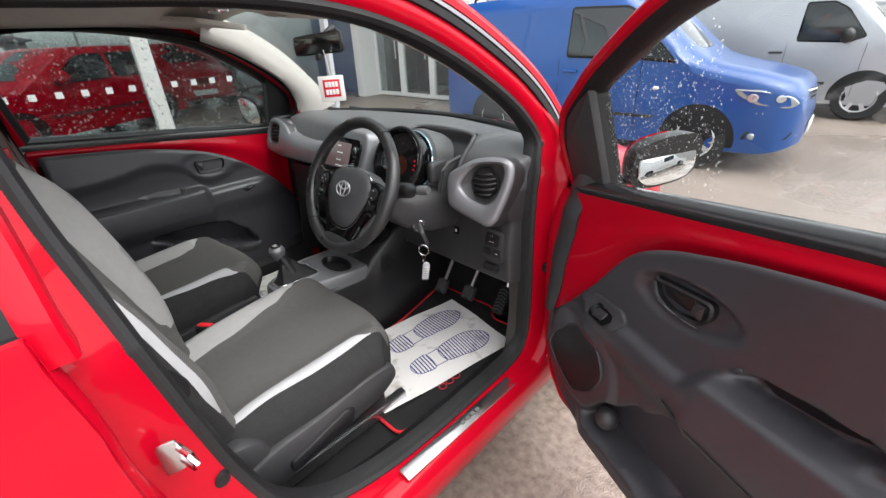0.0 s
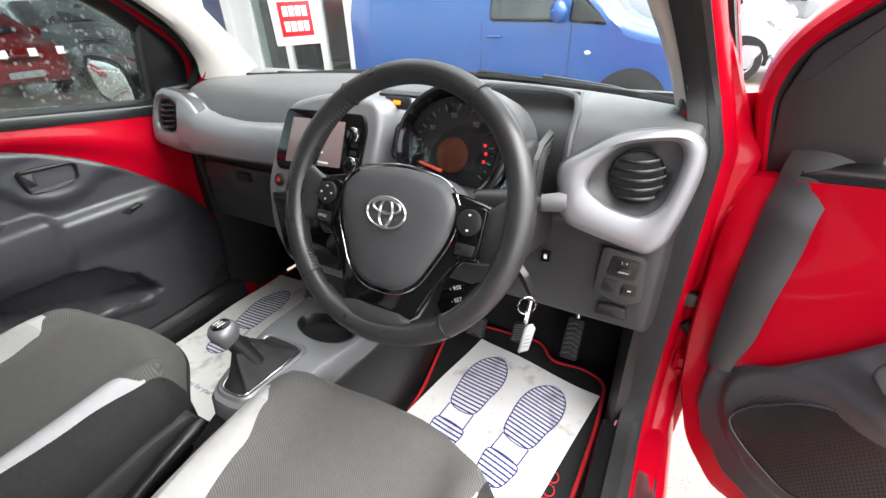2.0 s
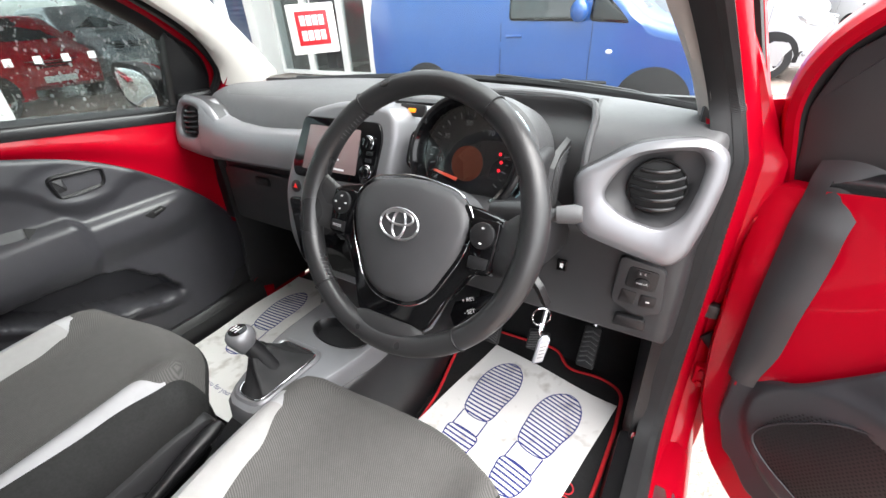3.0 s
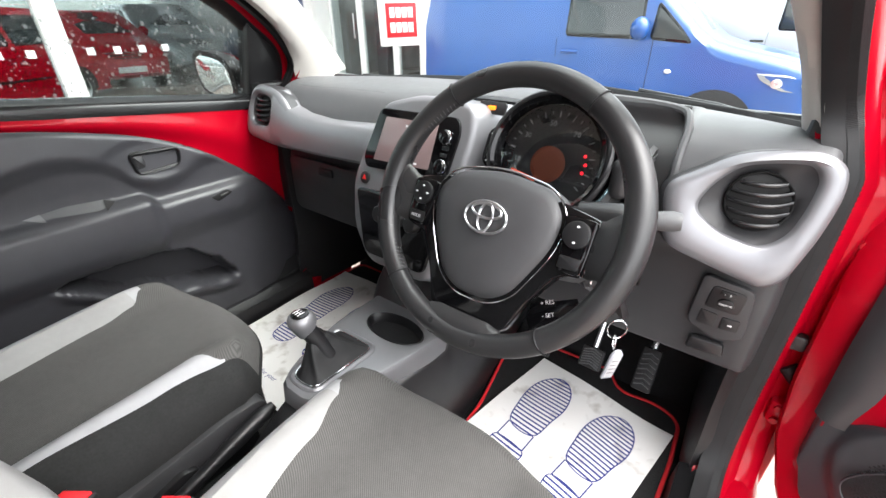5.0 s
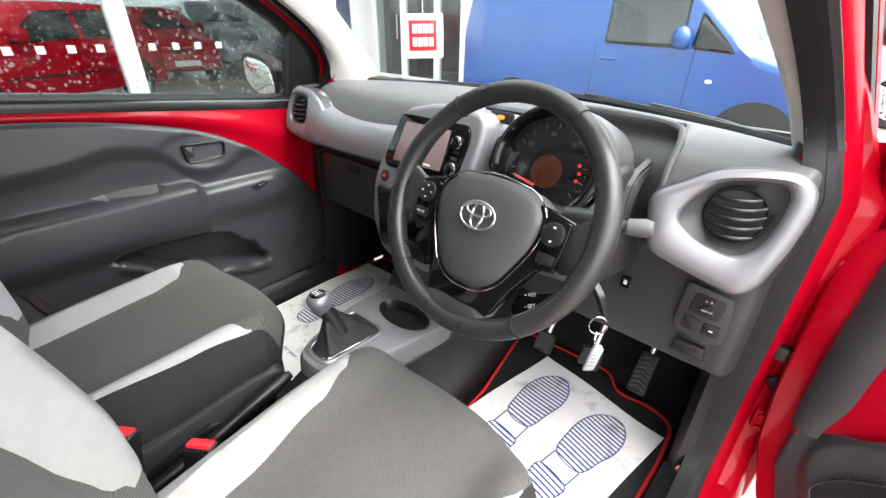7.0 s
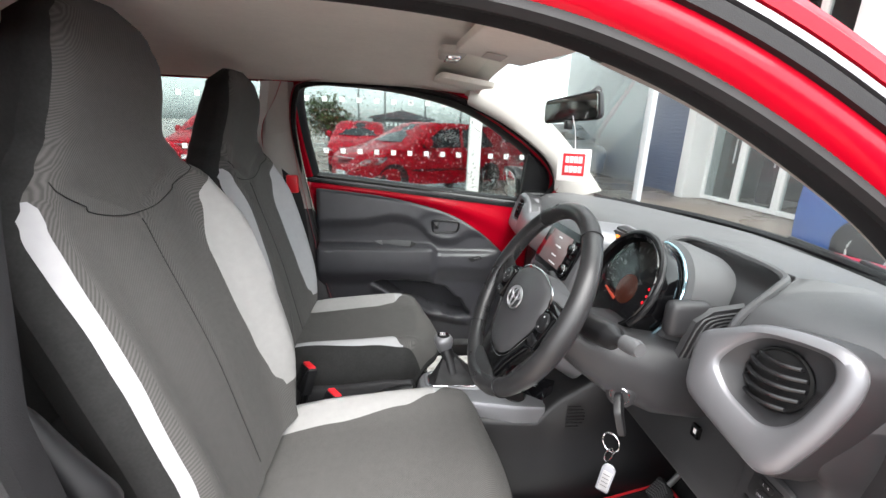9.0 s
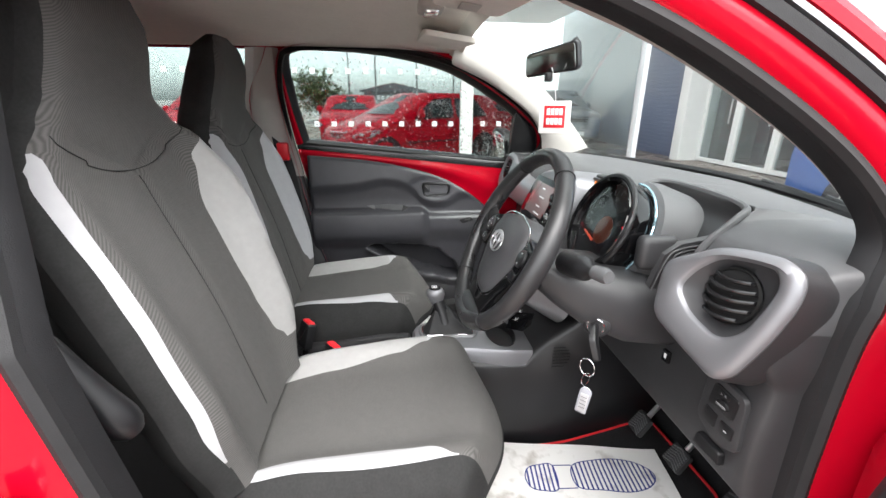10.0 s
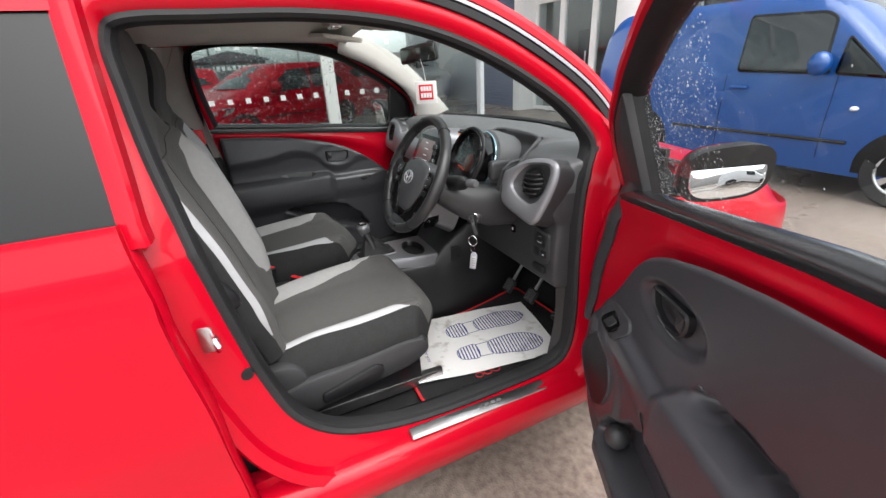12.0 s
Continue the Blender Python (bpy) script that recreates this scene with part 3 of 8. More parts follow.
# ---- inside of the shell ----
part("headlining", sheet(lambda u, v: (lerp(0.57, -0.57, u), lerp(-1.85, 0.02, v), roof_z(lerp(0.57, -0.57, u), lerp(-1.85, 0.02, v)) - 0.105 - 0.010 * abs(2 * u - 1) ** 6), 24, 24, 0.006), HEADLINER, CAR, "pale grey-beige cloth headlining")
part("headlining_edge", sheet(lambda u, v: (lerp(0.58, -0.58, u), lerp(0.02, 0.06, v), roof_z(lerp(0.58, -0.58, u), 0.03) - 0.105 - 0.020 * v - 0.010 * abs(2 * u - 1) ** 6), 24, 4, 0.01), HEADLINER, CAR)
for side in (1, -1):
    rows_a = [(0.50, 0.03, 1.425), (0.53, 0.18, 1.365), (0.570, 0.34, 1.272), (0.618, 0.50, 1.165), (0.650, 0.63, 1.06)]
    rows_b = [(0.567, 0.04, 1.380), (0.589, 0.190, 1.314), (0.621, 0.343, 1.217), (0.649, 0.417, 1.131), (0.674, 0.444, 1.050)]
    mid = [((a[0] + b[0]) / 2 - 0.012, (a[1] + b[1]) / 2 - 0.012, (a[2] + b[2]) / 2 - 0.018) for a, b in zip(rows_a, rows_b)]
    q1 = [((a[0] * 3 + b[0]) / 4 - 0.010, (a[1] * 3 + b[1]) / 4 - 0.009, (a[2] * 3 + b[2]) / 4 - 0.013) for a, b in zip(rows_a, rows_b)]
    q3 = [((a[0] + b[0] * 3) / 4 - 0.010, (a[1] + b[1] * 3) / 4 - 0.009, (a[2] + b[2] * 3) / 4 - 0.013) for a, b in zip(rows_a, rows_b)]
    back = [(a[0] + 0.010 * g, a[1] + 0.02 * g + 0.01, a[2] + 0.022 * g) for a, g in zip(rows_a, (2.0, 2.0, 1.8, 0.9, 0.1))]
    part("post_trim", band([[(side * x, y, z) for x, y, z in line] for line in (back, rows_a, q1, mid, q3, rows_b)]), PILLAR_TRIM, CAR, "pale beige windscreen post trim")
    # roof side trim over the doors, rear post trims
    part("roof_side_trim", band([[(side * x, y, z) for x, y, z in line] for line in (
        [(0.575, -0.02, 1.432), (0.57, -0.3, 1.452), (0.568, -0.62, 1.448), (0.56, -1.3, 1.43)],
        [(0.55, -0.03, 1.44), (0.545, -0.3, 1.46), (0.54, -0.62, 1.458), (0.53, -1.3, 1.44)])]), HEADLINER, CAR)
    back = -0.060 if side > 0 else 0.0
    part("centre_post_trim", band([[(side * x, y + back * hump(z, 0.60, 1.60, 0.30), z) for x, y, z in line] for line in (
        [(0.60, -0.605, 1.43), (0.645, -0.61, 1.25), (0.70, -0.59, 1.04), (0.715, -0.57, 0.93)],
        [(0.575, -0.62, 1.43), (0.625, -0.63, 1.25), (0.68, -0.62, 1.04), (0.695, -0.60, 0.93)],
        [(0.57, -0.68, 1.43), (0.62, -0.72, 1.25), (0.675, -0.74, 1.04), (0.69, -0.74, 0.93)],
        [(0.60, -0.72, 1.43), (0.65, -0.76, 1.25), (0.70, -0.78, 1.04), (0.72, -0.78, 0.93)])], 24), PILLAR_TRIM, CAR, "pale beige centre post trim")
    part("lower_post_trim", band([[(side * x, y + back * hump(z, 0.60, 1.60, 0.30), z) for x, y, z in line] for line in (
        [(0.717, -0.57, 0.945), (0.715, -0.53, 0.70), (0.705, -0.45, 0.45), (0.70, -0.36, 0.36)],
        [(0.69, -0.60, 0.95), (0.685, -0.57, 0.70), (0.67, -0.50, 0.45), (0.66, -0.42, 0.34)],
        [(0.68, -0.74, 0.95), (0.675, -0.73, 0.70), (0.66, -0.72, 0.45), (0.65, -0.70, 0.30)])], 24), PLASTIC, CAR, "dark grey lower post trim")
    # red inner edge and trim of the rear door behind
    part("rear_door_inner", sheet(lambda u, v, side=side: (side * 0.70, lerp(-0.76, -1.42, u), lerp(0.35, 1.04, v)), 4, 8, 0.01), PLASTIC, CAR, "dark rear door trim")
    part("rear_belt", sheet(lambda u, v, side=side: (side * lerp(0.70, 0.74, v), lerp(-0.76, -1.42, u), lerp(1.04, 1.10, v)), 4, 3, 0.01), RED, CAR)
    part("sill_trim", band([[(side * x, y, z) for x, y, z in line] for line in (
        [(0.728, -0.44, 0.40), (0.728, -0.2, 0.338), (0.728, 0.1, 0.322), (0.728, 0.36, 0.335)] if side > 0 else [(0.728, -0.44, 0.40), (0.728, -0.2, 0.362), (0.726, 0.1, 0.385), (0.722, 0.40, 0.42)],
        [(0.70, -0.46, 0.41), (0.70, -0.2, 0.362), (0.70, 0.1, 0.352), (0.70, 0.36, 0.362)],
        [(0.655, -0.46, 0.39), (0.655, -0.2, 0.345), (0.655, 0.1, 0.335), (0.655, 0.36, 0.345)],
        [(0.645, -0.46, 0.24), (0.645, -0.2, 0.24), (0.645, 0.1, 0.24), (0.645, 0.36, 0.24)])]), PLASTIC_DARK, CAR, "black sill trim")
    # kick panel beside the pedals
    part("kick_panel", band([[(side * x, y, z) for x, y, z in line] for line in (
        [(0.715, 0.37, 0.33), (0.71, 0.41, 0.50), (0.705, 0.40, 0.70), (0.70, 0.40, 0.85)] if side > 0 else [(0.728, 0.33, 0.235), (0.724, 0.365, 0.50), (0.722, 0.375, 0.70), (0.722, 0.375, 0.88)],
        [(0.675, 0.34, 0.31), (0.672, 0.375, 0.50), (0.672, 0.37, 0.66), (0.68, 0.37, 0.85)] if side > 0 else [(0.690, 0.32, 0.235), (0.690, 0.355, 0.50), (0.692, 0.36, 0.66), (0.698, 0.36, 0.88)],
        [(0.655, 0.42, 0.29), (0.65, 0.46, 0.50), (0.65, 0.46, 0.66), (0.66, 0.46, 0.85)],
        [(0.645, 0.66, 0.29), (0.64, 0.66, 0.50), (0.64, 0.66, 0.66), (0.64, 0.66, 0.85)])], 24), PLASTIC_DARK, CAR, "black kick panel")

part("floor_carpet", sheet(lambda u, v: (lerp(-0.67, 0.67, u), lerp(-1.7, 0.615, v), 0.262 + 0.03 * hump(lerp(-0.67, 0.67, u), -0.10, 0.10, 0.08)), 24, 24, 0.01), CARPET, CAR, "black carpet")
part("toe_board", sheet(lambda u, v: (lerp(-0.67, 0.67, u), 0.615 + 0.145 * v ** 0.6, 0.262 + 0.55 * v), 8, 10, 0.01), CARPET, CAR, "black carpeted toe board")
part("bulkhead", sheet(lambda u, v: (lerp(-0.70, 0.70, u), 0.76, lerp(0.8, 1.03, v)), 2, 2, 0.02), PLASTIC_DARK, CAR)
part("underbody", box((-0.70, -2.0, 0.17), (0.70, 1.6, 0.235), 0.01), PLASTIC_DARK, CAR)
part("rear_bulkhead", sheet(lambda u, v: (lerp(-0.66, 0.66, u), -1.45 - 0.1 * v, lerp(0.26, 1.0, v)), 4, 4, 0.05), FABRIC_SIDE, CAR, "dark rear seat back")

part("post_foot", box((0.652, 0.446, 0.97), (0.716, 0.53, 1.084), 0.012), PLASTIC, CAR, "dark grey cover at the foot of the windscreen post")

# seat belt at the far centre post
belt = part("seat_belt", band([[(-0.655, -0.64, 1.30), (-0.672, -0.63, 1.1), (-0.685, -0.60, 0.9), (-0.69, -0.58, 0.5)], [(-0.645, -0.685, 1.30), (-0.66, -0.68, 1.1), (-0.672, -0.655, 0.9), (-0.68, -0.64, 0.5)]], 20), RUBBER, CAR, "black seat belt with a red tongue")
part("guide", tube([(-0.648, -0.70, 1.305), (-0.64, -0.665, 1.325), (-0.65, -0.63, 1.305)], 0.013, 8), PLASTIC_DARK, belt)
part("tongue", box((-0.672, -0.665, 1.02), (-0.648, -0.62, 1.09), 0.006), plain("red_plastic", (0.6, 0.01, 0.02), 0.35), belt, "red belt tongue cover")
near_belt = part("seat_belt", band([[(0.652, -0.675, 1.30), (0.664, -0.662, 1.12), (0.664, -0.642, 1.02), (0.660, -0.616, 0.96)], [(0.640, -0.720, 1.30), (0.650, -0.710, 1.12), (0.650, -0.688, 1.02), (0.648, -0.660, 0.95)]], 20), RUBBER, CAR, "black seat belt beside the driver's seat")
part("sleeve", tube(curve([(0.657, -0.628, 0.985), (0.654, -0.608, 0.93), (0.650, -0.584, 0.875), (0.645, -0.560, 0.825)], 14), [0.010, 0.014, 0.016, 0.017, 0.018, 0.019, 0.020, 0.021, 0.022, 0.023, 0.024, 0.024, 0.022, 0.014], 12), PLASTIC_DARK, near_belt, "black plastic belt sleeve")
# roof lamp and sun visors
lamp = part("roof_lamp", slab(rounded([(-0.055, -0.03), (0.055, -0.03), (0.055, 0.03), (-0.055, 0.03)], 0.02), frame_at((0.03, -0.10, 1.468), (1, 0, 0), (0, -1, 0)), 0.018, 0.006), PILLAR_TRIM, CAR, "pale roof lamp, unlit")
part("lens", slab(rounded([(-0.035, -0.018), (0.035, -0.018), (0.035, 0.018), (-0.035, 0.018)], 0.012), frame_at((0.03, -0.10, 1.451), (1, 0, 0), (0, -1, 0)), 0.008, 0.004), CHROME, lamp)
for x in (-0.32, 0.32):
    vis = part("sun_visor", slab(rounded([(-0.19, -0.075), (0.19, -0.075), (0.17, 0.075), (-0.19, 0.075)], 0.02), frame_at((x, -0.03, 1.448 - 0.1 * abs(x) * 0.25), (1, 0, 0.06 if x > 0 else -0.06) if x < 0 else (1, 0, -0.06), (0, -1, 0.15)), 0.016, 0.006), HEADLINER, CAR, "folded pale sun visor")
    part("label_tag", slab(rounded([(-0.03, -0.02), (0.03, -0.02), (0.03, 0.02), (-0.03, 0.02)], 0.003), frame_at((x + 0.1 * (1 if x < 0 else -1), -0.04, 1.428), (1, 0, 0), (0, -1, 0.15)), 0.0015, 0.0004), PILLAR_TRIM, vis)

# ---- front doors: s runs back from the hinge, w inwards from the skin, z up ----
def shut_place(s, w, z):
    return Vector((-(0.83 - w), 0.50 - s, z))


HINGE, OPEN = Vector((0.808, 0.557, 0)), radians(62)
ALONG = Vector((math.sin(OPEN), -math.cos(OPEN), 0))
INWARD = Vector((-math.cos(OPEN), -math.sin(OPEN), 0))


def open_place(s, w, z):
    return HINGE + ALONG * s + INWARD * w + Vector((0, 0, z))


NEAR = [True]


def belt_z(s):
    return 0.949 + 0.172 * s - 0.05 * max(0.0, s - 0.75) if NEAR[0] else 0.957 + 0.102 * s


def glass_w(z):
    return 0.052 + (z - 1.05) * 0.334


# outline of the whole door in (s, z), and the top edge of the dark trim below the painted strip
FRAME_LINE = [(0.080, 0.93), (0.071, 1.02), (0.069, 1.085), (0.095, 1.142), (0.17, 1.203), (0.26, 1.266), (0.47, 1.375), (0.72, 1.43), (0.95, 1.445), (1.06, 1.44), (1.10, 1.40), (1.095, 1.25), (1.07, 1.08)]
TRIM_TOP = [(0.09, 0.58), (0.14, 0.632), (0.21, 0.712), (0.26, 0.765), (0.31, 0.812), (0.39, 0.874), (0.50, 0.932), (0.65, 0.977), (0.82, 1.008), (1.06, 1.030)]


TRIM_TOP_OPEN = [(0.085, 0.60), (0.13, 0.615), (0.16, 0.642), (0.19, 0.668), (0.238, 0.725), (0.29, 0.793), (0.33, 0.852), (0.372, 0.905), (0.42, 0.945), (0.49, 0.979), (0.55, 0.999), (0.62, 1.020), (0.70, 1.039), (0.80, 1.059), (1.06, 1.098)]
TRIM_CURVE = [[(p.x, p.y) for p in curve([(a, b, 0) for a, b in rows], 80)] for rows in (TRIM_TOP, TRIM_TOP_OPEN)]


def trim_top(s):
    line = TRIM_CURVE[NEAR[0]]
    for (a, p), (b, q) in zip(line, line[1:]):
        if s <= b:
            return p + (q - p) * (s - a) / (b - a)
    return line[-1][1]


def trim_low(s):
    if NEAR[0]:
        return table([(0.085, 0.56), (0.095, 0.47), (0.13, 0.40), (0.20, 0.352), (0.32, 0.318), (0.5, 0.30), (0.85, 0.30), (0.98, 0.38), (1.05, 0.52)], s)
    return table([(0.085, 0.54), (0.11, 0.42), (0.17, 0.325), (0.28, 0.268), (0.5, 0.25), (0.85, 0.265), (0.98, 0.36), (1.05, 0.52)], s)


def ease(a, b, x):
    """0 up to a, 1 from b on."""
    t = max(0.0, min(1.0, (x - a) / (b - a)))
    return t * t * (3 - 2 * t)


CREASE = [(p.x, p.y) for p in curve([(a, b, 0) for a, b in ((0.085, 0.80), (0.30, 0.856), (0.36, 0.873), (0.412, 0.870), (0.468, 0.843), (0.532, 0.834), (0.582, 0.857), (0.612, 0.889), (0.658, 0.921), (0.75, 0.937), (0.866, 0.915), (1.06, 0.905))], 70)]


def relief(s, z):
    """How far the trim stands in from the skin: flat above, an armrest shelf, a pocket and a loudspeaker below."""
    near = NEAR[0]
    w = (0.150 if near else 0.122) + 0.016 * ease(0.85, 0.70, z) * ease(0.10, 0.25, s)
    # armrest: thick behind the pull, slim towards the window switch
    back = ease(0.59, 0.65, s) if near else ease(0.545, 0.585, s)
    top = (lerp(0.752, 0.798, back) + 0.10 * max(0.0, s - 0.66)) if near else lerp(0.766, 0.792, back)
    low = lerp(0.700, 0.684, back)
    shelf = ease(low - 0.075, low + 0.012, z) * ease(top + 0.014, top - 0.010, z)
    w += lerp(0.024, 0.040, back) * shelf * ease(0.24, 0.34, s)
    # soft dish round the handle
    ds, dz = (0.540, 0.886) if near else (0.518, 0.886)
    d = ((s - ds) / 0.120) ** 2 + ((z - dz - 0.10 * (s - ds)) / 0.050) ** 2
    w -= (0.016 if near else 0.004) * ease(1.25, 0.6, d)
    if near:
        # hollow of the pull behind the armrest, loudspeaker bulge
        d = ((s - 0.775) / 0.110) ** 2 + ((z - 0.838 - 0.16 * (s - 0.775)) / 0.026) ** 2
        w -= 0.034 * ease(1.25, 0.55, d)
        d = ((s - 0.285) / 0.150) ** 2 + ((z - 0.558) / 0.145) ** 2
        w += 0.012 * ease(1.2, 0.85, d)
        rim = table([(0.33, 0.40), (0.43, 0.51), (0.52, 0.582), (0.60, 0.632), (0.70, 0.665), (0.85, 0.682)], s)
    else:
        w -= 0.040 * ease(0.36, 0.10, s) * ease(0.76, 0.62, z)
        # crease that sweeps down round the handle: the face above it looks up, the face below looks down
        crease = table(CREASE, s)
        w += 0.014 * ease(crease - 0.045, crease, z) - 0.13 * max(0.0, z - crease)
        rim = table([(0.38, 0.47), (0.397, 0.488), (0.445, 0.549), (0.519, 0.606), (0.60, 0.628), (0.70, 0.636), (0.79, 0.637), (0.85, 0.62)], s)
        foot = table([(0.38, 0.455), (0.437, 0.463), (0.552, 0.487), (0.655, 0.526), (0.85, 0.625)], s)
        w -= 0.085 * ease(0.385, 0.415, s) * ease(0.86, 0.80, s) * ease(foot - 0.006, foot + 0.012, z) * ease(rim + 0.010, rim - 0.010, z)
        w += 0.014 * ease(0.37, 0.43, s) * ease(0.86, 0.80, s) * ease(foot - 0.050, foot - 0.012, z) * ease(foot + 0.006, foot - 0.006, z)
    if near:
        w -= 0.070 * ease(0.325, 0.365, s) * ease(1.02, 0.97, s) * ease(0.372, 0.392, z) * ease(rim + 0.012, rim - 0.012, z)
        w += 0.022 * ease(0.30, 0.36, s) * ease(0.31, 0.335, z) * ease(0.392, 0.376, z)
    edge = min(s - 0.085, 1.065 - s, z - trim_low(s) + 0.006, trim_top(s) - z + 0.006)
    return w - 0.022 * max(0.0, 1 - max(0.0, edge) / 0.014) ** 2


def bow(v):
    return math.copysign(abs(v) ** 0.66, v)


def front_door(at, label, near):
    NEAR[0] = near
    root = Fitting("driver_door" if near else "passenger_door", label)
    # painted shell: skin, edges and inner face
    low = [(0.0, 0.80), (0.004, 0.62), (0.020, 0.47), (0.072, 0.32), (0.16, 0.225), (0.5, 0.195), (0.86, 0.205), (1.0, 0.30), (1.075, 0.50), (1.11, 0.80), (1.12, 1.06), (0.6, 1.01), (0.0, 0.965)]
    outline = rounded(low, 0.03, 3)
    mid_s, mid_z = 0.55, 0.7
    rings = []
    for k, w in ((0.72, -0.004), (0.9, -0.012), (0.985, -0.008), (1.0, 0.0), (1.0, 0.012), (0.985, 0.018), (0.975, 0.03), (0.97, 0.09), (0.955, 0.098), (0.93, 0.094), (0.90, 0.045), (0.7, 0.042)):
        rings.append([at(mid_s + (s - mid_s) * k, w, mid_z + (z - mid_z) * k) for s, z in outline])
    if near:
        # the front edge is deeper than the rest
        for n, (k, deep) in enumerate(((0.962, 0.122), (0.945, 0.132), (0.90, 0.134), (0.86, 0.128)), 8):
            row = []
            for s, z in outline:
                s1, z1 = mid_s + (s - mid_s) * k, mid_z + (z - mid_z) * k
                f = ease(0.30, 0.12, s1) * ease(0.96, 0.86, z1)
                row.append(at(s1, lerp(0.096, deep, f), z1))
            rings.insert(n, row)
    part("shell", loft(rings), RED, root, "red painted door shell")
    # painted strip inside, above the trim
    def strip_place(u, v):
        s = lerp(0.10, 1.085, u)
        z = lerp(trim_top(s) - 0.03, belt_z(s) + 0.002, v)
        if near:
            return at(s, lerp(0.150, 0.108, ease(0.60, 0.97, z - 0.10 * max(0.0, s - 0.3))) + 0.008 * math.exp(-((v - 0.55) / 0.22) ** 2), z)
        return at(s, lerp(0.084, 0.098, v) + 0.012 * math.exp(-((v - 0.6) / 0.2) ** 2), z)
    part("painted_strip", sheet(strip_place, 60, 14, 0.004), RED, root, "red painted strip above the trim")
    # rubber at the foot of the glass
    part("belt_seal", loft([[at(s, w, belt_z(s) + dz) for w, dz in ((0.045, -0.01), (0.046, 0.022), (0.062, 0.032), (0.084, 0.030), (0.102, 0.018), (0.106, 0.010), (0.104, -0.012))] for s in [0.10 + 0.05 * i for i in range(21)]]), SLAT, root, "black belt seal below the glass")
    # window frame: painted on the outside and edge, rubber round the glass
    line = curve([(s, z, 0) for s, z in FRAME_LINE], 70)
    def frame_ring(offs):
        rings = []
        for i, p in enumerate(line):
            t = (line[min(i + 1, 69)] - line[max(i - 1, 0)]).normalized()
            o = Vector((-t.y, t.x, 0))
            rings.append([at(p.x + o.x * d, glass_w(p.y + o.y * d) + dw, p.y + o.y * d) for d, dw in offs])
        return loft(rings, True, True)
    d0 = 0.036 if near else 0.0
    part("window_frame", frame_ring([(0.078, -0.030), (0.070, -0.036), (d0 + 0.004, -0.030), (d0, -0.010), (d0, 0.036), (d0 * 0.9 + 0.010, 0.048), (d0 * 0.5 + 0.038, 0.046), (d0 * 0.2 + 0.058, 0.034), (0.078, 0.012)]), RED, root, "red painted window frame")
    part("frame_rubber", frame_ring([(d0 + 0.004, -0.022), (d0 - 0.016, -0.014), (d0 - 0.018, 0.010), (d0 - 0.010, 0.030), (d0 + 0.004, 0.042)]), RUBBER, root, "black rubber glass channel")
    # glass
    def glass_place(u, v):
        s = lerp(0.06, 1.085, u)
        z1 = table([(0.0, 1.0), (0.035, 1.02), (0.085, 1.10), (0.17, 1.19), (0.26, 1.262), (0.47, 1.375), (0.72, 1.43), (0.95, 1.445), (1.1, 1.43)], s) + (0.030 if near else 0.0)
        z = lerp(belt_z(s) + 0.0, max(belt_z(s) + 0.02, z1 - 0.004), v)
        return at(s, glass_w(z), z)
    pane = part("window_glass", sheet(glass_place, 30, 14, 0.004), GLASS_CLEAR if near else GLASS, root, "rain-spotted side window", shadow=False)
    # rain on the outside of the glass
    rnd = random.Random(11 if near else 7)
    drops = bmesh.new()
    for _ in range(2000 if near else 1600):
        u, v = rnd.random(), rnd.random()
        if near and rnd.random() < 0.9:
            u = 0.10 + u * 0.32
        p = glass_place(u, v)
        q = glass_place(min(1, u + 0.004), v)
        t = (q - p).normalized()
        b = (glass_place(u, min(1, v + 0.004)) - p)
        if b.length < 1e-5:
            continue
        b.normalize()
        nrm = t.cross(b)
        if nrm.dot(at(0.5, -0.3, 1.1) - at(0.5, 0.0, 1.1)) < 0:
            nrm = -nrm
        r = 0.0013 + 0.0030 * rnd.random() ** 4
        if near:
            r *= 0.50 if u < 0.42 else 0.34
        else:
            r *= 1.15
        c = drops.verts.new(p + nrm * (0.0047 + r * 0.55))
        ring = [drops.verts.new(p + nrm * 0.0045 + t * (r * math.cos(a)) + b * (r * 1.25 * math.sin(a))) for a in [k * math.pi / 3 for k in range(6)]]
        for k in range(6):
            drops.faces.new((ring[k], ring[(k + 1) % 6], c))
    part("rain_drops", drops, DROP, root, "rain drops on the glass", kind="stuff", sharp=3, shadow=False)
    # black cover in the front corner and down the front edge
    part("corner_cover", slab(rounded([(0.036, 0.95), (0.182, 0.975), (0.182, 1.246), (0.125, 1.208), (0.066, 1.160), (0.036, 1.085)] if near else [(0.066, 0.95), (0.182, 0.975), (0.182, 1.212), (0.14, 1.175), (0.092, 1.135), (0.066, 1.075)], 0.012), lambda a, b, h: at(a, glass_w(b) + 0.020 + h, b), 0.022, 0.006), PLASTIC if near else PLASTIC_DARK, root, "black corner cover")
    if near:
        def cover_place(u, v):
            z = lerp(0.60, 1.03, v)
            s0 = table([(0.60, 0.086), (0.75, 0.080), (0.90, 0.074), (1.0, 0.070)], z)
            s1 = table([(0.60, 0.132), (0.70, 0.146), (0.85, 0.150), (0.95, 0.148), (1.03, 0.160)], z)
            w0 = table([(0.60, 0.152), (0.75, 0.142), (0.90, 0.118), (0.97, 0.092), (1.03, 0.060)], z)
            return at(lerp(s0, s1, u), w0 + 0.016 * math.sin(math.pi * min(1.0, 0.12 + 0.76 * u)), z)
        part("edge_cover", sheet(cover_place, 10, 30, 0.010), PLASTIC, root, "dark cover along the front edge")
    else:
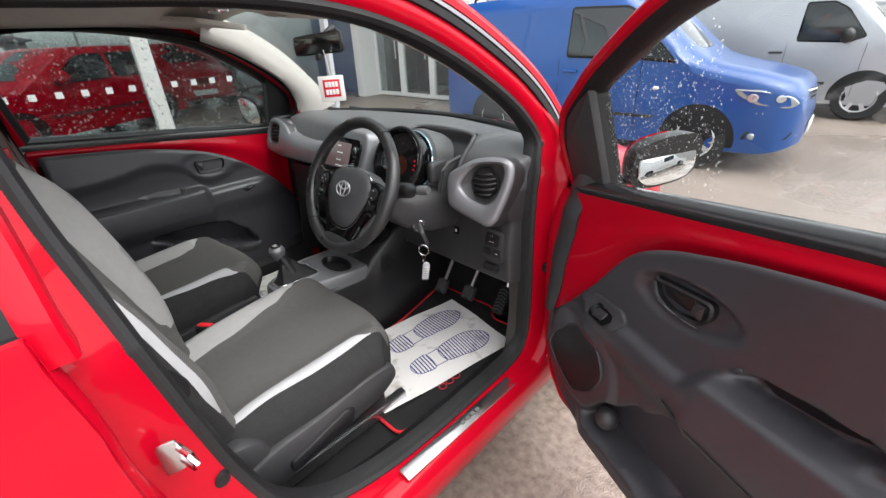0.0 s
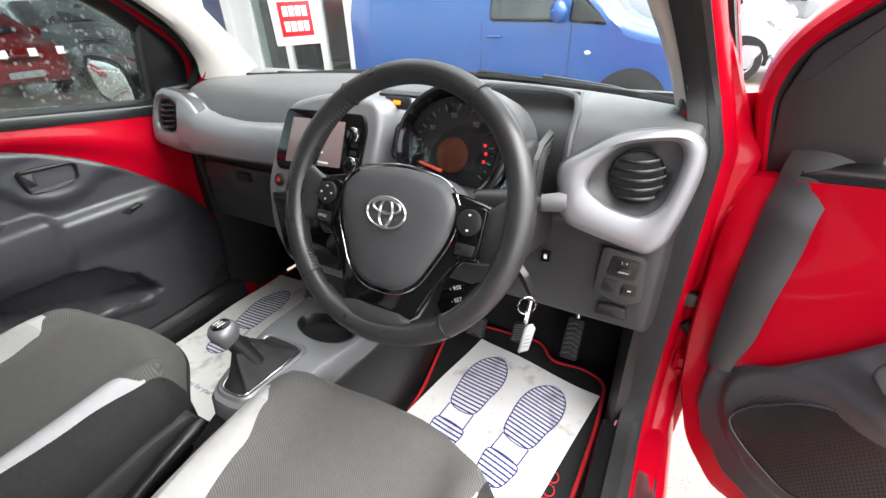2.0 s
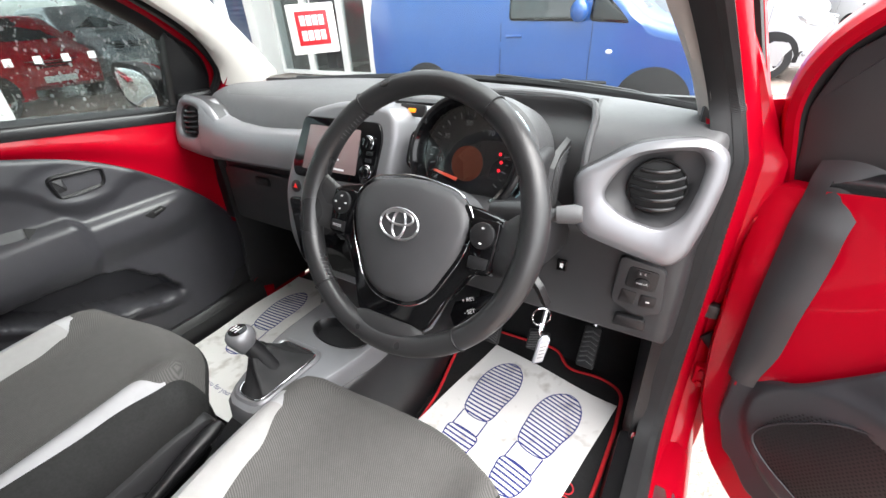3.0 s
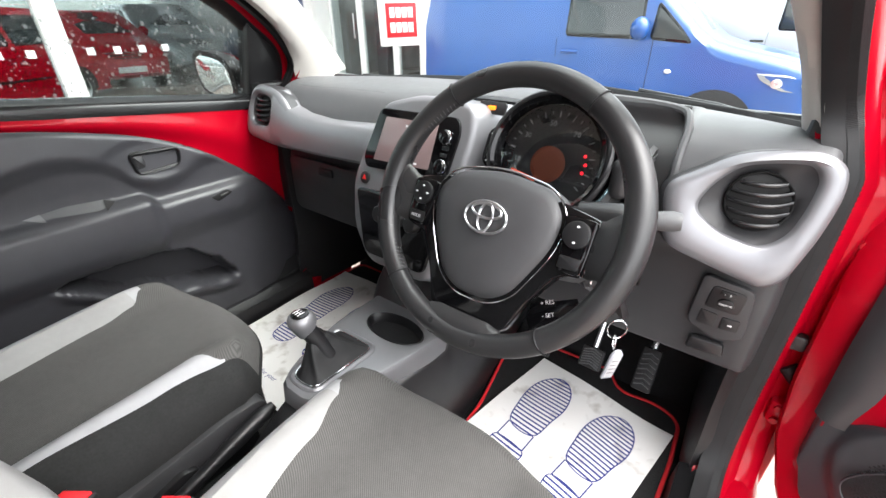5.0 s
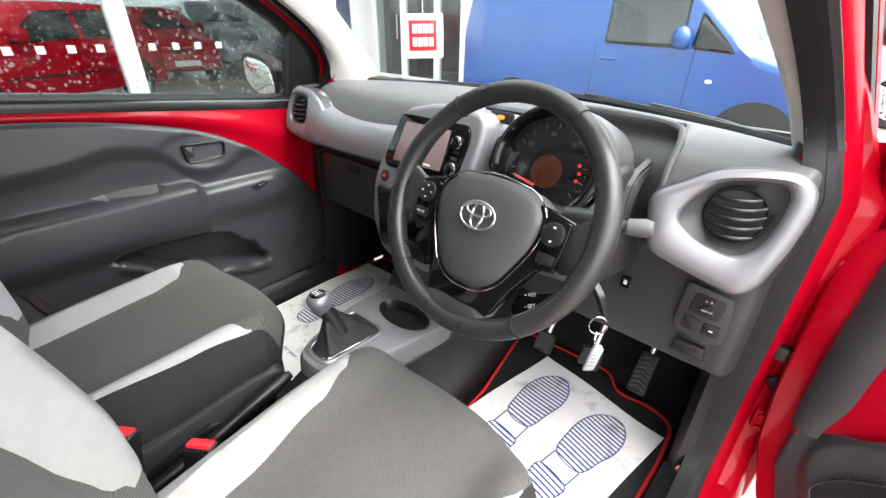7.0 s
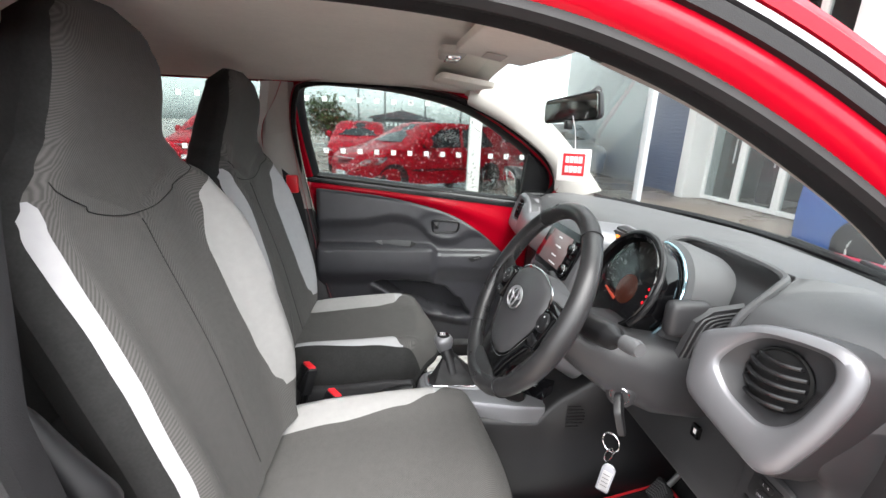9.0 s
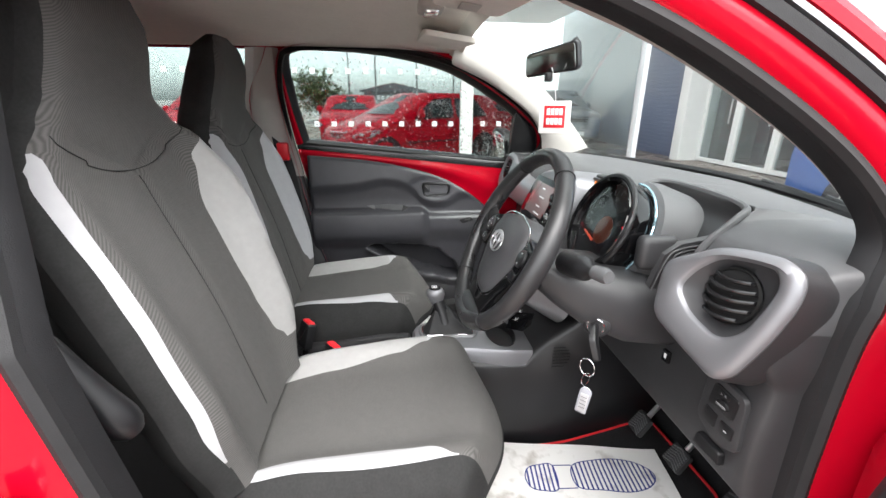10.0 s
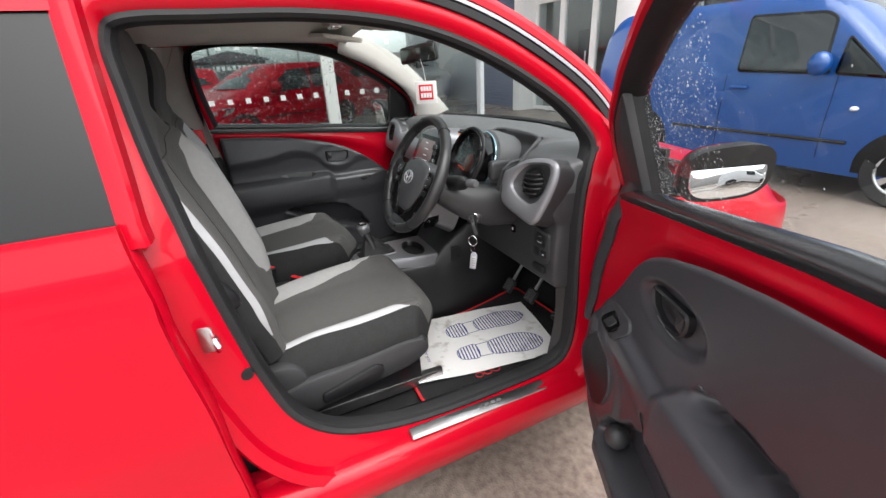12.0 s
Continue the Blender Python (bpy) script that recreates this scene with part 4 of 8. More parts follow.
        part("edge_cover", slab(rounded([(0.080, 0.575), (0.145, 0.615), (0.142, 0.72), (0.138, 0.86), (0.150, 0.985), (0.175, 1.0), (0.175, 1.04), (0.075, 1.04), (0.074, 0.93), (0.078, 0.78)], 0.010), lambda a, b, h: at(a, 0.098 + h - 0.045 * max(0, b - 0.75), b), 0.038, 0.012), PLASTIC_DARK, root, "black cover along the front edge")
    part("glass_post", loft([[at(0.165 + ds, glass_w(z) + dw, z) for ds, dw in ((-0.012, -0.02), (0.012, -0.02), (0.014, 0.02), (-0.012, 0.03))] for z in (0.99, 1.08, 1.235 if near else 1.205)]), RUBBER, root, "black upright beside the glass")
    # trim
    def trim_place(u, v):
        s = lerp(0.085, 1.06, u)
        z = lerp(trim_low(s), trim_top(s), v)
        return at(s, relief(s, z), z)
    part("trim_panel", sheet(trim_place, 150, 120, 0.003), DOOR_TRIM, root, "dark grey moulded door trim", sharp=0.9)
    # inner handle: bowl, rim, lever
    def on(s0, z0, lift=0.0):
        return lambda a, b, h: at(s0 + a, relief(s0 + a, z0 + b) + lift + h, z0 + b)
    hs, hz, hw = (0.531, 0.890, 0.029) if near else (0.518, 0.886, 0.017)
    flat = lambda a, b, h: at(hs + a, 0.106 + hw + h, hz + b)
    if near:
        oval = rounded([(-0.074, 0.018), (-0.058, -0.024), (-0.012, -0.040), (0.052, -0.026), (0.074, 0.004), (0.070, 0.034)], 0.016, 5)
    else:
        oval = rounded([(-0.066, 0.022), (-0.058, -0.030), (0.056, -0.036), (0.064, 0.028)], 0.020, 5)
    handle = part("inner_handle", ring_slab(oval, inset(oval, 0.008), flat, 0.016, 0.004), PLASTIC_DARK, root, "black inner door handle in its bowl")
    part("bowl", slab(inset(oval, 0.006), lambda a, b, h: at(hs + a, 0.094 + hw + h, hz + b), 0.004, 0.001), PLASTIC_DARK, handle)
    part("lever", slab(rounded([(-0.052, 0.014), (-0.047, -0.016), (0.020, -0.019), (0.022, 0.017)], 0.008), lambda a, b, h: at(hs + a, 0.099 + hw + h, hz + b), 0.008, 0.003), PLASTIC_DARK, handle, "black lever")
    part("bright_lip", tube([at(hs + a, 0.1205 + hw, hz + b) for a, b in ((-0.048, -0.026), (-0.02, -0.0305), (0.02, -0.0325), (0.050, -0.030))], 0.0010, 6), SEAL_GREY, handle, "thin pale lip")
    part("lock_tab", slab(rounded([(0.027, -0.016), (0.052, -0.018), (0.054, 0.018), (0.028, 0.018)], 0.005), lambda a, b, h: at(hs + a, 0.102 + hw + h, hz + b), 0.016, 0.005), PLASTIC, handle, "dark lock tab with a red mark")
    # window switch on the armrest's front
    if near:
        sw = part("switch_panel", slab(rounded([(-0.07, 0.0), (-0.05, 0.028), (0.05, 0.034), (0.07, 0.01), (0.05, -0.02), (-0.04, -0.022)], 0.014), on(0.36, 0.752, -0.004), 0.012, 0.004), PLASTIC, root, "dark window switch panel")
        part("recess", slab(rounded([(-0.035, 0.0), (-0.025, 0.018), (0.035, 0.020), (0.042, 0.006), (0.03, -0.010), (-0.025, -0.010)], 0.008), on(0.36, 0.752, 0.0085), 0.002, 0.0005), GLOSS, sw)
        part("switch", slab(rounded([(-0.012, -0.004), (0.020, -0.002), (0.020, 0.012), (-0.012, 0.010)], 0.004), on(0.36, 0.752, 0.010), 0.008, 0.003), PLASTIC_DARK, sw)
    else:
        on_switch = lambda lift: lambda a, b, h: at(a, relief(a, b) + lift + h, b)
        sw = part("switch_panel", slab(rounded([(0.448, 0.767), (0.36, 0.776), (0.287, 0.764), (0.280, 0.735), (0.36, 0.716), (0.438, 0.710)], 0.012), on_switch(-0.008), 0.011, 0.004), DOOR_TRIM, root, "dark window switch panel")
        part("recess", slab(rounded([(0.418, 0.748), (0.366, 0.760), (0.352, 0.747), (0.400, 0.731)], 0.005), on_switch(0.0025), 0.0015, 0.0004), VENT_BLACK, sw)
        part("switch", slab(rounded([(0.392, 0.748), (0.366, 0.753), (0.364, 0.746), (0.390, 0.740)], 0.003), on_switch(0.0035), 0.005, 0.002), PLASTIC_DARK, sw)
    if near:
        lens = rounded([(-0.085, -0.004), (-0.05, 0.008), (0.06, 0.022), (0.090, 0.016), (0.03, -0.006), (-0.05, -0.018)], 0.006)
        on_pull = lambda s0, z0: lambda a, b, h: at(s0 + a, relief(s0 + a, z0 + b) + 0.001 + h, z0 + b)
        pull = part("door_pull", slab(lens, on_pull(0.775, 0.838), 0.003, 0.001), PLASTIC_DARK, root, "dark door pull pocket")
        part("pull_end", slab(rounded([(-0.008, -0.014), (0.006, -0.010), (0.004, 0.014), (-0.006, 0.010)], 0.004), on_pull(0.678, 0.834), 0.003, 0.001), PLASTIC_TOP, pull, "paler end of the door pull pocket")
    else:
        on_face = lambda lift: lambda a, b, h: at(a, relief(a, b) + lift + h, b)
        # light and shade in the pull's hollow are painted as grey, pale and black plates
        pull = part("door_pull", slab(rounded([(0.822, 0.813), (0.74, 0.819), (0.66, 0.813), (0.640, 0.803), (0.675, 0.790), (0.785, 0.797)], 0.004), on_face(0.001), 0.003, 0.001), PLASTIC_TOP, root, "door pull pocket, its lit face painted grey")
        part("pull_end", slab([(0.824, 0.813), (0.792, 0.817), (0.786, 0.797)], on_face(0.0045), 0.001, 0.0003), SEAL_GREY, pull, "bright end of the door pull pocket, painted pale")
        part("pull_shade", slab([(0.664, 0.814), (0.640, 0.803), (0.672, 0.790)], on_face(0.0045), 0.001, 0.0003), VENT_BLACK, pull, "shaded end of the door pull pocket, painted black")
    part("armrest_seam", tube([at(s_, relief(s_, 0.69 + 0.01 * (s_ - 0.6)) + 0.0012, 0.69 + 0.01 * (s_ - 0.6)) for s_ in [0.58 + 0.04 * k for k in range(12)]], 0.0015, 5), RUBBER, root)
    if near:
        part("bottle_stop", ball(at(0.405, 0.146, 0.433), 0.034, 16, (0.9, 0.9, 1.0)), PLASTIC, root, "rounded bump in the door pocket")
    # loudspeaker grille with its fine holes
    if near:
        ring_o = rounded([(0.159, 0.515), (0.181, 0.574), (0.251, 0.652), (0.31, 0.676), (0.37, 0.652), (0.405, 0.585), (0.365, 0.495), (0.29, 0.437), (0.20, 0.478)], 0.03, 4)
        gril = part("loudspeaker_grille", ring_slab(ring_o, inset(ring_o, 0.004), lambda a, b, h: at(a, 0.174 + h, b), 0.010, 0.003), DOOR_TRIM, root, "dark loudspeaker grille")
        part("mesh", slab(inset(ring_o, 0.003), lambda a, b, h: at(a, 0.176 + h, b), 0.006, 0.001), PLASTIC_DARK, gril)
        holes = bmesh.new()
        for i in range(-18, 19):
            for j in range(-20, 21):
                a, b = i * 0.0068 + (j % 2) * 0.0034, j * 0.0060
                if ((a + 0.35 * b) / 0.118) ** 2 + ((b - 0.35 * a) / 0.108) ** 2 < 0.92:
                    vs = [holes.verts.new(at(0.282 + a + 0.0020 * math.cos(q), 0.1826, 0.557 + b + 0.0020 * math.sin(q))) for q in [k * math.pi / 3 for k in range(6)]]
                    holes.faces.new(vs)
        part("perforation", holes, RUBBER, gril, kind="stuff")
    # outside mirror
    mw, mk = (-0.112, 0.88) if near else (-0.125, 1.0)
    rings = []
    for f, k in ((0.0, 0.55), (0.015, 0.85), (0.035, 0.98), (0.06, 1.0), (0.075, 0.99)):
        rings.append([at(0.105 + f * (1 + 0.08 * bow(math.sin(a)) + 0.11 * bow(math.cos(a))), mw - 0.115 * mk * k * bow(math.cos(a)), 1.045 + (0.078 * mk * k * bow(math.sin(a)) + 0.012 * k * bow(math.cos(a)))) for a in [i * math.pi / 14 for i in range(28)]])
    mir = part("outside_mirror", loft(rings[::1]), PLASTIC_DARK, root, "outside mirror with black housing")
    part("mirror_glass", loft([[at((0.180 if near else 0.181) + f + (-0.008 if near else 0.003) * bow(math.sin(a)) * k + 0.006 * bow(math.cos(a)) * k, mw - 0.096 * mk * k * bow(math.cos(a)), 1.045 + 0.061 * mk * k * bow(math.sin(a)) + 0.011 * bow(math.cos(a))) for a in [i * math.pi / 14 for i in range(28)]] for f, k in ((0.0, 1.0), (0.003, 1.0), (0.004, 0.96))]), MIRROR, mir, "mirror glass")
    part("cap", loft([[at(0.102 + f, mw - 0.112 * mk * k * bow(math.cos(a)), 1.046 + (0.077 * mk * k * bow(math.sin(a)) + 0.012 * k * bow(math.cos(a)))) for a in [i * math.pi / 14 for i in range(28)]] for f, k in ((-0.006, 0.45), (0.004, 0.70), (0.010, 0.84), (0.014, 0.88))]), RED, mir, "red mirror cap")
    part("arm", tube([at(0.12, 0.03, 0.995), at(0.13, -0.03, 0.99), at(0.14, -0.09, 1.0)], 0.022, 10, rz=0.014), PLASTIC_DARK, mir)
    return root


front_door(open_place, "open red driver's door with dark grey trim, rain-spotted glass", True)
front_door(shut_place, "closed red passenger door with dark grey trim", False)

# ---- dashboard ----
DASH = Fitting("dashboard", "dark grey moulded dashboard with silver vent surrounds")


def dash_section(x):
    """Outline of the dashboard across, as (y, z), at x."""
    e = abs(x) / 0.69
    pull = 0.05 * e ** 4
    drop = 0.02 * e ** 3
    bend = 0.10 * (max(0.0, x - 0.684) / 0.028) ** 2 if x > 0 else 0.22 * (max(0.0, -x - 0.628) / 0.072) ** 2
    if 0.212 < x < 0.492:
        # recess behind the instruments
        return [(0.80 - 0.17 * e * e, 1.035 - 0.012 * e), (0.66 - 0.10 * e * e, 1.056 - drop), (0.54, 1.070 - drop), (0.452, 1.076), (0.436, 1.070), (0.425, 1.040), (0.385, 1.000), (0.345, 0.93), (0.342, 0.865), (0.352, 0.84), (0.344, 0.76), (0.349, 0.66), (0.370, 0.63), (0.50, 0.63), (0.66, 0.66)]
    return [(0.80 - 0.17 * e * e, 1.035 - 0.012 * e), (0.66 - 0.10 * e * e, 1.056 - drop), (0.52 - 0.03 * e * e + 0.3 * bend, 1.066 - drop), (0.42 + 0.6 * bend, 1.064 - drop), (0.372 + 0.8 * bend, 1.048 - drop),
            (0.345 + bend, 1.015 - drop), (0.325 + bend, 0.965), (0.322 + bend, 0.90), (0.342 + bend, 0.865), (0.352 + bend, 0.84), (0.344 + bend, 0.76), (0.349 + bend, 0.66), (0.370 + bend, 0.63), (0.50, 0.63), (0.66, 0.66)]


sections = []
for x in [-0.70 + i * 0.0125 for i in range(8)] + [-0.60 + i * 0.025 for i in range(33)] + [0.212, 0.218, 0.235] + [0.25 + i * 0.025 for i in range(10)] + [0.486, 0.492] + [0.505 + i * 0.018 for i in range(10)] + [0.684, 0.690, 0.696, 0.702, 0.707, 0.712]:
    pts = curve([(x, y, z) for y, z in dash_section(x)], 64)
    sections.append(pts)
def dash_part(j0, j1):
    return loft([r[j0:j1 + 1] for r in sections], False, False)


part("top_pad", dash_part(0, 28), PLASTIC_TOP, DASH, "soft-grained dark grey top pad, lightened for the daylight on it", sharp=1.2)
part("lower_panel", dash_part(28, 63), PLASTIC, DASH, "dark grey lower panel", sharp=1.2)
for side in (1, -1):
    end = 0.712 if side > 0 else 0.70
    ring = [(side * end, p.y, p.z) for p in curve([(0, y, z) for y, z in dash_section(side * end)], 64)]
    cen = (0.50, 0.85)
    part("end_panel", loft([ring] + [[(side * (end + dx), lerp(y, cen[0], k), lerp(z, cen[1], k)) for _, y, z in ring] for dx, k in ((0.006, 0.03), (0.008, 0.2), (0.008, 0.95))], True, True), PLASTIC, DASH, "dark end panel of the dashboard")
# passenger airbag seam on the top pad
seam_pts = [(-0.60, 0.46), (-0.585, 0.395), (-0.52, 0.374), (-0.30, 0.374), (-0.20, 0.374)]
part("airbag_seam", tube(curve([(x, y + 0.004, table([(0.36, 1.030), (0.374, 1.050), (0.40, 1.059), (0.46, 1.066)], y) - 0.02 * (abs(x) / 0.69) ** 3) for x, y in seam_pts], 30), 0.0022, 5), SEAL_GREY, DASH, "pale seam line")

# silver vent surrounds
def vent(side):
    o = (0.624, 0.290, 0.982) if side > 0 else (-0.636, 0.281, 0.980)
    u = Vector((1.0, 0.20, 0.05)) if side > 0 else Vector((1.0, 0.0, -0.03))
    v = (0, 0.30, 1.0)
    at0 = frame_at(o, u, v)
    at = lambda a, b, h=0.0: at0(side * a, b, h)
    outer = rounded([(-0.127, 0.016), (-0.081, 0.040), (-0.038, 0.066), (0.018, 0.074), (0.062, 0.074), (0.090, 0.056), (0.092, 0.018), (0.078, -0.040), (0.052, -0.108), (0.028, -0.127), (-0.020, -0.112), (-0.070, -0.095), (-0.114, -0.078)], 0.024, 4)
    inner = rounded([(-0.081, -0.018), (-0.062, 0.020), (-0.030, 0.050), (0.020, 0.057), (0.052, 0.056), (0.063, 0.036), (0.057, 0.000), (0.042, -0.045), (0.012, -0.067), (-0.045, -0.049)], 0.018, 5)
    if side < 0:
        outer = rounded([(-0.142, 0.010), (-0.098, 0.044), (-0.048, 0.064), (0.030, 0.070), (0.060, 0.048), (0.076, -0.010), (0.078, -0.052), (0.062, -0.086), (-0.050, -0.094), (-0.142, -0.094)], 0.022, 5)
        inner = rounded([(-0.048, -0.010), (-0.040, 0.034), (-0.008, 0.043), (0.036, 0.042), (0.054, 0.012), (0.052, -0.030), (0.034, -0.048), (-0.036, -0.047)], 0.020, 6)
    outer = [tuple(p[:2]) for p in curve([(a, b, 0) for a, b in outer], 65, True)]
    inner = [tuple(p[:2]) for p in curve([(a, b, 0) for a, b in inner], 65, True)]
    k0 = min(range(65), key=lambda i: (inner[i][0] - outer[0][0]) ** 2 + (inner[i][1] - outer[0][1]) ** 2)
    inner = inner[k0:] + inner[:k0]
    lay = [(inset(outer, -0.001), -0.011), (inset(outer, -0.001), -0.008), (inset(outer, 0.004), -0.002), (inset(outer, 0.012), 0.0015), (inset(inner, -0.006), -0.0005), (inset(inner, -0.003), -0.003), (inner, -0.008)]
    root = part("vent_surround", loft([[at(a, b, h) for a, b in r] for r, h in lay], True, False), SILVER, DASH, "satin silver vent surround")
    part("vent_shoulder", loft([[at(a, b, h) for a, b in r] for r, h in ((inset(outer, 0.002), -0.007), (inset(outer, -0.002), -0.010), (inset(outer, -0.004), -0.030), (inset(outer, -0.006), -0.075))], True, False), PLASTIC, root, "dark shoulder behind the vent surround")
    dish = [(inner, -0.008), (inset(inner, 0.004), -0.012), ([((a * 0.72 - 0.004), b * 0.80) for a, b in inner], -0.022)]
    hole_r = 0.0445 if side > 0 else 0.040
    circ = [(hole_r * math.cos(math.atan2(b, a)), hole_r * math.sin(math.atan2(b, a))) for a, b in [((p[0] * 0.72 - 0.004), p[1] * 0.8) for p in inner]]
    part("vent_plate", loft([[at(a, b, h) for a, b in r] for r, h in dish[:2] + [(circ, -0.020), ([(a * 0.97, b * 0.97) for a, b in circ], -0.026)]], True, False), PLASTIC, root, "dark plate round the vent")
    barrel = part("vent_barrel", loft([[at(a, b, h) for a, b in circle(r, 32)] for r, h in ((0.0440, -0.016), (0.0425, -0.011), (0.0410, -0.012), (0.0400, -0.0165), (0.001, -0.0165))], True, False), VENT_BLACK, root, "round black air vent")
    for k in range(5):
        zb = -0.029 + 0.0145 * k
        half = math.sqrt(max(0.0001, 0.041 ** 2 - zb ** 2)) - 0.001
        rings = []
        for m in range(13):
            a = lerp(-half, half, m / 12)
            lift = 0.002 + 0.016 * (1 - (a * a + 0.5 * zb * zb) / 0.041 ** 2)
            rings.append([at(a, zb + dz - 0.008 * (1 - (a / 0.041) ** 2) + 0.003, -0.011 + lift + dh) for dz, dh in ((-0.0042, -0.003), (-0.0030, 0.0006), (-0.0004, 0.0018), (0.0020, 0.0010), (0.0034, -0.003), (0.0020, -0.009), (-0.0030, -0.009))])
        part("slat", loft(rings), SLAT, barrel)


vent(1)
vent(-1)

# silver band from the far vent to the centre stack
band_rows = []
for i in range(29):
    f = i / 28
    x = lerp(-0.578, -0.122, f)
    zt = table([(-0.60, 1.040), (-0.575, 1.030), (-0.54, 1.008), (-0.50, 0.988), (-0.44, 0.977), (-0.36, 0.973), (-0.12, 0.984)], x)
    zb = table([(-0.60, 0.886), (-0.46, 0.888), (-0.12, 0.896)], x)
    face = lambda z: 0.2785 + 0.28 * (z - 0.975)
    band_rows.append([(x, face(zt) + 0.05, zt + 0.002), (x, face(zt) + 0.008, zt + 0.001), (x, face(zt) + 0.001, zt - 0.005)]
                     + [(x, face(lerp(zt, zb, k)) - 0.005 * math.sin(math.pi * k), lerp(zt, zb, k)) for k in (0.15, 0.35, 0.55, 0.75, 0.92)]
                     + [(x, face(zb) + 0.008, zb - 0.002), (x, face(zb) + 0.06, zb - 0.004)])
part("silver_band", loft(band_rows, False, False), SILVER, DASH, "satin silver band across the dashboard")
part("glovebox_lid", slab(rounded([(-0.20, -0.10), (0.19, -0.10), (0.20, 0.075), (-0.21, 0.075)], 0.03), frame_at((-0.40, 0.337, 0.76), (1, 0, 0), (0, 0.05, 1)), 0.014, 0.006), PLASTIC, DASH, "dark glovebox lid")
part("glovebox_latch", slab(rounded([(-0.03, -0.012), (0.03, -0.012), (0.03, 0.012), (-0.03, 0.012)], 0.004), frame_at((-0.42, 0.323, 0.81), (1, 0, 0), (0, 0.05, 1)), 0.008, 0.003), PLASTIC_DARK, DASH)

# centre stack with the touch screen
ST_U, ST_V = (1, 0.0, 0), (0, 0.36, 1)
st = frame_at((0.03, 0.215, 0.985), ST_U, ST_V)
out_o = rounded([(-0.105, 0.078), (0.0, 0.105), (0.130, 0.098), (0.142, 0.05), (0.130, -0.06), (0.098, -0.27), (-0.075, -0.27), (-0.135, -0.20), (-0.160, -0.10), (-0.145, -0.04)], 0.03, 5)
stack = part("centre_panel", loft([[st(a, b, h) for a, b in r] for r, h in ((inset(out_o, -0.03), -0.14), (inset(out_o, -0.004), -0.03), (out_o, -0.006), (inset(out_o, 0.006), 0.002), (inset(out_o, 0.014), 0.004))]), SILVER, DASH, "satin silver centre stack")
bez_o = rounded([(-0.098, 0.066), (0.105, 0.068), (0.114, 0.04), (0.100, -0.054), (-0.118, -0.064), (-0.128, -0.04)], 0.014, 4)
bezel = part("screen_bezel", slab(bez_o, lambda a, b, h: st(a, b, h + 0.003), 0.008, 0.003), GLOSS, stack, "gloss black screen surround")
SCREEN_LIT = plain("screen_lit", (0.14, 0.10, 0.10), 0.14, emit=0.09)
scr = part("touch_screen", slab(rounded([(-0.096, -0.044), (0.056, -0.040), (0.062, 0.050), (-0.078, 0.049)], 0.002, 1), lambda a, b, h: st(a, b, h + 0.0108), 0.0012, 0.0004), SCREEN_LIT, bezel, "washed-out lit touch screen")
LIGHT_MARK = plain("pale_mark", (0.75, 0.75, 0.76), 0.5)
for b, w in ((0.036, 0.02), (0.012, 0.035), (-0.014, 0.03), (-0.034, 0.045)):
    part("screen_line", slab([(-0.02, b - 0.002), (-0.02 + w, b - 0.002), (-0.02 + w, b + 0.002), (-0.02, b + 0.002)], lambda p, q, h: st(p, q, h + 0.0121), 0.0003, 0.0001), LIGHT_MARK, scr)
for b in (0.028, -0.028):
    part("knob", loft([[st(0.088 + r * math.cos(k * math.pi / 10), b + r * math.sin(k * math.pi / 10), h) for k in range(20)] for r, h in ((0.013, 0.010), (0.013, 0.022), (0.011, 0.025), (0.009, 0.0255))]), GLOSS, bezel)
    part("knob_ring", tube([st(0.088 + 0.0132 * math.cos(k * math.pi / 12), b + 0.0132 * math.sin(k * math.pi / 12), 0.019) for k in range(24)], 0.0009, 5, True), CHROME, bezel)
for a, b in ((0.088, 0.008), (0.086, -0.006)):
    part("button", slab(rounded([(a - 0.008, b - 0.004), (a + 0.008, b - 0.004), (a + 0.008, b + 0.004), (a - 0.008, b + 0.004)], 0.002, 2), lambda p, q, h: st(p, q, h + 0.0105), 0.002, 0.0008), PLASTIC_DARK, bezel)
haz = part("hazard_switch", slab(circle(0.014, 20, -0.118, -0.088), lambda a, b, h: st(a, b, h + 0.003), 0.005, 0.002), PLASTIC_DARK, stack, "round hazard light switch")
part("triangle", slab([(-0.124, -0.092), (-0.112, -0.092), (-0.118, -0.081)], lambda a, b, h: st(a, b, h + 0.008), 0.0006, 0.0002), plain("red_mark", (0.7, 0.02, 0.02), 0.4), haz)
heat = part("heater_panel", slab(rounded([(-0.138, -0.112), (0.108, -0.10), (0.092, -0.25), (-0.080, -0.25)], 0.02), lambda a, b, h: st(a, b, h + 0.003), 0.007, 0.003), GLOSS, stack, "gloss black heater panel")
for a in (-0.045, 0.0, 0.045):
    part("dial", loft([[st(a + r * math.cos(k * math.pi / 12), -0.155 + r * math.sin(k * math.pi / 12), h) for k in range(24)] for r, h in ((0.019, 0.009), (0.018, 0.022), (0.015, 0.026))]), PLASTIC_DARK, heat)
part("demister_slot", slab(rounded([(-0.05, -0.012), (0.05, -0.012), (0.05, 0.012), (-0.05, 0.012)], 0.006), frame_at((0.15, 0.335, 1.070), (1, 0, 0), (0, 1, 0.15)), 0.006, 0.002), PLASTIC_DARK, DASH)
amber = part("warning_lamp", slab(rounded([(-0.03, -0.012), (0.03, -0.012), (0.03, 0.012), (-0.03, 0.012)], 0.006), frame_at((0.165, 0.30, 1.062), (1, 0, 0), (0, 0.5, 1)), 0.006, 0.002), PLASTIC_DARK, DASH, "small warning lamp, lit amber")
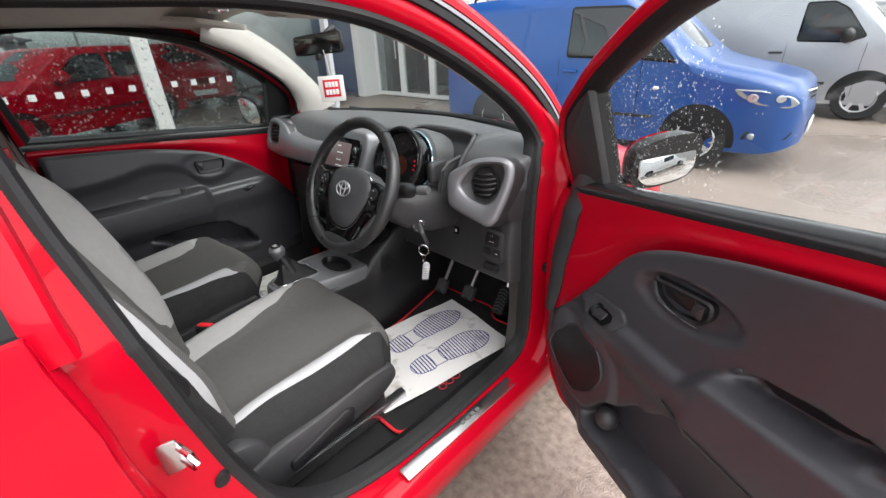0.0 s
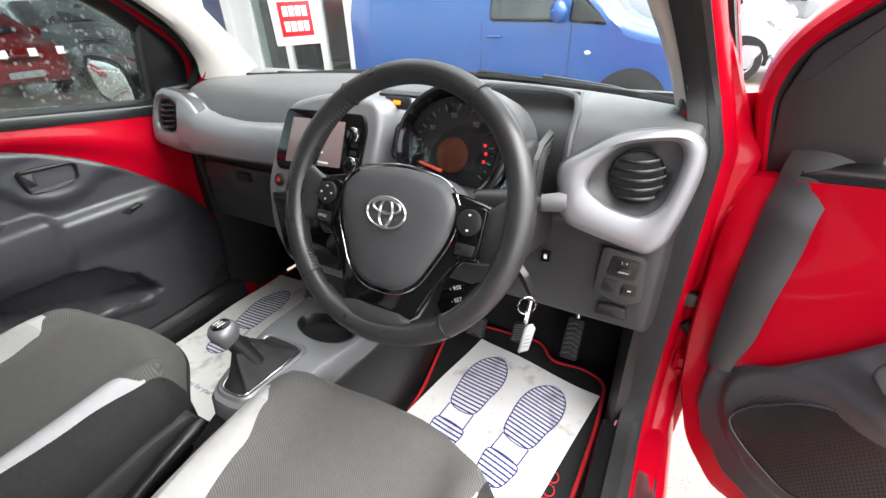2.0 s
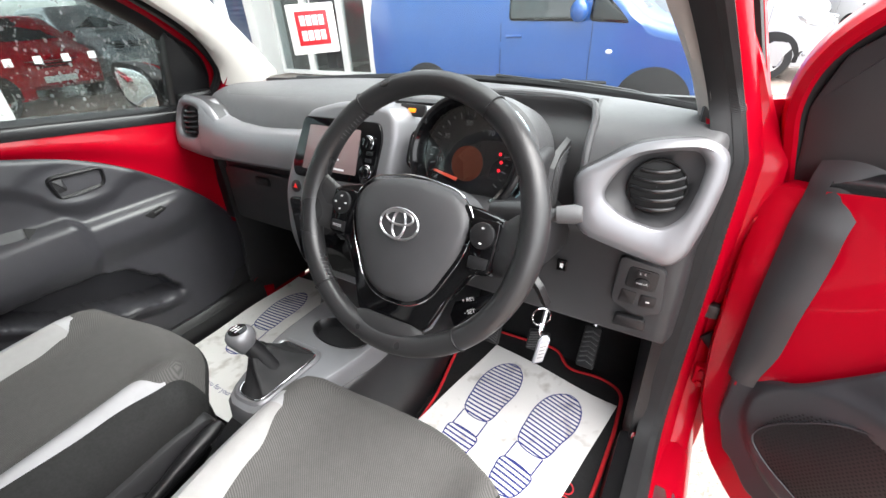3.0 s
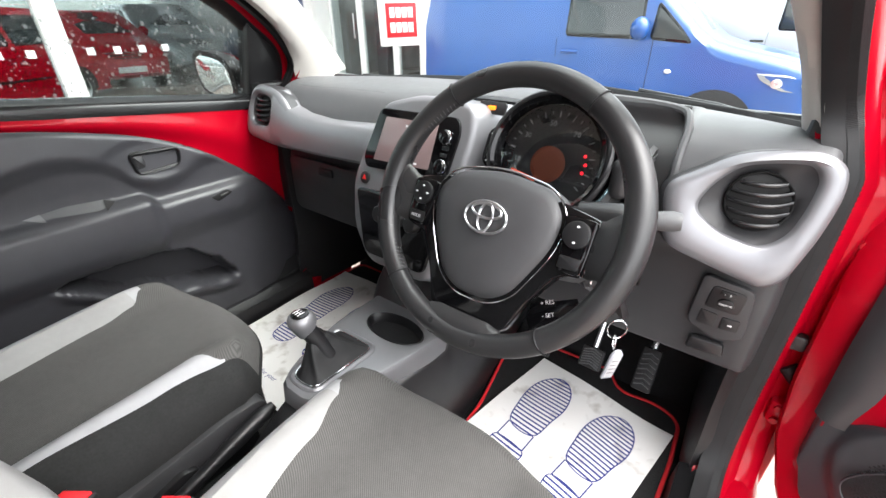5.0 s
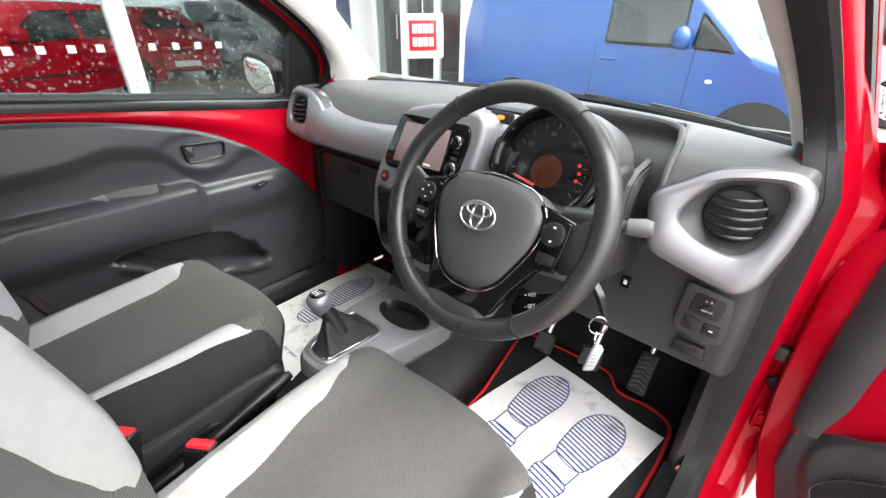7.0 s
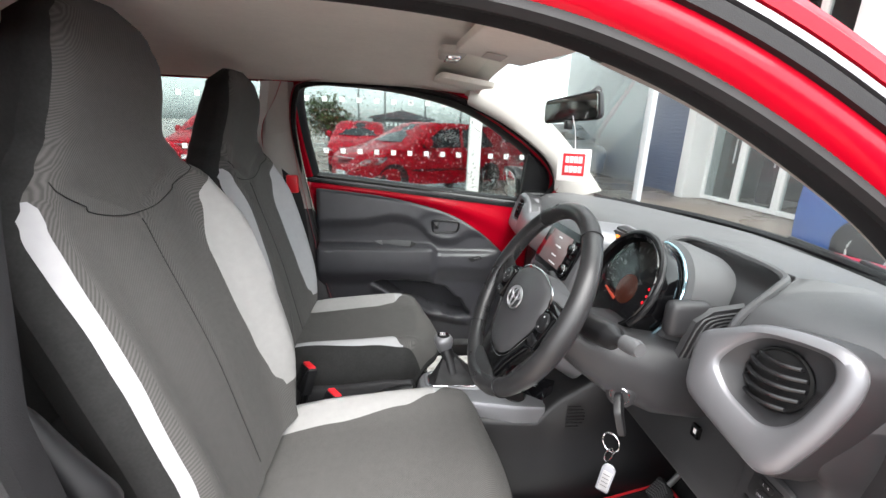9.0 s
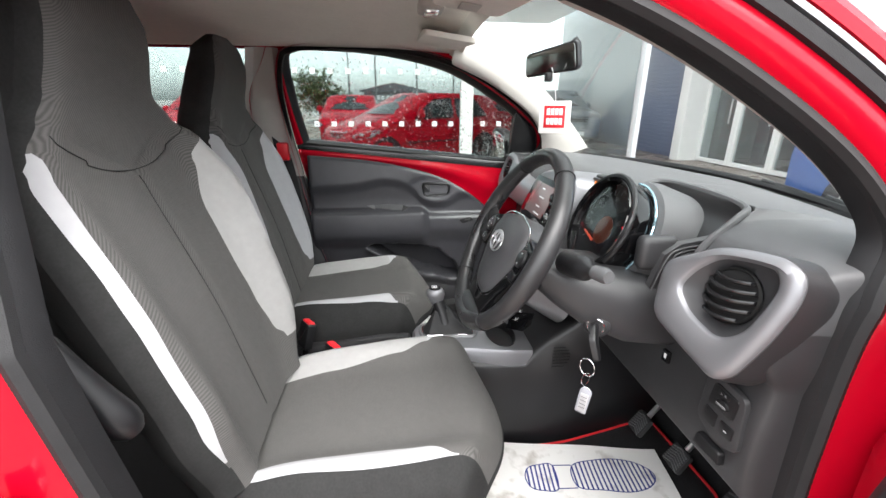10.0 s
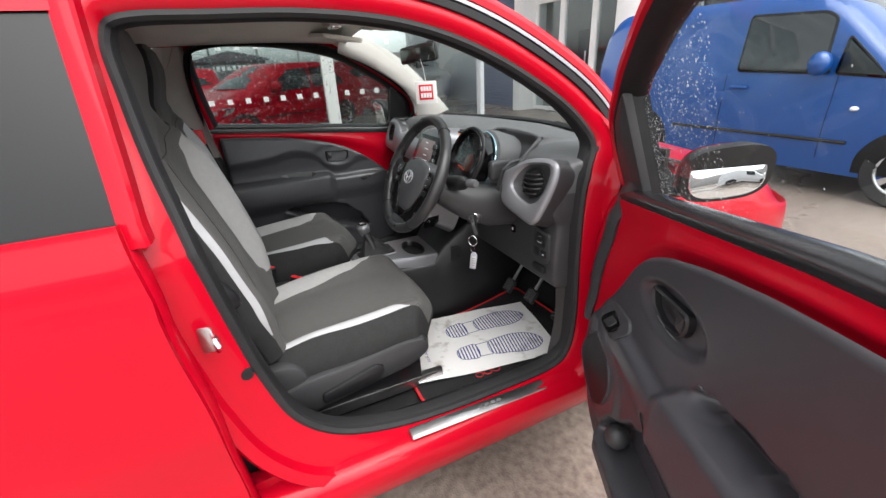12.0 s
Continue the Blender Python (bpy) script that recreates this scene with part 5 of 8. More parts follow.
part("lens", slab(rounded([(-0.009, -0.004), (0.009, -0.004), (0.009, 0.004), (-0.009, 0.004)], 0.002, 2), frame_at((0.165, 0.2945, 1.064), (1, 0, 0), (0, 0.5, 1)), 0.001, 0.0003), plain("amber_lit", (0.9, 0.2, 0.01), 0.3, emit=0.2), amber)

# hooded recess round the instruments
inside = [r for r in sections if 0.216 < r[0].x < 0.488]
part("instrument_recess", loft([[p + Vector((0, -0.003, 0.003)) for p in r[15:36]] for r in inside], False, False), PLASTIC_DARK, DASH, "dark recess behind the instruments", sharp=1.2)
hood_line = curve([(0.200, 0.352, 1.035), (0.207, 0.405, 1.070), (0.235, 0.437, 1.078), (0.345, 0.444, 1.080), (0.462, 0.437, 1.074), (0.492, 0.400, 1.060), (0.498, 0.345, 1.015), (0.500, 0.325, 0.97)], 40)
part("hood_lip", tube(hood_line, 0.007, 8), PLASTIC_TOP, DASH, "rounded lip of the instrument recess")

# instrument pod
POD_C = Vector((0.310, 0.238, 1.008))
pod = frame_at(POD_C, (1, 0, 0), (0, 0.42, 1))
body = part("instrument_pod", loft([[pod(r * 1.03 * math.cos(k * math.pi / 24), r * math.sin(k * math.pi / 24), h) for k in range(48)] for r, h in ((0.080, -0.12), (0.098, -0.08), (0.104, -0.02), (0.104, 0.0), (0.100, 0.008), (0.094, 0.004), (0.090, -0.018))], True, False), GLOSS, DASH, "gloss black round instrument pod")
dial = part("dial_face", slab(circle(0.091, 48), lambda a, b, h: pod(a, b, h - 0.022), 0.003, 0.0005), plain("dial_black", (0.008, 0.008, 0.009), 0.25), body, "black speedometer face")
DIM = plain("dim_mark", (0.12, 0.12, 0.125), 0.5)
for k in range(25):
    q = radians(215 - k * 250 / 24)
    r0, r1, w = (0.070, 0.080, 0.0009) if k % 2 == 0 else (0.075, 0.080, 0.0006)
    c, s = math.cos(q), math.sin(q)
    part("tick", slab([(r0 * c - w * s, r0 * s + w * c), (r0 * c + w * s, r0 * s - w * c), (r1 * c + w * s, r1 * s - w * c), (r1 * c - w * s, r1 * s + w * c)], lambda a, b, h: pod(a, b, h - 0.019), 0.0004, 0.0001), DIM, dial)
for word, ang in (("10", 190), ("30", 146), ("50", 98), ("70", 50)):
    q = radians(ang)
    part("number", text_mesh(word, 0.013, lambda a, b, h, q=q: pod(0.060 * math.cos(q) + a, 0.060 * math.sin(q) - 0.005 + b, -0.0186 + h)), DIM, dial)
part("display", slab(circle(0.032, 28, 0.0, -0.012), lambda a, b, h: pod(a, b, h - 0.019), 0.001, 0.0003), plain("amber_display", (0.030, 0.008, 0.004), 0.3, emit=0.18), dial, "dim orange display")
part("needle", slab([(-0.016, -0.046), (-0.065, -0.034), (-0.064, -0.030), (-0.013, -0.040)], lambda a, b, h: pod(a, b, h - 0.0165), 0.002, 0.0005), plain("needle_red", (0.5, 0.07, 0.04), 0.3, emit=0.06), dial, "red needle")
for dx, dz in ((0.062, 0.012), (0.066, -0.002), (0.064, -0.016)):
    part("warning_mark", slab(circle(0.003, 10, dx, dz), lambda a, b, h: pod(a, b, h - 0.0185), 0.0006, 0.0002), plain("red_lit", (0.8, 0.01, 0.02), 0.3, emit=0.3), dial)
part("pod_glass", loft([[pod(r * math.cos(k * math.pi / 20), r * math.sin(k * math.pi / 20), h) for k in range(40)] for r, h in ((0.0915, -0.004), (0.06, 0.002), (0.02, 0.004), (0.001, 0.004))], True, False), pane_mat("dial_glass", (0.82, 0.83, 0.83), 1.65), body, shadow=False)
part("pod_brow", tube([pod(0.108 * math.cos(q), 0.106 * math.sin(q), 0.0) for q in [radians(a) for a in range(-35, 216, 8)]], 0.006, 8), PLASTIC_DARK, body)
part("bright_ring", tube([pod(0.110 * math.cos(q), 0.107 * math.sin(q), -0.050) for q in [radians(a) for a in range(-60, 100, 6)]], 0.0028, 8), plain("blue_chrome", (0.45, 0.68, 0.78), 0.15, 0.9), body, "pale blue metal ring")
part("pod_cradle", loft([[pod(r * 1.02 * math.cos(q), r * math.sin(q), h) for q in [radians(a) for a in range(-70, 100, 6)]] for r, h in ((0.106, -0.056), (0.117, -0.062), (0.124, -0.09), (0.126, -0.16))], False, False), PLASTIC_TOP, body, "dark grey cradle round the pod")
rev_o = rounded([(-0.125, 0.03), (-0.098, 0.045), (-0.104, -0.045), (-0.128, -0.03)], 0.012, 3)
rev = part("rev_counter", slab(rev_o, lambda a, b, h: pod(a, b, h - 0.02), 0.014, 0.004), GLOSS, body, "narrow gloss black rev counter")
for k in range(6):
    part("rev_mark", slab([(-0.117, -0.028 + 0.010 * k), (-0.110, -0.028 + 0.010 * k), (-0.110, -0.0255 + 0.010 * k), (-0.117, -0.0255 + 0.010 * k)], lambda a, b, h: pod(a, b, h - 0.0058), 0.0004, 0.0001), LIGHT_MARK, rev)
# stepped side of the instrument housing with its thin ribs
housing = part("housing_side", loft([[(0.446, 0.275, 0.905), (0.446, 0.300, 0.985), (0.446, 0.330, 1.006), (0.446, 0.42, 1.020), (0.446, 0.42, 0.905)], [(0.456, 0.279, 0.905), (0.456, 0.303, 0.983), (0.456, 0.332, 1.003), (0.456, 0.42, 1.016), (0.456, 0.42, 0.905)]]), PLASTIC, body, "dark ribbed side of the instrument housing", sharp=0.5)
for k in range(4):
    part("rib", tube(curve([(0.4575, 0.286 + 0.011 * k, 0.910), (0.4575, 0.308 + 0.010 * k, 0.976 - 0.003 * k), (0.4575, 0.332 + 0.009 * k, 0.994 - 0.005 * k), (0.4575, 0.400, 1.004 - 0.008 * k)], 12), 0.0016, 5), PLASTIC_TOP, housing)
part("step", box((0.414, 0.262, 0.946), (0.448, 0.34, 1.014), 0.014, 3), PLASTIC, body)
# lower dash: knee panel details
knee_place = frame_at((0.588, 0.337, 0.763), (1, 0.06, 0), (0, 0.02, 1))
knee = lambda a, b, h: knee_place(0.040 + (a - 0.040) * 0.82, b * 0.84, h * 0.7)
pan_o = rounded([(-0.012, 0.075), (0.085, 0.060), (0.095, -0.055), (0.045, -0.075), (-0.018, -0.045)], 0.016, 4)
sw = part("switch_surround", slab(pan_o, lambda a, b, h: knee(a, b, h - 0.006), 0.014, 0.005), PLASTIC, DASH, "dark switch panel below the vent")
part("mirror_switch", slab(rounded([(0.006, 0.004), (0.070, 0.0), (0.074, 0.050), (0.012, 0.056)], 0.010), lambda a, b, h: knee(a, b, h + 0.0075), 0.004, 0.002), PLASTIC_DARK, sw, "black mirror switch panel")
part("dial", slab(circle(0.016, 20, 0.042, 0.020, 0.012), lambda a, b, h: knee(a, b, h + 0.011), 0.006, 0.003), PLASTIC_DARK, sw)
part("rocker", slab(rounded([(0.026, 0.038), (0.054, 0.036), (0.055, 0.048), (0.027, 0.050)], 0.003), lambda a, b, h: knee(a, b, h + 0.011), 0.004, 0.0015), PLASTIC_DARK, sw)
part("marking", text_mesh("MIRROR", 0.0065, lambda a, b, h: knee(0.042 + a, 0.0175 + b, 0.0172 + h)), LIGHT_MARK, sw)
part("marking", text_mesh("L   R", 0.007, lambda a, b, h: knee(0.041 + a, 0.041 + b, 0.0152 + h)), LIGHT_MARK, sw)
part("blank", slab(rounded([(0.0, -0.040), (0.034, -0.042), (0.036, -0.010), (0.003, -0.006)], 0.004), lambda a, b, h: knee(a, b, h + 0.0075), 0.003, 0.001), PLASTIC_DARK, sw)
lev = part("level_switch", slab(rounded([(0.044, -0.042), (0.078, -0.040), (0.078, -0.012), (0.045, -0.012)], 0.004), lambda a, b, h: knee(a, b, h + 0.0075), 0.004, 0.002), PLASTIC_DARK, sw, "headlamp level switch")
part("mark", slab([(0.058, -0.029), (0.066, -0.029), (0.066, -0.026), (0.058, -0.026)], lambda a, b, h: knee(a, b, h + 0.0116), 0.0004, 0.0001), LIGHT_MARK, lev)
part("bonnet_release", slab(rounded([(-0.005, -0.112), (0.070, -0.110), (0.066, -0.080), (0.0, -0.078)], 0.008), lambda a, b, h: knee(a, b, h - 0.004), 0.018, 0.006), PLASTIC_DARK, DASH, "black bonnet release")
b2 = part("traction_switch", slab(rounded([(-0.1525, 0.001), (-0.1285, 0.001), (-0.1285, 0.031), (-0.1525, 0.031)], 0.003), lambda a, b, h: knee(a, b, h - 0.002), 0.008, 0.002), GLOSS, DASH, "small black switch")
part("mark", slab([(-0.1445, 0.011), (-0.1365, 0.011), (-0.1365, 0.023), (-0.1445, 0.023)], lambda a, b, h: knee(a, b, h + 0.006), 0.0004, 0.0001), LIGHT_MARK, b2)
part("under_tray", sheet(lambda u, v: (lerp(0.12, 0.66, u), lerp(0.40, 0.70, v), 0.632 + 0.04 * v), 6, 4, 0.01), PLASTIC_DARK, DASH)

# ---- steering wheel ----
SW_C = Vector((0.335, 0.033, 0.9835))
SW_UP = Vector((0, 0.46, 0.888))
sw_at = frame_at(SW_C, (1, 0, 0), SW_UP)
WHEEL = Fitting("steering_wheel", "black leather steering wheel with gloss black spokes")
R = 0.186
hub_at = lambda a, b, h=0.0: sw_at(a, b - 0.022, h)


def rim_r(a):
    """Thicker grips at ten to two, a little flat below."""
    return 0.0165 + 0.002 * max(0, math.cos(2 * (a - math.pi))) ** 2


def rim_point(a, k=1.0, h=0.0):
    return sw_at(R * k * math.cos(a), R * k * math.sin(a) * (1.0 if math.sin(a) > 0 else 0.985), h)


rim_rings = []
for i in range(96):
    a = 2 * math.pi * i / 96
    rr = rim_r(a)
    rim_rings.append([rim_point(a, 1 + rr * math.cos(q) / R, rr * 1.05 * math.sin(q) + 0.004) for q in [2 * math.pi * k / 14 for k in range(14)]])
rim = part("rim", loft(rim_rings + [rim_rings[0]], True, False), LEATHER, WHEEL, "black grained leather rim")
STITCH = plain("grey_thread", (0.16, 0.16, 0.165), 0.7)
for a in (58, 127, 227, 309):
    q = radians(a)
    part("joint", tube([rim_point(q, 1 + 0.0172 * math.cos(t) / R, 0.0180 * math.sin(t) + 0.004) for t in [2 * math.pi * k / 18 for k in range(18)]], 0.0012, 5, True), RUBBER, rim)
for a0, a1 in ((127, 227), (-51, 58)):
    bits = []
    for k in range(46):
        q = radians(lerp(a0 + 2, a1 - 2, k / 45))
        p = rim_point(q, 1 - 0.0150 / R, 0.012)
        p2 = rim_point(q + 0.012, 1 - 0.0165 / R, 0.003)
        bits.append(tube([p, p2], 0.0005, 4))
    part("stitching", merge(*bits), STITCH, rim, "grey stitching", kind="stuff")
pad_o = rounded([(1.13 * a, 1.04 * b) for a, b in ((-0.090, 0.034), (-0.066, 0.064), (0.0, 0.076), (0.066, 0.064), (0.090, 0.034), (0.084, -0.010), (0.052, -0.078), (0.024, -0.098), (-0.024, -0.098), (-0.052, -0.078), (-0.084, -0.010))], 0.030, 5)
pad_l = [(inset(pad_o, -0.002), -0.05), (pad_o, -0.006), (inset(pad_o, 0.004), 0.003), (inset(pad_o, 0.014), 0.008), ([(a * 0.6, b * 0.6) for a, b in pad_o], 0.013), ([(a * 0.2, b * 0.2) for a, b in pad_o], 0.0145)]
hub = part("horn_pad", loft([[hub_at(a, b, h) for a, b in r] for r, h in pad_l]), mat("pad_plastic", (0.048, 0.048, 0.051), 0.46, bump=0.3, bscale=1300, dist=0.0006), WHEEL, "dark grey airbag pad", sharp=1.0)
# emblem: a plain chrome oval with two inner ovals
part("emblem", merge(tube([hub_at(0.032 * math.cos(q), 0.010 + 0.0215 * math.sin(q), 0.0205) for q in [2 * math.pi * k / 40 for k in range(40)]], 0.0018, 6, True),
                     tube([hub_at(0.0105 * math.cos(q), 0.010 + 0.0195 * math.sin(q), 0.0207) for q in [2 * math.pi * k / 30 for k in range(30)]], 0.0018, 6, True),
                     tube([hub_at(0.0225 * math.cos(q), 0.0185 + 0.0095 * math.sin(q), 0.0209) for q in [2 * math.pi * k / 30 for k in range(30)]], 0.0018, 6, True)), plain("emblem_metal", (0.78, 0.78, 0.80), 0.32, 1.0), hub, "chrome oval emblem")
# gloss frame round the pad
fr_o = rounded([(-0.146, 0.044), (-0.100, 0.054), (0.0, 0.062), (0.100, 0.054), (0.146, 0.044), (0.144, -0.030), (0.112, -0.034), (0.080, -0.086), (0.060, -0.136), (-0.060, -0.136), (-0.080, -0.086), (-0.112, -0.034), (-0.144, -0.030)], 0.012, 4)
part("spoke_frame", slab(fr_o, lambda a, b, h: hub_at(a, b, h - 0.020), 0.020, 0.006), GLOSS, WHEEL, "gloss black spoke frame")
part("pad_line", tube([hub_at(a, b, -0.0010) for a, b in inset(pad_o, -0.0035)], 0.0013, 6, True), CHROME, WHEEL, "thin bright line round the pad")
for sd in (1, -1):
    # leather spoke ends that reach the rim
    part("spoke", loft([[hub_at(sd * a, b0 + w * math.cos(q), h0 + 0.010 * math.sin(q)) for q in [2 * math.pi * k / 14 for k in range(14)]] for a, b0, w, h0 in ((0.136, 0.008, 0.036, -0.010), (0.145, 0.008, 0.037, -0.006), (0.158, 0.014, 0.040, 0.002), (0.170, 0.014, 0.048, 0.004))]), LEATHER, WHEEL, "black leather spoke")
    podl = part("button_pod", slab(rounded([(sd * 0.098, 0.042), (sd * 0.142, 0.042), (sd * 0.141, 0.0), (sd * 0.139, -0.028), (sd * 0.108, -0.030)], 0.008), lambda a, b, h: hub_at(a, b, h - 0.006), 0.012, 0.003), GLOSS, WHEEL, "gloss black button panel")
    part("round_button", slab(circle(0.0175, 26, sd * 0.121, 0.020), lambda a, b, h: hub_at(a, b, h + 0.0055), 0.005, 0.002), PLASTIC_DARK, podl)
    part("bar_button", slab(rounded([(sd * 0.108, -0.024), (sd * 0.134, -0.023), (sd * 0.136, -0.008), (sd * 0.108, -0.008)], 0.003), lambda a, b, h: hub_at(a, b, h + 0.0055), 0.003, 0.001), PLASTIC_DARK, podl)
    for da, db in (((0.0, 0.010), (0.0, -0.010)) if sd > 0 else ((0.0, 0.010), (0.0, -0.010), (-0.010, 0.0), (0.010, 0.0))):
        part("marking", slab(circle(0.0022, 8, sd * 0.121 + da, 0.020 + db, 0.0014), lambda a, b, h: hub_at(a, b, h + 0.0105), 0.0004, 0.0001), LIGHT_MARK, podl)
part("marking", text_mesh("MODE", 0.0062, lambda a, b, h: hub_at(-0.122 + a, -0.0180 + b, 0.0087 + h)), LIGHT_MARK, WHEEL)
part("lower_spoke", loft([[sw_at(w * math.cos(q), b, h0 + 0.011 * math.sin(q)) for q in [2 * math.pi * k / 16 for k in range(16)]] for b, w, h0 in ((-0.150, 0.052, -0.006), (-0.158, 0.064, 0.000), (-0.166, 0.078, 0.003), (-0.174, 0.095, 0.004))]), LEATHER, WHEEL, "black leather lower spoke")
part("hub_back", loft([[hub_at(r * math.cos(k * math.pi / 12), r * math.sin(k * math.pi / 12) - 0.01, h) for k in range(24)] for r, h in ((0.085, -0.02), (0.08, -0.05), (0.06, -0.075))]), PLASTIC_DARK, WHEEL)

# column shroud, stalks, lock with its key
COL = Fitting("steering_column", "dark grey steering column shroud with stalks", (0.004, 0.011, -0.002))
col_rings = []
for f, w, zt, zb, y in ((0, 0.062, 0.965, 0.890, 0.075), (0.2, 0.085, 0.958, 0.860, 0.11), (0.5, 0.100, 0.950, 0.815, 0.17), (0.8, 0.115, 0.940, 0.780, 0.25), (1, 0.12, 0.93, 0.770, 0.34)):
    cx = 0.345 + 0.012 * f
    col_rings.append([(cx + w * math.copysign(abs(math.cos(q)) ** 0.65, math.cos(q)), y, (zt + zb) / 2 + (zt - zb) / 2 * math.copysign(abs(math.sin(q)) ** 0.7, math.sin(q))) for q in [2 * math.pi * k / 32 for k in range(32)]])
part("shroud", loft(col_rings), PLASTIC, COL, "dark grey shroud")
stk = part("indicator_stalk", tube(curve([(0.42, 0.115, 0.965), (0.48, 0.122, 0.975), (0.525, 0.130, 0.982)], 8), [0.024, 0.024, 0.023, 0.023, 0.021, 0.010, 0.010, 0.010], 14), PLASTIC_DARK, COL, "black stalk with a grey end")
part("end_cap", tube([(0.512, 0.127, 0.981), (0.535, 0.133, 0.984), (0.545, 0.135, 0.985)], [0.0125, 0.0140, 0.011], 14), PLASTIC_TOP, stk)
stk2 = part("wiper_stalk", tube(curve([(0.26, 0.125, 0.960), (0.222, 0.12, 0.972), (0.190, 0.12, 0.980)], 8), 0.011, 10), PLASTIC_DARK, COL, "black stalk with pale marks")
for k in range(3):
    part("mark", ball((0.214 - 0.010 * k, 0.110, 0.977 + 0.0025 * k), 0.0022, 6), LIGHT_MARK, stk2)
stk3 = part("cruise_stalk", loft([[sw_at(0.062 + u, -0.118 + v - 0.010 * k, -0.060 + 0.004 * k) for u, v in ((0, 0), (0.060, 0.030), (0.072, 0.012), (0.012, -0.018))] for k in range(3)]), GLOSS, COL, "black cruise control stalk with pale marks")
part("marking", text_mesh("+ RES", 0.0085, lambda a, b, h: sw_at(0.078 + a * 0.9 - b * 0.45, -0.114 + a * 0.45 + b * 0.9, -0.0510 + h), "LEFT"), LIGHT_MARK, stk3)
part("marking", text_mesh("- SET", 0.0085, lambda a, b, h: sw_at(0.086 + a * 0.9 - b * 0.45, -0.130 + a * 0.45 + b * 0.9, -0.0500 + h), "LEFT"), LIGHT_MARK, stk3)
IGN = Vector((0.446, 0.178, 0.838))
KEY_SHIFT = Vector((0.012, 0.008, 0.003))
ia = Vector((0.78, -0.60, 0.05)).normalized()
lock = part("ignition_lock", tube([IGN - ia * 0.05, IGN - ia * 0.004, IGN, IGN + ia * 0.003], [0.030, 0.026, 0.021, 0.019], 20), PLASTIC, COL, "ignition lock with bright ring")
part("ring", tube([IGN + ia * 0.002 + Vector((-ia.y, ia.x, 0)) * (0.016 * math.cos(q)) + Vector((0, 0, 1)) * (0.016 * math.sin(q)) for q in [2 * math.pi * k / 20 for k in range(20)]], 0.002, 6, True), CHROME, lock)

KEY = thing("car_key", IGN + ia * 0.03 + KEY_SHIFT, "black car key in the ignition with a pale plastic tag", "key")
SHIFT[KEY] = KEY_SHIFT
kx = Vector((-ia.y, ia.x, 0)) * 0.35 + Vector((0, 0, -1))
kx.normalize()
k_at = frame_at(IGN + ia * 0.006, ia, kx)
part("key_head", slab(rounded([(0.0, -0.010), (0.018, -0.012), (0.040, 0.010), (0.044, 0.052), (0.030, 0.056), (0.018, 0.020), (0.0, 0.010)], 0.006), lambda a, b, h: k_at(a, b, h - 0.006), 0.012, 0.004), PLASTIC_DARK, KEY, "black key head")
part("blade", slab([(-0.02, -0.003), (0.004, -0.003), (0.004, 0.003), (-0.02, 0.003)], lambda a, b, h: k_at(a, b, h - 0.001), 0.002, 0.0005), STEEL, KEY)
RC = Vector((0.490, 0.147, 0.775))
part("key_ring", tube([RC + Vector((0.017 * math.cos(q) * 0.75, 0.017 * math.cos(q) * 0.5, 0.018 * math.sin(q))) for q in [2 * math.pi * k / 28 for k in range(28)]], 0.0014, 6, True), CHROME, KEY, "steel split ring")
part("small_ring", tube([RC + Vector((0.010 * math.cos(q) * -0.4, 0.010 * math.cos(q), 0.013 * math.sin(q) - 0.026)) for q in [2 * math.pi * k / 20 for k in range(20)]], 0.0012, 6, True), CHROME, KEY)
tg0 = frame_at((0.494, 0.147, 0.704), (0.62, 0.78, -0.12), (0.12, 0.0, 1))
tg = lambda a, b, h: tg0(a * 0.72, b * 0.9, h)
tag_o = rounded([(-0.016, -0.036), (0.014, -0.036), (0.016, 0.026), (0.006, 0.036), (-0.008, 0.036), (-0.016, 0.026)], 0.004, 3)
tag = part("tag", slab(tag_o, tg, 0.004, 0.0012), plain("tag_plastic", (0.30, 0.31, 0.34), 0.12), KEY, "pale plastic key tag")
part("paper", slab(rounded([(-0.012, -0.031), (0.010, -0.031), (0.011, 0.020), (-0.011, 0.020)], 0.002, 2), lambda a, b, h: tg(a, b, h + 0.0042), 0.0006, 0.0002), plain("tag_paper", (0.40, 0.40, 0.41), 0.4), tag)
for k in range(4):
    part("writing", slab([(-0.009, 0.010 - 0.010 * k), (0.008, 0.010 - 0.010 * k), (0.008, 0.012 - 0.010 * k), (-0.009, 0.012 - 0.010 * k)], lambda a, b, h: tg(a, b, h + 0.0049), 0.0003, 0.0001), SEAL_GREY, tag)

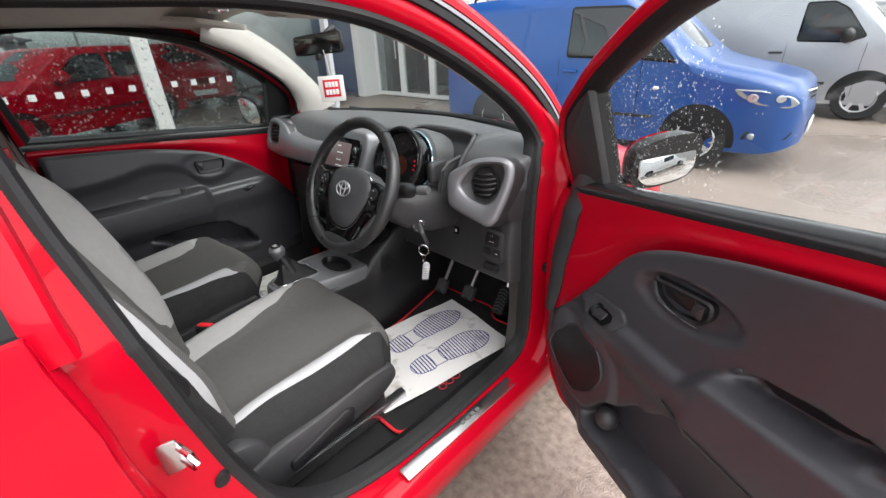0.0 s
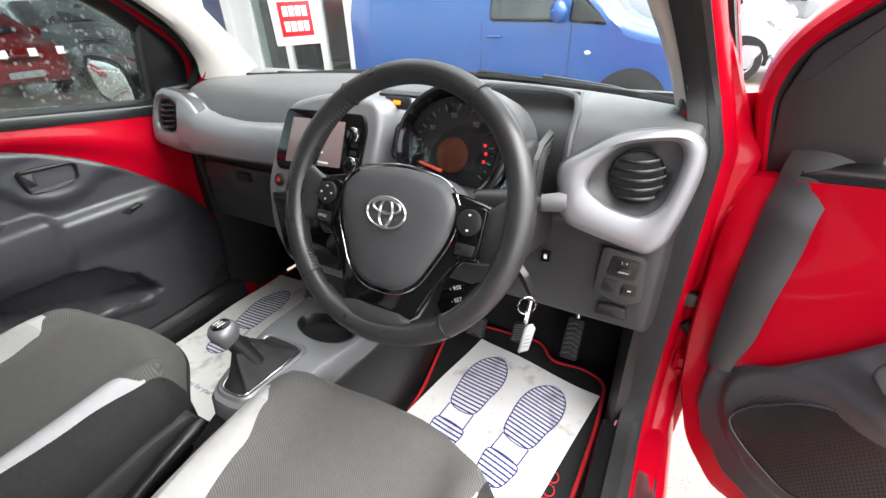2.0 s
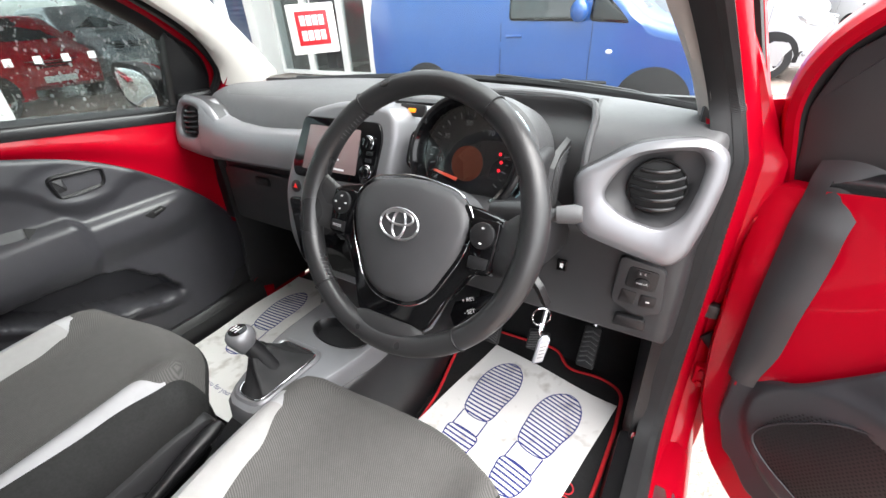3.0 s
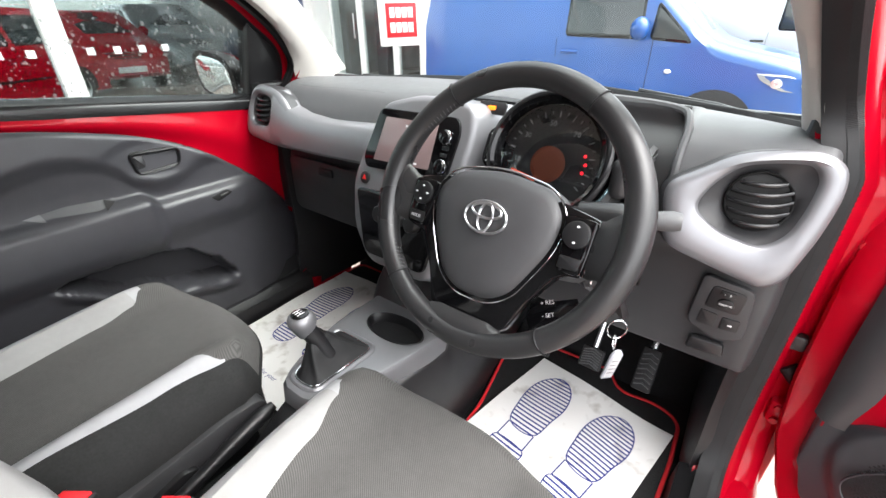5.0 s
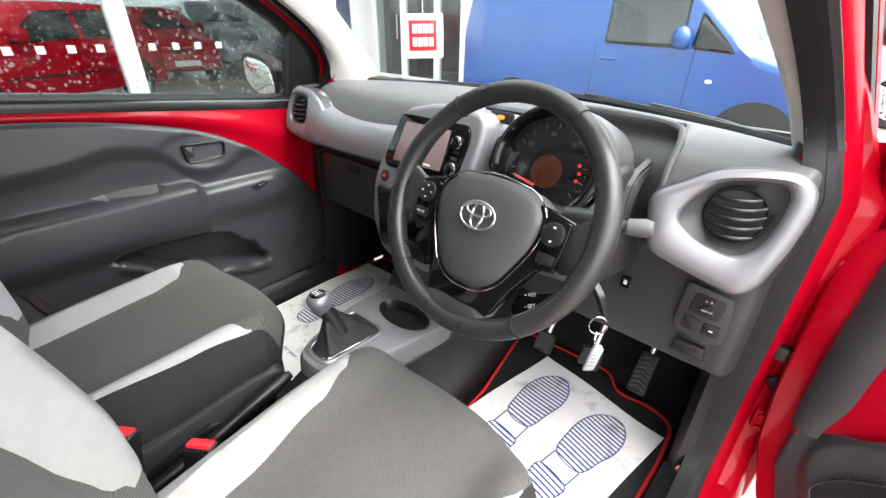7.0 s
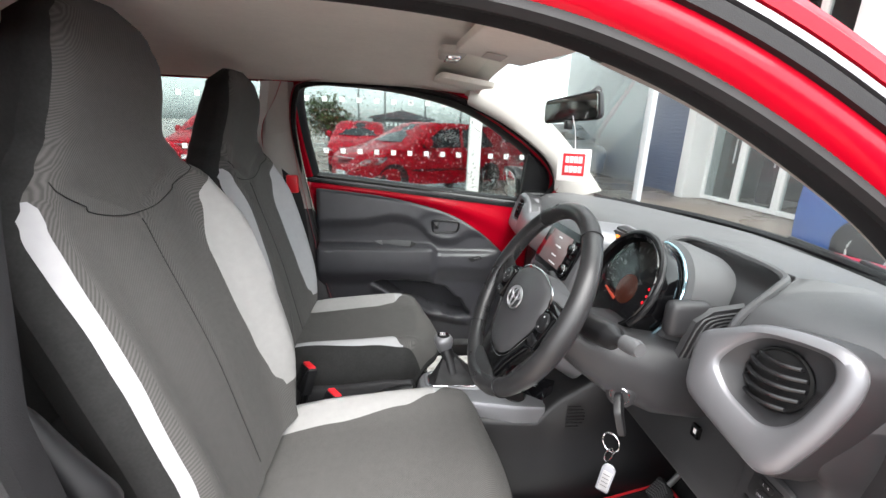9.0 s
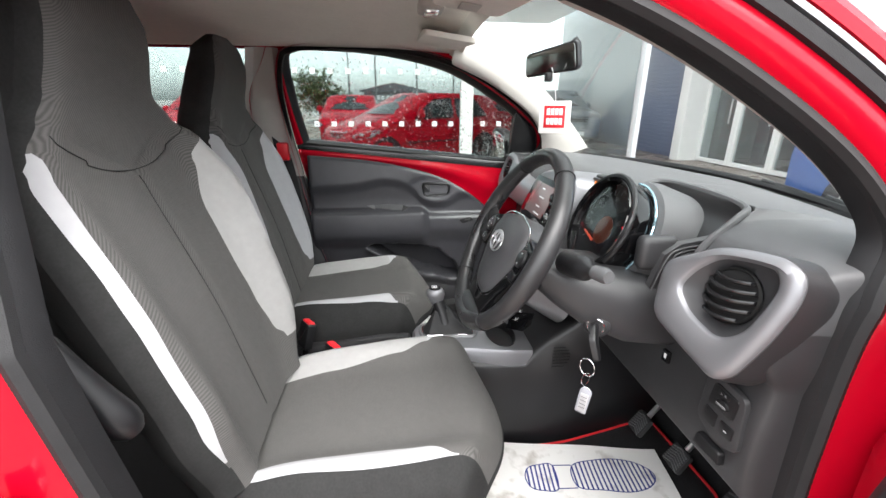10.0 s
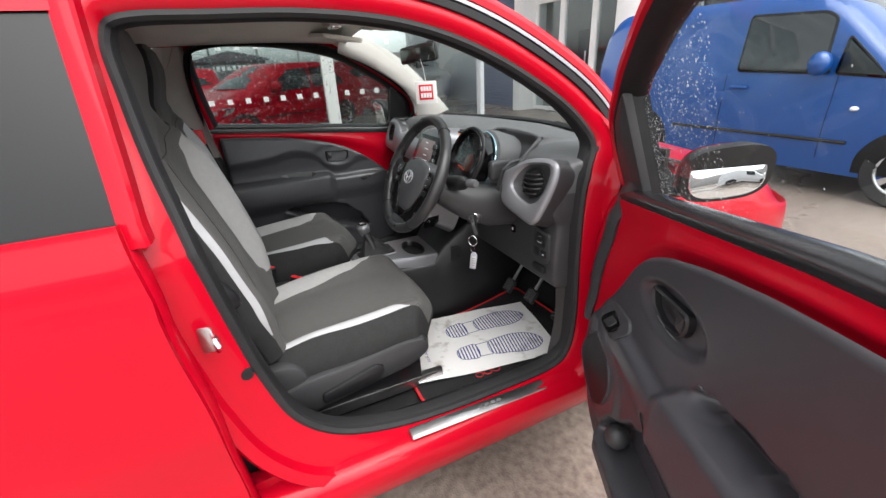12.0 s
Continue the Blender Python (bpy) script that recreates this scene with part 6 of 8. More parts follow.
# ---- centre console, gear lever, cup holder ----
CON = Fitting("centre_console", "satin silver gear console with dark sides", (-0.018, 0.006, -0.036))
con_o = rounded([(0.004, -0.165), (0.096, -0.162), (0.140, -0.05), (0.166, 0.10), (0.172, 0.21), (-0.072, 0.21), (-0.066, 0.03), (-0.026, -0.12)], 0.03, 4)
cz = lambda y: 0.628 - 0.03 * max(0, y)
cup_c = (0.066, 0.098)
def from_cup(ring, n=72):
    """The ring's places at even angles round the cup holder."""
    out = []
    for k in range(n):
        d = Vector((math.cos(2 * math.pi * k / n), math.sin(2 * math.pi * k / n)))
        far = 0.0
        for p, q in zip(ring, ring[1:] + ring[:1]):
            px, py, ex, ey = p[0] - cup_c[0], p[1] - cup_c[1], q[0] - p[0], q[1] - p[1]
            det = d.x * -ey + d.y * ex
            if abs(det) > 1e-9:
                t, u = (px * -ey + py * ex) / det, (d.x * py - d.y * px) / det
                if -1e-6 <= u <= 1 + 1e-6 and t > far:
                    far = t
        out.append((cup_c[0] + d.x * far, cup_c[1] + d.y * far))
    return out


cup_ring = [(cup_c[0] + 0.078 * math.cos(k * math.pi / 36), cup_c[1] + 0.043 * math.sin(k * math.pi / 36)) for k in range(72)]
part("console_top", loft([[(a, b, cz(b) + h) for a, b in from_cup(r)] for r, h in ((inset(con_o, -0.006), -0.07), (con_o, -0.012), (inset(con_o, 0.006), -0.002), (inset(con_o, 0.014), 0.0), (cup_ring, 0.0))], True, False), SILVER, CON, "satin silver console top")
side_rows = [(-0.30, 0.150, 0.0, 0.50), (-0.185, 0.140, 0.01, 0.590), (-0.05, 0.158, -0.04, 0.592), (0.15, 0.176, -0.075, 0.592), (0.20, 0.182, -0.09, 0.66), (0.30, 0.196, -0.11, 0.74), (0.42, 0.212, -0.13, 0.80), (0.60, 0.235, -0.15, 0.80)]
foot_x = lambda y: table([(-0.3, 0.162), (0.0, 0.168), (0.2, 0.178), (0.3, 0.172), (0.42, 0.150), (0.6, 0.115)], y)
part("console_side", loft([[(foot_x(y), y, 0.27), (lerp(foot_x(y), w + 0.010, 0.35), y, 0.40), (w + 0.002, y, z - 0.02), (w - 0.014, y, z), (v + 0.012, y, z), (v - 0.002, y, z - 0.02), (v - 0.010, y, 0.40), (v - 0.012, y, 0.27)] for y, w, v, z in side_rows]), PLASTIC_DARK, CON, "black console side", sharp=1.0)
part("side_grille", merge(*[tube([(0.203, 0.24 + dy, 0.62 + dz * 0.010), (0.203, 0.24 + dy + 0.05 * math.sqrt(max(0, 1 - (dz / 4.2) ** 2)), 0.62 + dz * 0.010)], 0.0022, 5) for dz in range(-3, 4) for dy in (-0.025,)]), RUBBER, CON, "round slotted grille", kind="stuff")
cup = lambda r, h: [(cup_c[0] + (a - cup_c[0]) * r, cup_c[1] + (b - cup_c[1]) * r, cz(b) + h) for a, b in cup_ring]
part("cup_well", loft([cup(1.03, 0.0015), cup(1.0, 0.0035), cup(0.965, 0.001), cup(0.93, -0.022), cup(0.88, -0.023), cup(0.02, -0.023)], True, False), PLASTIC_DARK, CON, "black open cup holder")
GEAR = Fitting("gear_lever", "gear lever with a silver knob and black leather gaiter", (-0.017, 0.007, -0.038))
g_o = rounded([(-0.004, -0.150), (0.082, -0.146), (0.088, 0.030), (-0.046, 0.024)], 0.034, 5)
part("surround", ring_slab(g_o, inset(g_o, 0.011), lambda a, b, h: Vector((a, b, 0.626 + h)), 0.009, 0.004), SILVER, GEAR, "raised silver surround")
part("bright_line", tube([(a, b, 0.6335) for a, b in inset(g_o, 0.0125)], 0.0011, 5, True), CHROME, GEAR, "thin chrome line")
part("well", slab(inset(g_o, 0.010), lambda a, b, h: Vector((a, b, 0.6285 + h)), 0.002, 0.0005), VENT_BLACK, GEAR)
gait = []
top_c = Vector((0.016, -0.074, 0.690))
for k in range(7):
    f = k / 6
    ring = []
    for i, (a, b) in enumerate(inset(g_o, 0.012)):
        fold = 1 - 0.13 * (0.5 + 0.5 * math.sin(i * 1.05 + k * 0.8)) * math.sin(math.pi * min(1.0, f * 1.3)) ** 0.5
        shrink = lerp(1.0, 0.24, f ** 0.85)
        cx, cy = lerp(0.026, top_c.x, f), lerp(-0.060, top_c.y, f)
        ring.append((cx + (a - 0.026) * shrink * fold, cy + (b + 0.060) * shrink * fold, lerp(0.630, 0.698, f) + 0.003 * math.sin(i * 1.3 + k)))
    gait.append(ring)
part("gaiter", loft(gait), LEATHER_DULL, GEAR, "folded black leather gaiter", sharp=1.2)
part("lever_shaft", tube([(0.026, -0.066, 0.650), (0.018, -0.076, 0.690), (0.007, -0.090, 0.725)], [0.026, 0.019, 0.017], 14), PLASTIC_DARK, GEAR)
kb = Vector((0.006, -0.092, 0.735))
part("knob", loft([[kb + Vector((r * math.cos(q), r * 1.05 * math.sin(q) - 0.1 * h, h)) for q in [2 * math.pi * k / 24 for k in range(24)]] for r, h in ((0.015, -0.030), (0.021, -0.014), (0.0265, 0.002), (0.0265, 0.010), (0.0225, 0.0185), (0.0165, 0.0225))]), SILVER, GEAR, "satin silver knob")
part("shift_plate", loft([[kb + Vector((r * math.cos(q), r * 1.05 * math.sin(q) - 0.1 * h, h)) for q in [2 * math.pi * k / 20 for k in range(20)]] for r, h in ((0.0170, 0.0218), (0.0165, 0.0245), (0.011, 0.0265), (0.001, 0.027))], True, False), GLOSS, GEAR, "black plate with the shift pattern")
for x0 in (-0.007, 0.0, 0.007):
    part("pattern_line", box((kb.x + x0 - 0.0006, kb.y - 0.012, kb.z + 0.0262), (kb.x + x0 + 0.0006, kb.y + 0.004, kb.z + 0.0275), 0), LIGHT_MARK, GEAR)
part("pattern_line", box((kb.x - 0.007, kb.y - 0.0045, kb.z + 0.0264), (kb.x + 0.007, kb.y - 0.0033, kb.z + 0.0276), 0), LIGHT_MARK, GEAR)
# hand brake between the seats
HB = Fitting("hand_brake", "black hand brake lever between the seats")
part("lever", tube(curve([(-0.03, -0.50, 0.45), (-0.032, -0.38, 0.475), (-0.035, -0.24, 0.515), (-0.036, -0.17, 0.53)], 14), [0.013] * 8 + [0.016] * 4 + [0.014, 0.009], 12), PLASTIC_DARK, HB)
part("boot", box((-0.06, -0.56, 0.27), (0.03, -0.24, 0.45), 0.03), CARPET, HB)

# ---- front seats ----
# line of the backrest's face, (y, z), and its half width, thickness and bolsters, from the cushion up
SPINE = [(-0.525, 0.54), (-0.565, 0.66), (-0.612, 0.80), (-0.662, 0.92), (-0.715, 1.04), (-0.748, 1.13), (-0.756, 1.22), (-0.746, 1.31), (-0.754, 1.412)]
HALF = [(0, 0.218), (0.15, 0.244), (0.3, 0.249), (0.45, 0.246), (0.56, 0.236), (0.63, 0.218), (0.69, 0.180), (0.75, 0.151), (0.82, 0.143), (0.90, 0.136), (0.95, 0.118), (0.985, 0.085), (1.0, 0.055)]
BOLSTER = [(0, 0.022), (0.2, 0.054), (0.45, 0.062), (0.6, 0.036), (0.68, 0.012), (0.75, 0.0), (1, 0.0)]
FRONT = [(0, 0.050), (0.5, 0.048), (0.7, 0.050), (0.9, 0.050), (0.96, 0.040), (1.0, 0.015)]
BACK = [(0, 0.070), (0.4, 0.085), (0.65, 0.080), (0.85, 0.070), (0.95, 0.055), (1.0, 0.020)]


def section(q, w, front, back, bol, rear):
    """A point of a padded section: q from -1 to 1 across the face (rear False) or the rear."""
    x = w * math.copysign(abs(q) ** 0.9, q) * (1 - 0.03 * (1 - abs(q)))
    edge = max(0.0, 1 - abs(q) ** 7) ** 0.5
    if rear:
        return x, -back * max(0.0, 1 - abs(q) ** 5) ** 0.5
    d = front * edge * (0.80 + 0.06 * q * q) + bol * math.exp(-((abs(q) - 0.80) / 0.17) ** 2) * edge
    return x, d


def zones(grid, breaks, is_band, mats, names, labels, parent):
    """Split a grid of places into panels at the columns breaks and the rows where the pale band lasts."""
    nrow, ncol = len(grid), len(grid[0])
    kinds = {}
    for i in range(nrow - 1):
        for j in range(ncol - 1):
            kinds.setdefault(is_band(i, j), []).append((i, j))
    for kind, cells in sorted(kinds.items()):
        bm = bmesh.new()
        vs = {}
        def v(i, j):
            if (i, j) not in vs:
                vs[(i, j)] = bm.verts.new(grid[i][j])
            return vs[(i, j)]
        for i, j in cells:
            bm.faces.new((v(i, j), v(i, j + 1), v(i + 1, j + 1), v(i + 1, j)))
        part(names[kind], bm, mats[kind], parent, labels[kind], sharp=1.3)


def spine_frames(n):
    P = curve([(0, y, z) for y, z in SPINE], n)
    out = []
    for i, p in enumerate(P):
        t = (P[min(i + 1, n - 1)] - P[max(i - 1, 0)]).normalized()
        out.append((p, t, Vector((0, t.z, -t.y))))
    return out


def front_seat(cx, dy, label, lean=0.0, fwd=0.0, rise=0.0, pad=0.0):
    root = Fitting("driver_seat" if cx > 0 else "passenger_seat", label)
    off = Vector((cx, dy, 0))
    turn = Matrix.Translation((0, -0.47 + fwd, 0.56 + rise)) @ Matrix.Rotation(radians(lean), 4, "X") @ Matrix.Translation((0, 0.47, -0.56))
    nrow = 64
    fr = spine_frames(nrow)
    # columns across the face, denser where the band's seams run; the band narrows to points at its ends
    def q_columns(f):
        grow = hump(f, 0.10, 0.60, 0.10)
        low, high = lerp(0.86, 0.60, grow), lerp(0.88, 0.92, grow)
        if f > 0.4:
            low, high = lerp(low, 0.66, min(1, (f - 0.4) / 0.22)), lerp(high, 0.72, min(1, (f - 0.4) / 0.24))
        m = 12
        def half(low, high):
            return [low * k / m for k in range(m)] + [lerp(low, high, k / 6) for k in range(6)] + [lerp(high, 1.0, (k / 8) ** 0.7) for k in range(9)]
        slim = table([(0.06, 0.90), (0.2, 0.87), (0.35, 0.845), (0.5, 0.83), (0.58, 0.835), (0.625, 0.87), (0.64, 0.915)], f)
        slim_w = table([(0.06, 0.01), (0.16, 0.055), (0.4, 0.072), (0.56, 0.105), (0.60, 0.10), (0.625, 0.06), (0.64, 0.012)], f)
        wide = table([(0.06, 0.78), (0.10, 0.66), (0.14, 0.57), (0.22, 0.51), (0.3, 0.485), (0.42, 0.50), (0.54, 0.62), (0.64, 0.88)], f)
        wide_w = table([(0.06, 0.08), (0.10, 0.24), (0.14, 0.36), (0.22, 0.43), (0.3, 0.455), (0.42, 0.44), (0.54, 0.33), (0.64, 0.06)], f)
        slim_side, wide_side = half(slim, slim + slim_w), half(wide, wide + wide_w)
        near, far = slim_side, wide_side
        return [-x for x in far[:0:-1]] + near
    grid = []
    for i, (p, t, nrm) in enumerate(fr):
        f = i / (nrow - 1)
        w, fd, bd, bo = table(HALF, f), table(FRONT, f), table(BACK, f), table(BOLSTER, f)
        row = []
        for q in q_columns(f):
            x, d = section(q, w, fd, bd, bo if cx < 0 else bo * (table([(0.1, 0.80), (0.3, 0.50), (0.55, 0.25)], f) if q > 0 else 1.35), False)
            x *= 1 + ((0.0 if q > 0 else 0.08) * hump(f, 0.02, 0.66, 0.12) if cx > 0 else 0)
            # stitched valley between headrest and shoulders, seam down the middle
            dip = 0.010 * math.exp(-((f - (0.655 - 0.10 * (1 - min(1, abs(x) / 0.13)))) / 0.012) ** 2) * max(0.0, 1 - (abs(x) / 0.14) ** 4) if 0.5 < f < 0.72 else 0
            dip += 0.004 * math.exp(-(x / 0.004) ** 2) * (1 if f < 0.54 else 0)
            row.append(turn @ (p + Vector((x, 0, 0)) + nrm * (d - dip)) + off)
        grid.append(row)
    ncol = len(grid[0])
    c = (ncol - 1) // 2
    def kind_of(i, j):
        f = (i + 0.5) / (nrow - 1)
        k = abs(j + 0.5 - c)
        if (0.095 if j < c else 0.075) < f < 0.64 and 12 < k < 18:
            return "light_a" if j < c else "light_b"
        if k < 12 or (k < 18 and f >= 0.06):
            return "centre"
        return "side_a" if j < c else "side_b"
    names = {"light_a": "bolster_panel", "light_b": "bolster_panel", "centre": "backrest", "side_a": "backrest_side", "side_b": "backrest_side"}
    mats = {"light_a": FABRIC_GREY if cx > 0 else FABRIC_LIGHT, "light_b": FABRIC_LIGHT, "light_c": FABRIC_GREY, "centre": FABRIC, "side_a": FABRIC_SIDE, "side_b": FABRIC_SIDE}
    labels = {"light_a": "pale grey bolster panel", "light_b": "pale grey bolster panel", "centre": "dark ribbed fabric backrest with built-in headrest", "side_a": "black fabric side", "side_b": "black fabric side"}
    # stitched seams: down the middle and round the foot of the headrest
    mid_col = (len(grid[0]) - 1) // 2
    part("centre_seam", tube([grid[i][mid_col] + Vector((0, 0.0010, 0)) for i in range(2, 35)], 0.0010, 5), FABRIC_SIDE, root, "dark centre seam")
    seam_line = []
    for k in range(25):
        j = int(round(lerp(0.285, 0.715, k / 24) * (len(grid[0]) - 1)))
        f = 0.665 - 0.11 * (1 - abs(k / 12 - 1) ** 2.2)
        i = f * (nrow - 1)
        a, b = grid[int(i)][j], grid[int(i) + 1][j]
        seam_line.append(a.lerp(b, i - int(i)) + Vector((0, 0.0012, 0)))
    part("headrest_seam", tube(seam_line, 0.0010, 5), FABRIC_SIDE, root, "curved seam below the headrest")
    zones(grid, None, kind_of, mats, names, labels, root)
    rear = []
    for i, (p, t, nrm) in enumerate(fr):
        f = i / (nrow - 1)
        w, bd = table(HALF, f), table(BACK, f)
        rear.append([turn @ (p + Vector((section(q, w, 0, bd, 0, True)[0] * (1 + ((0.0 if q > 0 else 0.08) * hump(f, 0.02, 0.66, 0.12) if cx > 0 else 0)), 0, 0)) + nrm * section(q, w, 0, bd, 0, True)[1]) + off for q in [k / 14 - 1 for k in range(29)]])
    bm = loft(rear, False, False)
    part("backrest_rear", merge(bm, loft([grid[-1], [lerp(a, b, 0.5) for a, b in zip(grid[-1], grid[-1][::-1])]], False, False)), FABRIC_SIDE, root, "black fabric rear of the backrest", sharp=1.3)
    # cap that closes the headrest
    last, rl = grid[-1], rear[-1]
    capm = bmesh.new()
    capm.faces.new([capm.verts.new(p) for p in last + rl[::-1][1:-1]])
    part("headrest_cap", capm, FABRIC, root)

    # cushion: sections from the back to the rounded front, (f, y, half width, top, under)
    CW = [(0, 0.215), (0.15, 0.235), (0.6, 0.247), (0.9, 0.245), (1.0, 0.226)]
    rows = []
    nr = 52
    for i in range(nr):
        f = i / (nr - 1)
        y = lerp(-0.535, 0.050, f)
        w = table(CW, f)
        nose = max(0.0, (f - 0.83) / 0.17)
        top = 0.556 + pad + 0.048 * f - 0.085 * nose ** 2.6
        bol = table([(0, 0.025), (0.3, 0.042), (0.7, 0.040), (0.9, 0.030), (1, 0.010)], f)
        grow = hump(f, 0.05, 0.74, 0.12)
        low, high = lerp(0.66, 0.53, grow), lerp(0.68, 0.84, grow)
        m = 12
        def cols(low, high):
            return [low * k / m for k in range(m)] + [lerp(low, high, k / 6) for k in range(6)] + [lerp(high, 1.0, (k / 5) ** 0.7) for k in range(6)]
        inner_side, outer_side = cols(low, high), cols(low, high)
        if cx > 0:
            inner_side = cols(table([(0, 0.48), (0.3, 0.55), (0.6, 0.63), (0.74, 0.71), (0.80, 0.79), (0.84, 0.955), (1, 0.96)], f), 0.975)
            outer_side = cols(table([(0, 0.80), (0.2, 0.67), (0.5, 0.65), (0.7, 0.71), (0.84, 0.805), (1, 0.82)], f), table([(0, 0.82), (0.2, 0.81), (0.5, 0.83), (0.7, 0.83), (0.84, 0.815), (1, 0.83)], f))
        else:
            inner_side = cols(table([(0, 0.60), (0.2, 0.52), (0.6, 0.54), (0.72, 0.58), (0.80, 0.70), (0.84, 0.88), (1, 0.92)], f), 0.94)
            outer_side = cols(table([(0, 0.60), (0.2, 0.56), (0.55, 0.60), (0.70, 0.66), (0.84, 0.86), (1, 0.88)], f), table([(0, 0.72), (0.2, 0.80), (0.6, 0.84), (0.84, 0.875), (1, 0.89)], f))
        qs = [-x for x in inner_side[:0:-1]] + outer_side
        row = []
        for q in qs:
            x = w * q * (1.17 if cx > 0 and q < 0 else 1.0)
            edge = max(0.0, 1 - abs(q) ** 8) ** 0.5
            z = top - 0.060 * (1 - edge) + bol * math.exp(-((abs(q) - 0.78) / 0.18) ** 2) * edge
            row.append(Vector((x, y - (0.05 if cx > 0 and q < 0 else 0.10) * f ** 3 * abs(q) ** 2.2, z)) + off)
        skirt_z = lerp(0.44, 0.47, f)
        for depth in (0.35, 0.7, 1.0):
            row.insert(0, Vector((-w * (1.17 if cx > 0 else 1.0) * (1.005 - 0.06 * depth), y - 0.10 * f ** 3 - 0.05 * nose * depth, lerp(top - 0.060, skirt_z, depth))) + off)
            row.append(Vector((w * (1.005 - 0.06 * depth), y - 0.10 * f ** 3 - 0.05 * nose * depth, lerp(top - 0.060, skirt_z, depth))) + off)
        rows.append(row)
    ncol2 = len(rows[0])
    c2 = (ncol2 - 1) // 2
    def kind_c(i, j):
        f = (i + 0.5) / (nr - 1)
        k = abs(j + 0.5 - c2)
        if 12 < k < 18 and 0.04 < f < 0.84:
            return ("light_c" if k < 15.0 and f < 0.74 else "light_a") if j < c2 else "light_b"
        if k < 12 or (k < 18):
            return "centre"
        return "side_a" if j < c2 else "side_b"
    n2 = {"light_a": "bolster_panel", "light_b": "bolster_panel", "centre": "cushion", "side_a": "cushion_side", "side_b": "cushion_side"}
    mats["light_a"] = FABRIC_LIGHT
    n2["light_c"] = "inner_bolster_panel"
    l2 = dict(labels)
    l2["light_c"] = "light grey panel inside the pale edge"
    l2["centre"] = "dark ribbed fabric seat cushion"
    zones(rows, None, kind_c, mats, n2, l2, root)
    # rounded front apron down to the frame
    apr = []
    for k in range(8):
        f = k / 7
        apr.append([Vector((p.x - cx, p.y - dy, p.z)) * 1.0 for p in rows[-1]])
        apr[-1] = [Vector((cx + v.x * (1 + 0.02 * math.sin(math.pi * 0.5 * f)), dy + v.y - 0.17 * f * f + 0.018 * math.sin(math.pi * f), lerp(v.z, 0.46, f) if v.z > 0.46 else v.z)) for v in apr[-1]]
    part("cushion_front", loft(apr, False, False), FABRIC_SIDE, root, "black fabric front of the cushion", sharp=1.3)
    # side shield with recline wheel and height lever
    for sd in (1, -1):
        sh = part("side_shield", slab(rounded([(-0.56, 0.46), (-0.56, 0.40), (-0.44, 0.375), (-0.10, 0.43), (-0.04, 0.47), (-0.05, 0.52), (-0.14, 0.525), (-0.30, 0.505), (-0.42, 0.50)], 0.03, 4), lambda a, b, h, sd=sd: Vector((cx + sd * (0.222 + h), a + dy, b)), 0.034, 0.012), PLASTIC, root, "dark grey plastic seat side")
        part("height_lever", slab(rounded([(-0.40, 0.44), (-0.40, 0.405), (-0.22, 0.425), (-0.20, 0.47), (-0.23, 0.485)], 0.012), lambda a, b, h, sd=sd: Vector((cx + sd * (0.250 + h), a + dy, b)), 0.018, 0.006), PLASTIC_DARK, sh, "dark lever")
        part("recline_cover", slab(circle(0.075, 26, -0.50, 0.50, 0.060), lambda a, b, h, sd=sd: Vector((cx + sd * (0.205 + h), a + dy, b)), 0.040, 0.014), PLASTIC, sh)
        part("rail", box((cx + sd * 0.19 - 0.014, -0.55 + dy, 0.285), (cx + sd * 0.19 + 0.014, 0.02 + dy, 0.325), 0.004), STEEL, root, "steel seat rail")
        part("rail_leg", box((cx + sd * 0.19 - 0.010, -0.50 + dy, 0.322), (cx + sd * 0.19 + 0.010, -0.06 + dy, 0.44), 0.006), PLASTIC_DARK, root)
    part("slide_bar", tube([(cx - 0.15, -0.08 + dy, 0.36), (cx - 0.15, -0.05 + dy, 0.345), (cx + 0.15, -0.05 + dy, 0.345), (cx + 0.15, -0.08 + dy, 0.36)], 0.007, 8), STEEL, root)
    part("seat_pan", box((cx - 0.20, -0.52 + dy, 0.42), (cx + 0.20, -0.02 + dy, 0.50), 0.02), PLASTIC_DARK, root)
    return root


front_seat(0.328, -0.012, "dark grey fabric driver's seat with pale bolsters and built-in headrest", -4.4, 0.012, 0.025)
front_seat(-0.335, -0.115, "dark grey fabric passenger seat with pale bolsters and built-in headrest", -6.5, 0.055, -0.006, 0.018)

RED_PLASTIC = plain("red_button", (0.75, 0.02, 0.03), 0.3)
for x, y, z, h in ((-0.045, -0.483, 0.576, 1), (0.063, -0.395, 0.556, 1)):
    bk = Fitting("belt_buckle", "black seat belt buckle with a red button")
    b_at = frame_at((x, y, z), (0.8, 0.6, 0), (0.1, 0.45, 1))
    part("buckle", slab(rounded([(-0.026, -0.055), (0.026, -0.055), (0.028, 0.030), (-0.028, 0.030)], 0.008), lambda a, b, h: b_at(a, b, h - 0.012), 0.026, 0.008), PLASTIC_DARK, bk)
    part("button", slab(rounded([(-0.023, 0.020), (0.023, 0.020), (0.022, 0.034), (-0.022, 0.034)], 0.003), lambda a, b, h: b_at(a, b, h - 0.009), 0.019, 0.004), RED_PLASTIC, bk, "red release button")
    part("stalk", tube([(x, y - 0.005, z - 0.05), (x, y - 0.03, z - 0.15), (x, y - 0.05, z - 0.26)], 0.012, 8), PLASTIC_DARK, bk)

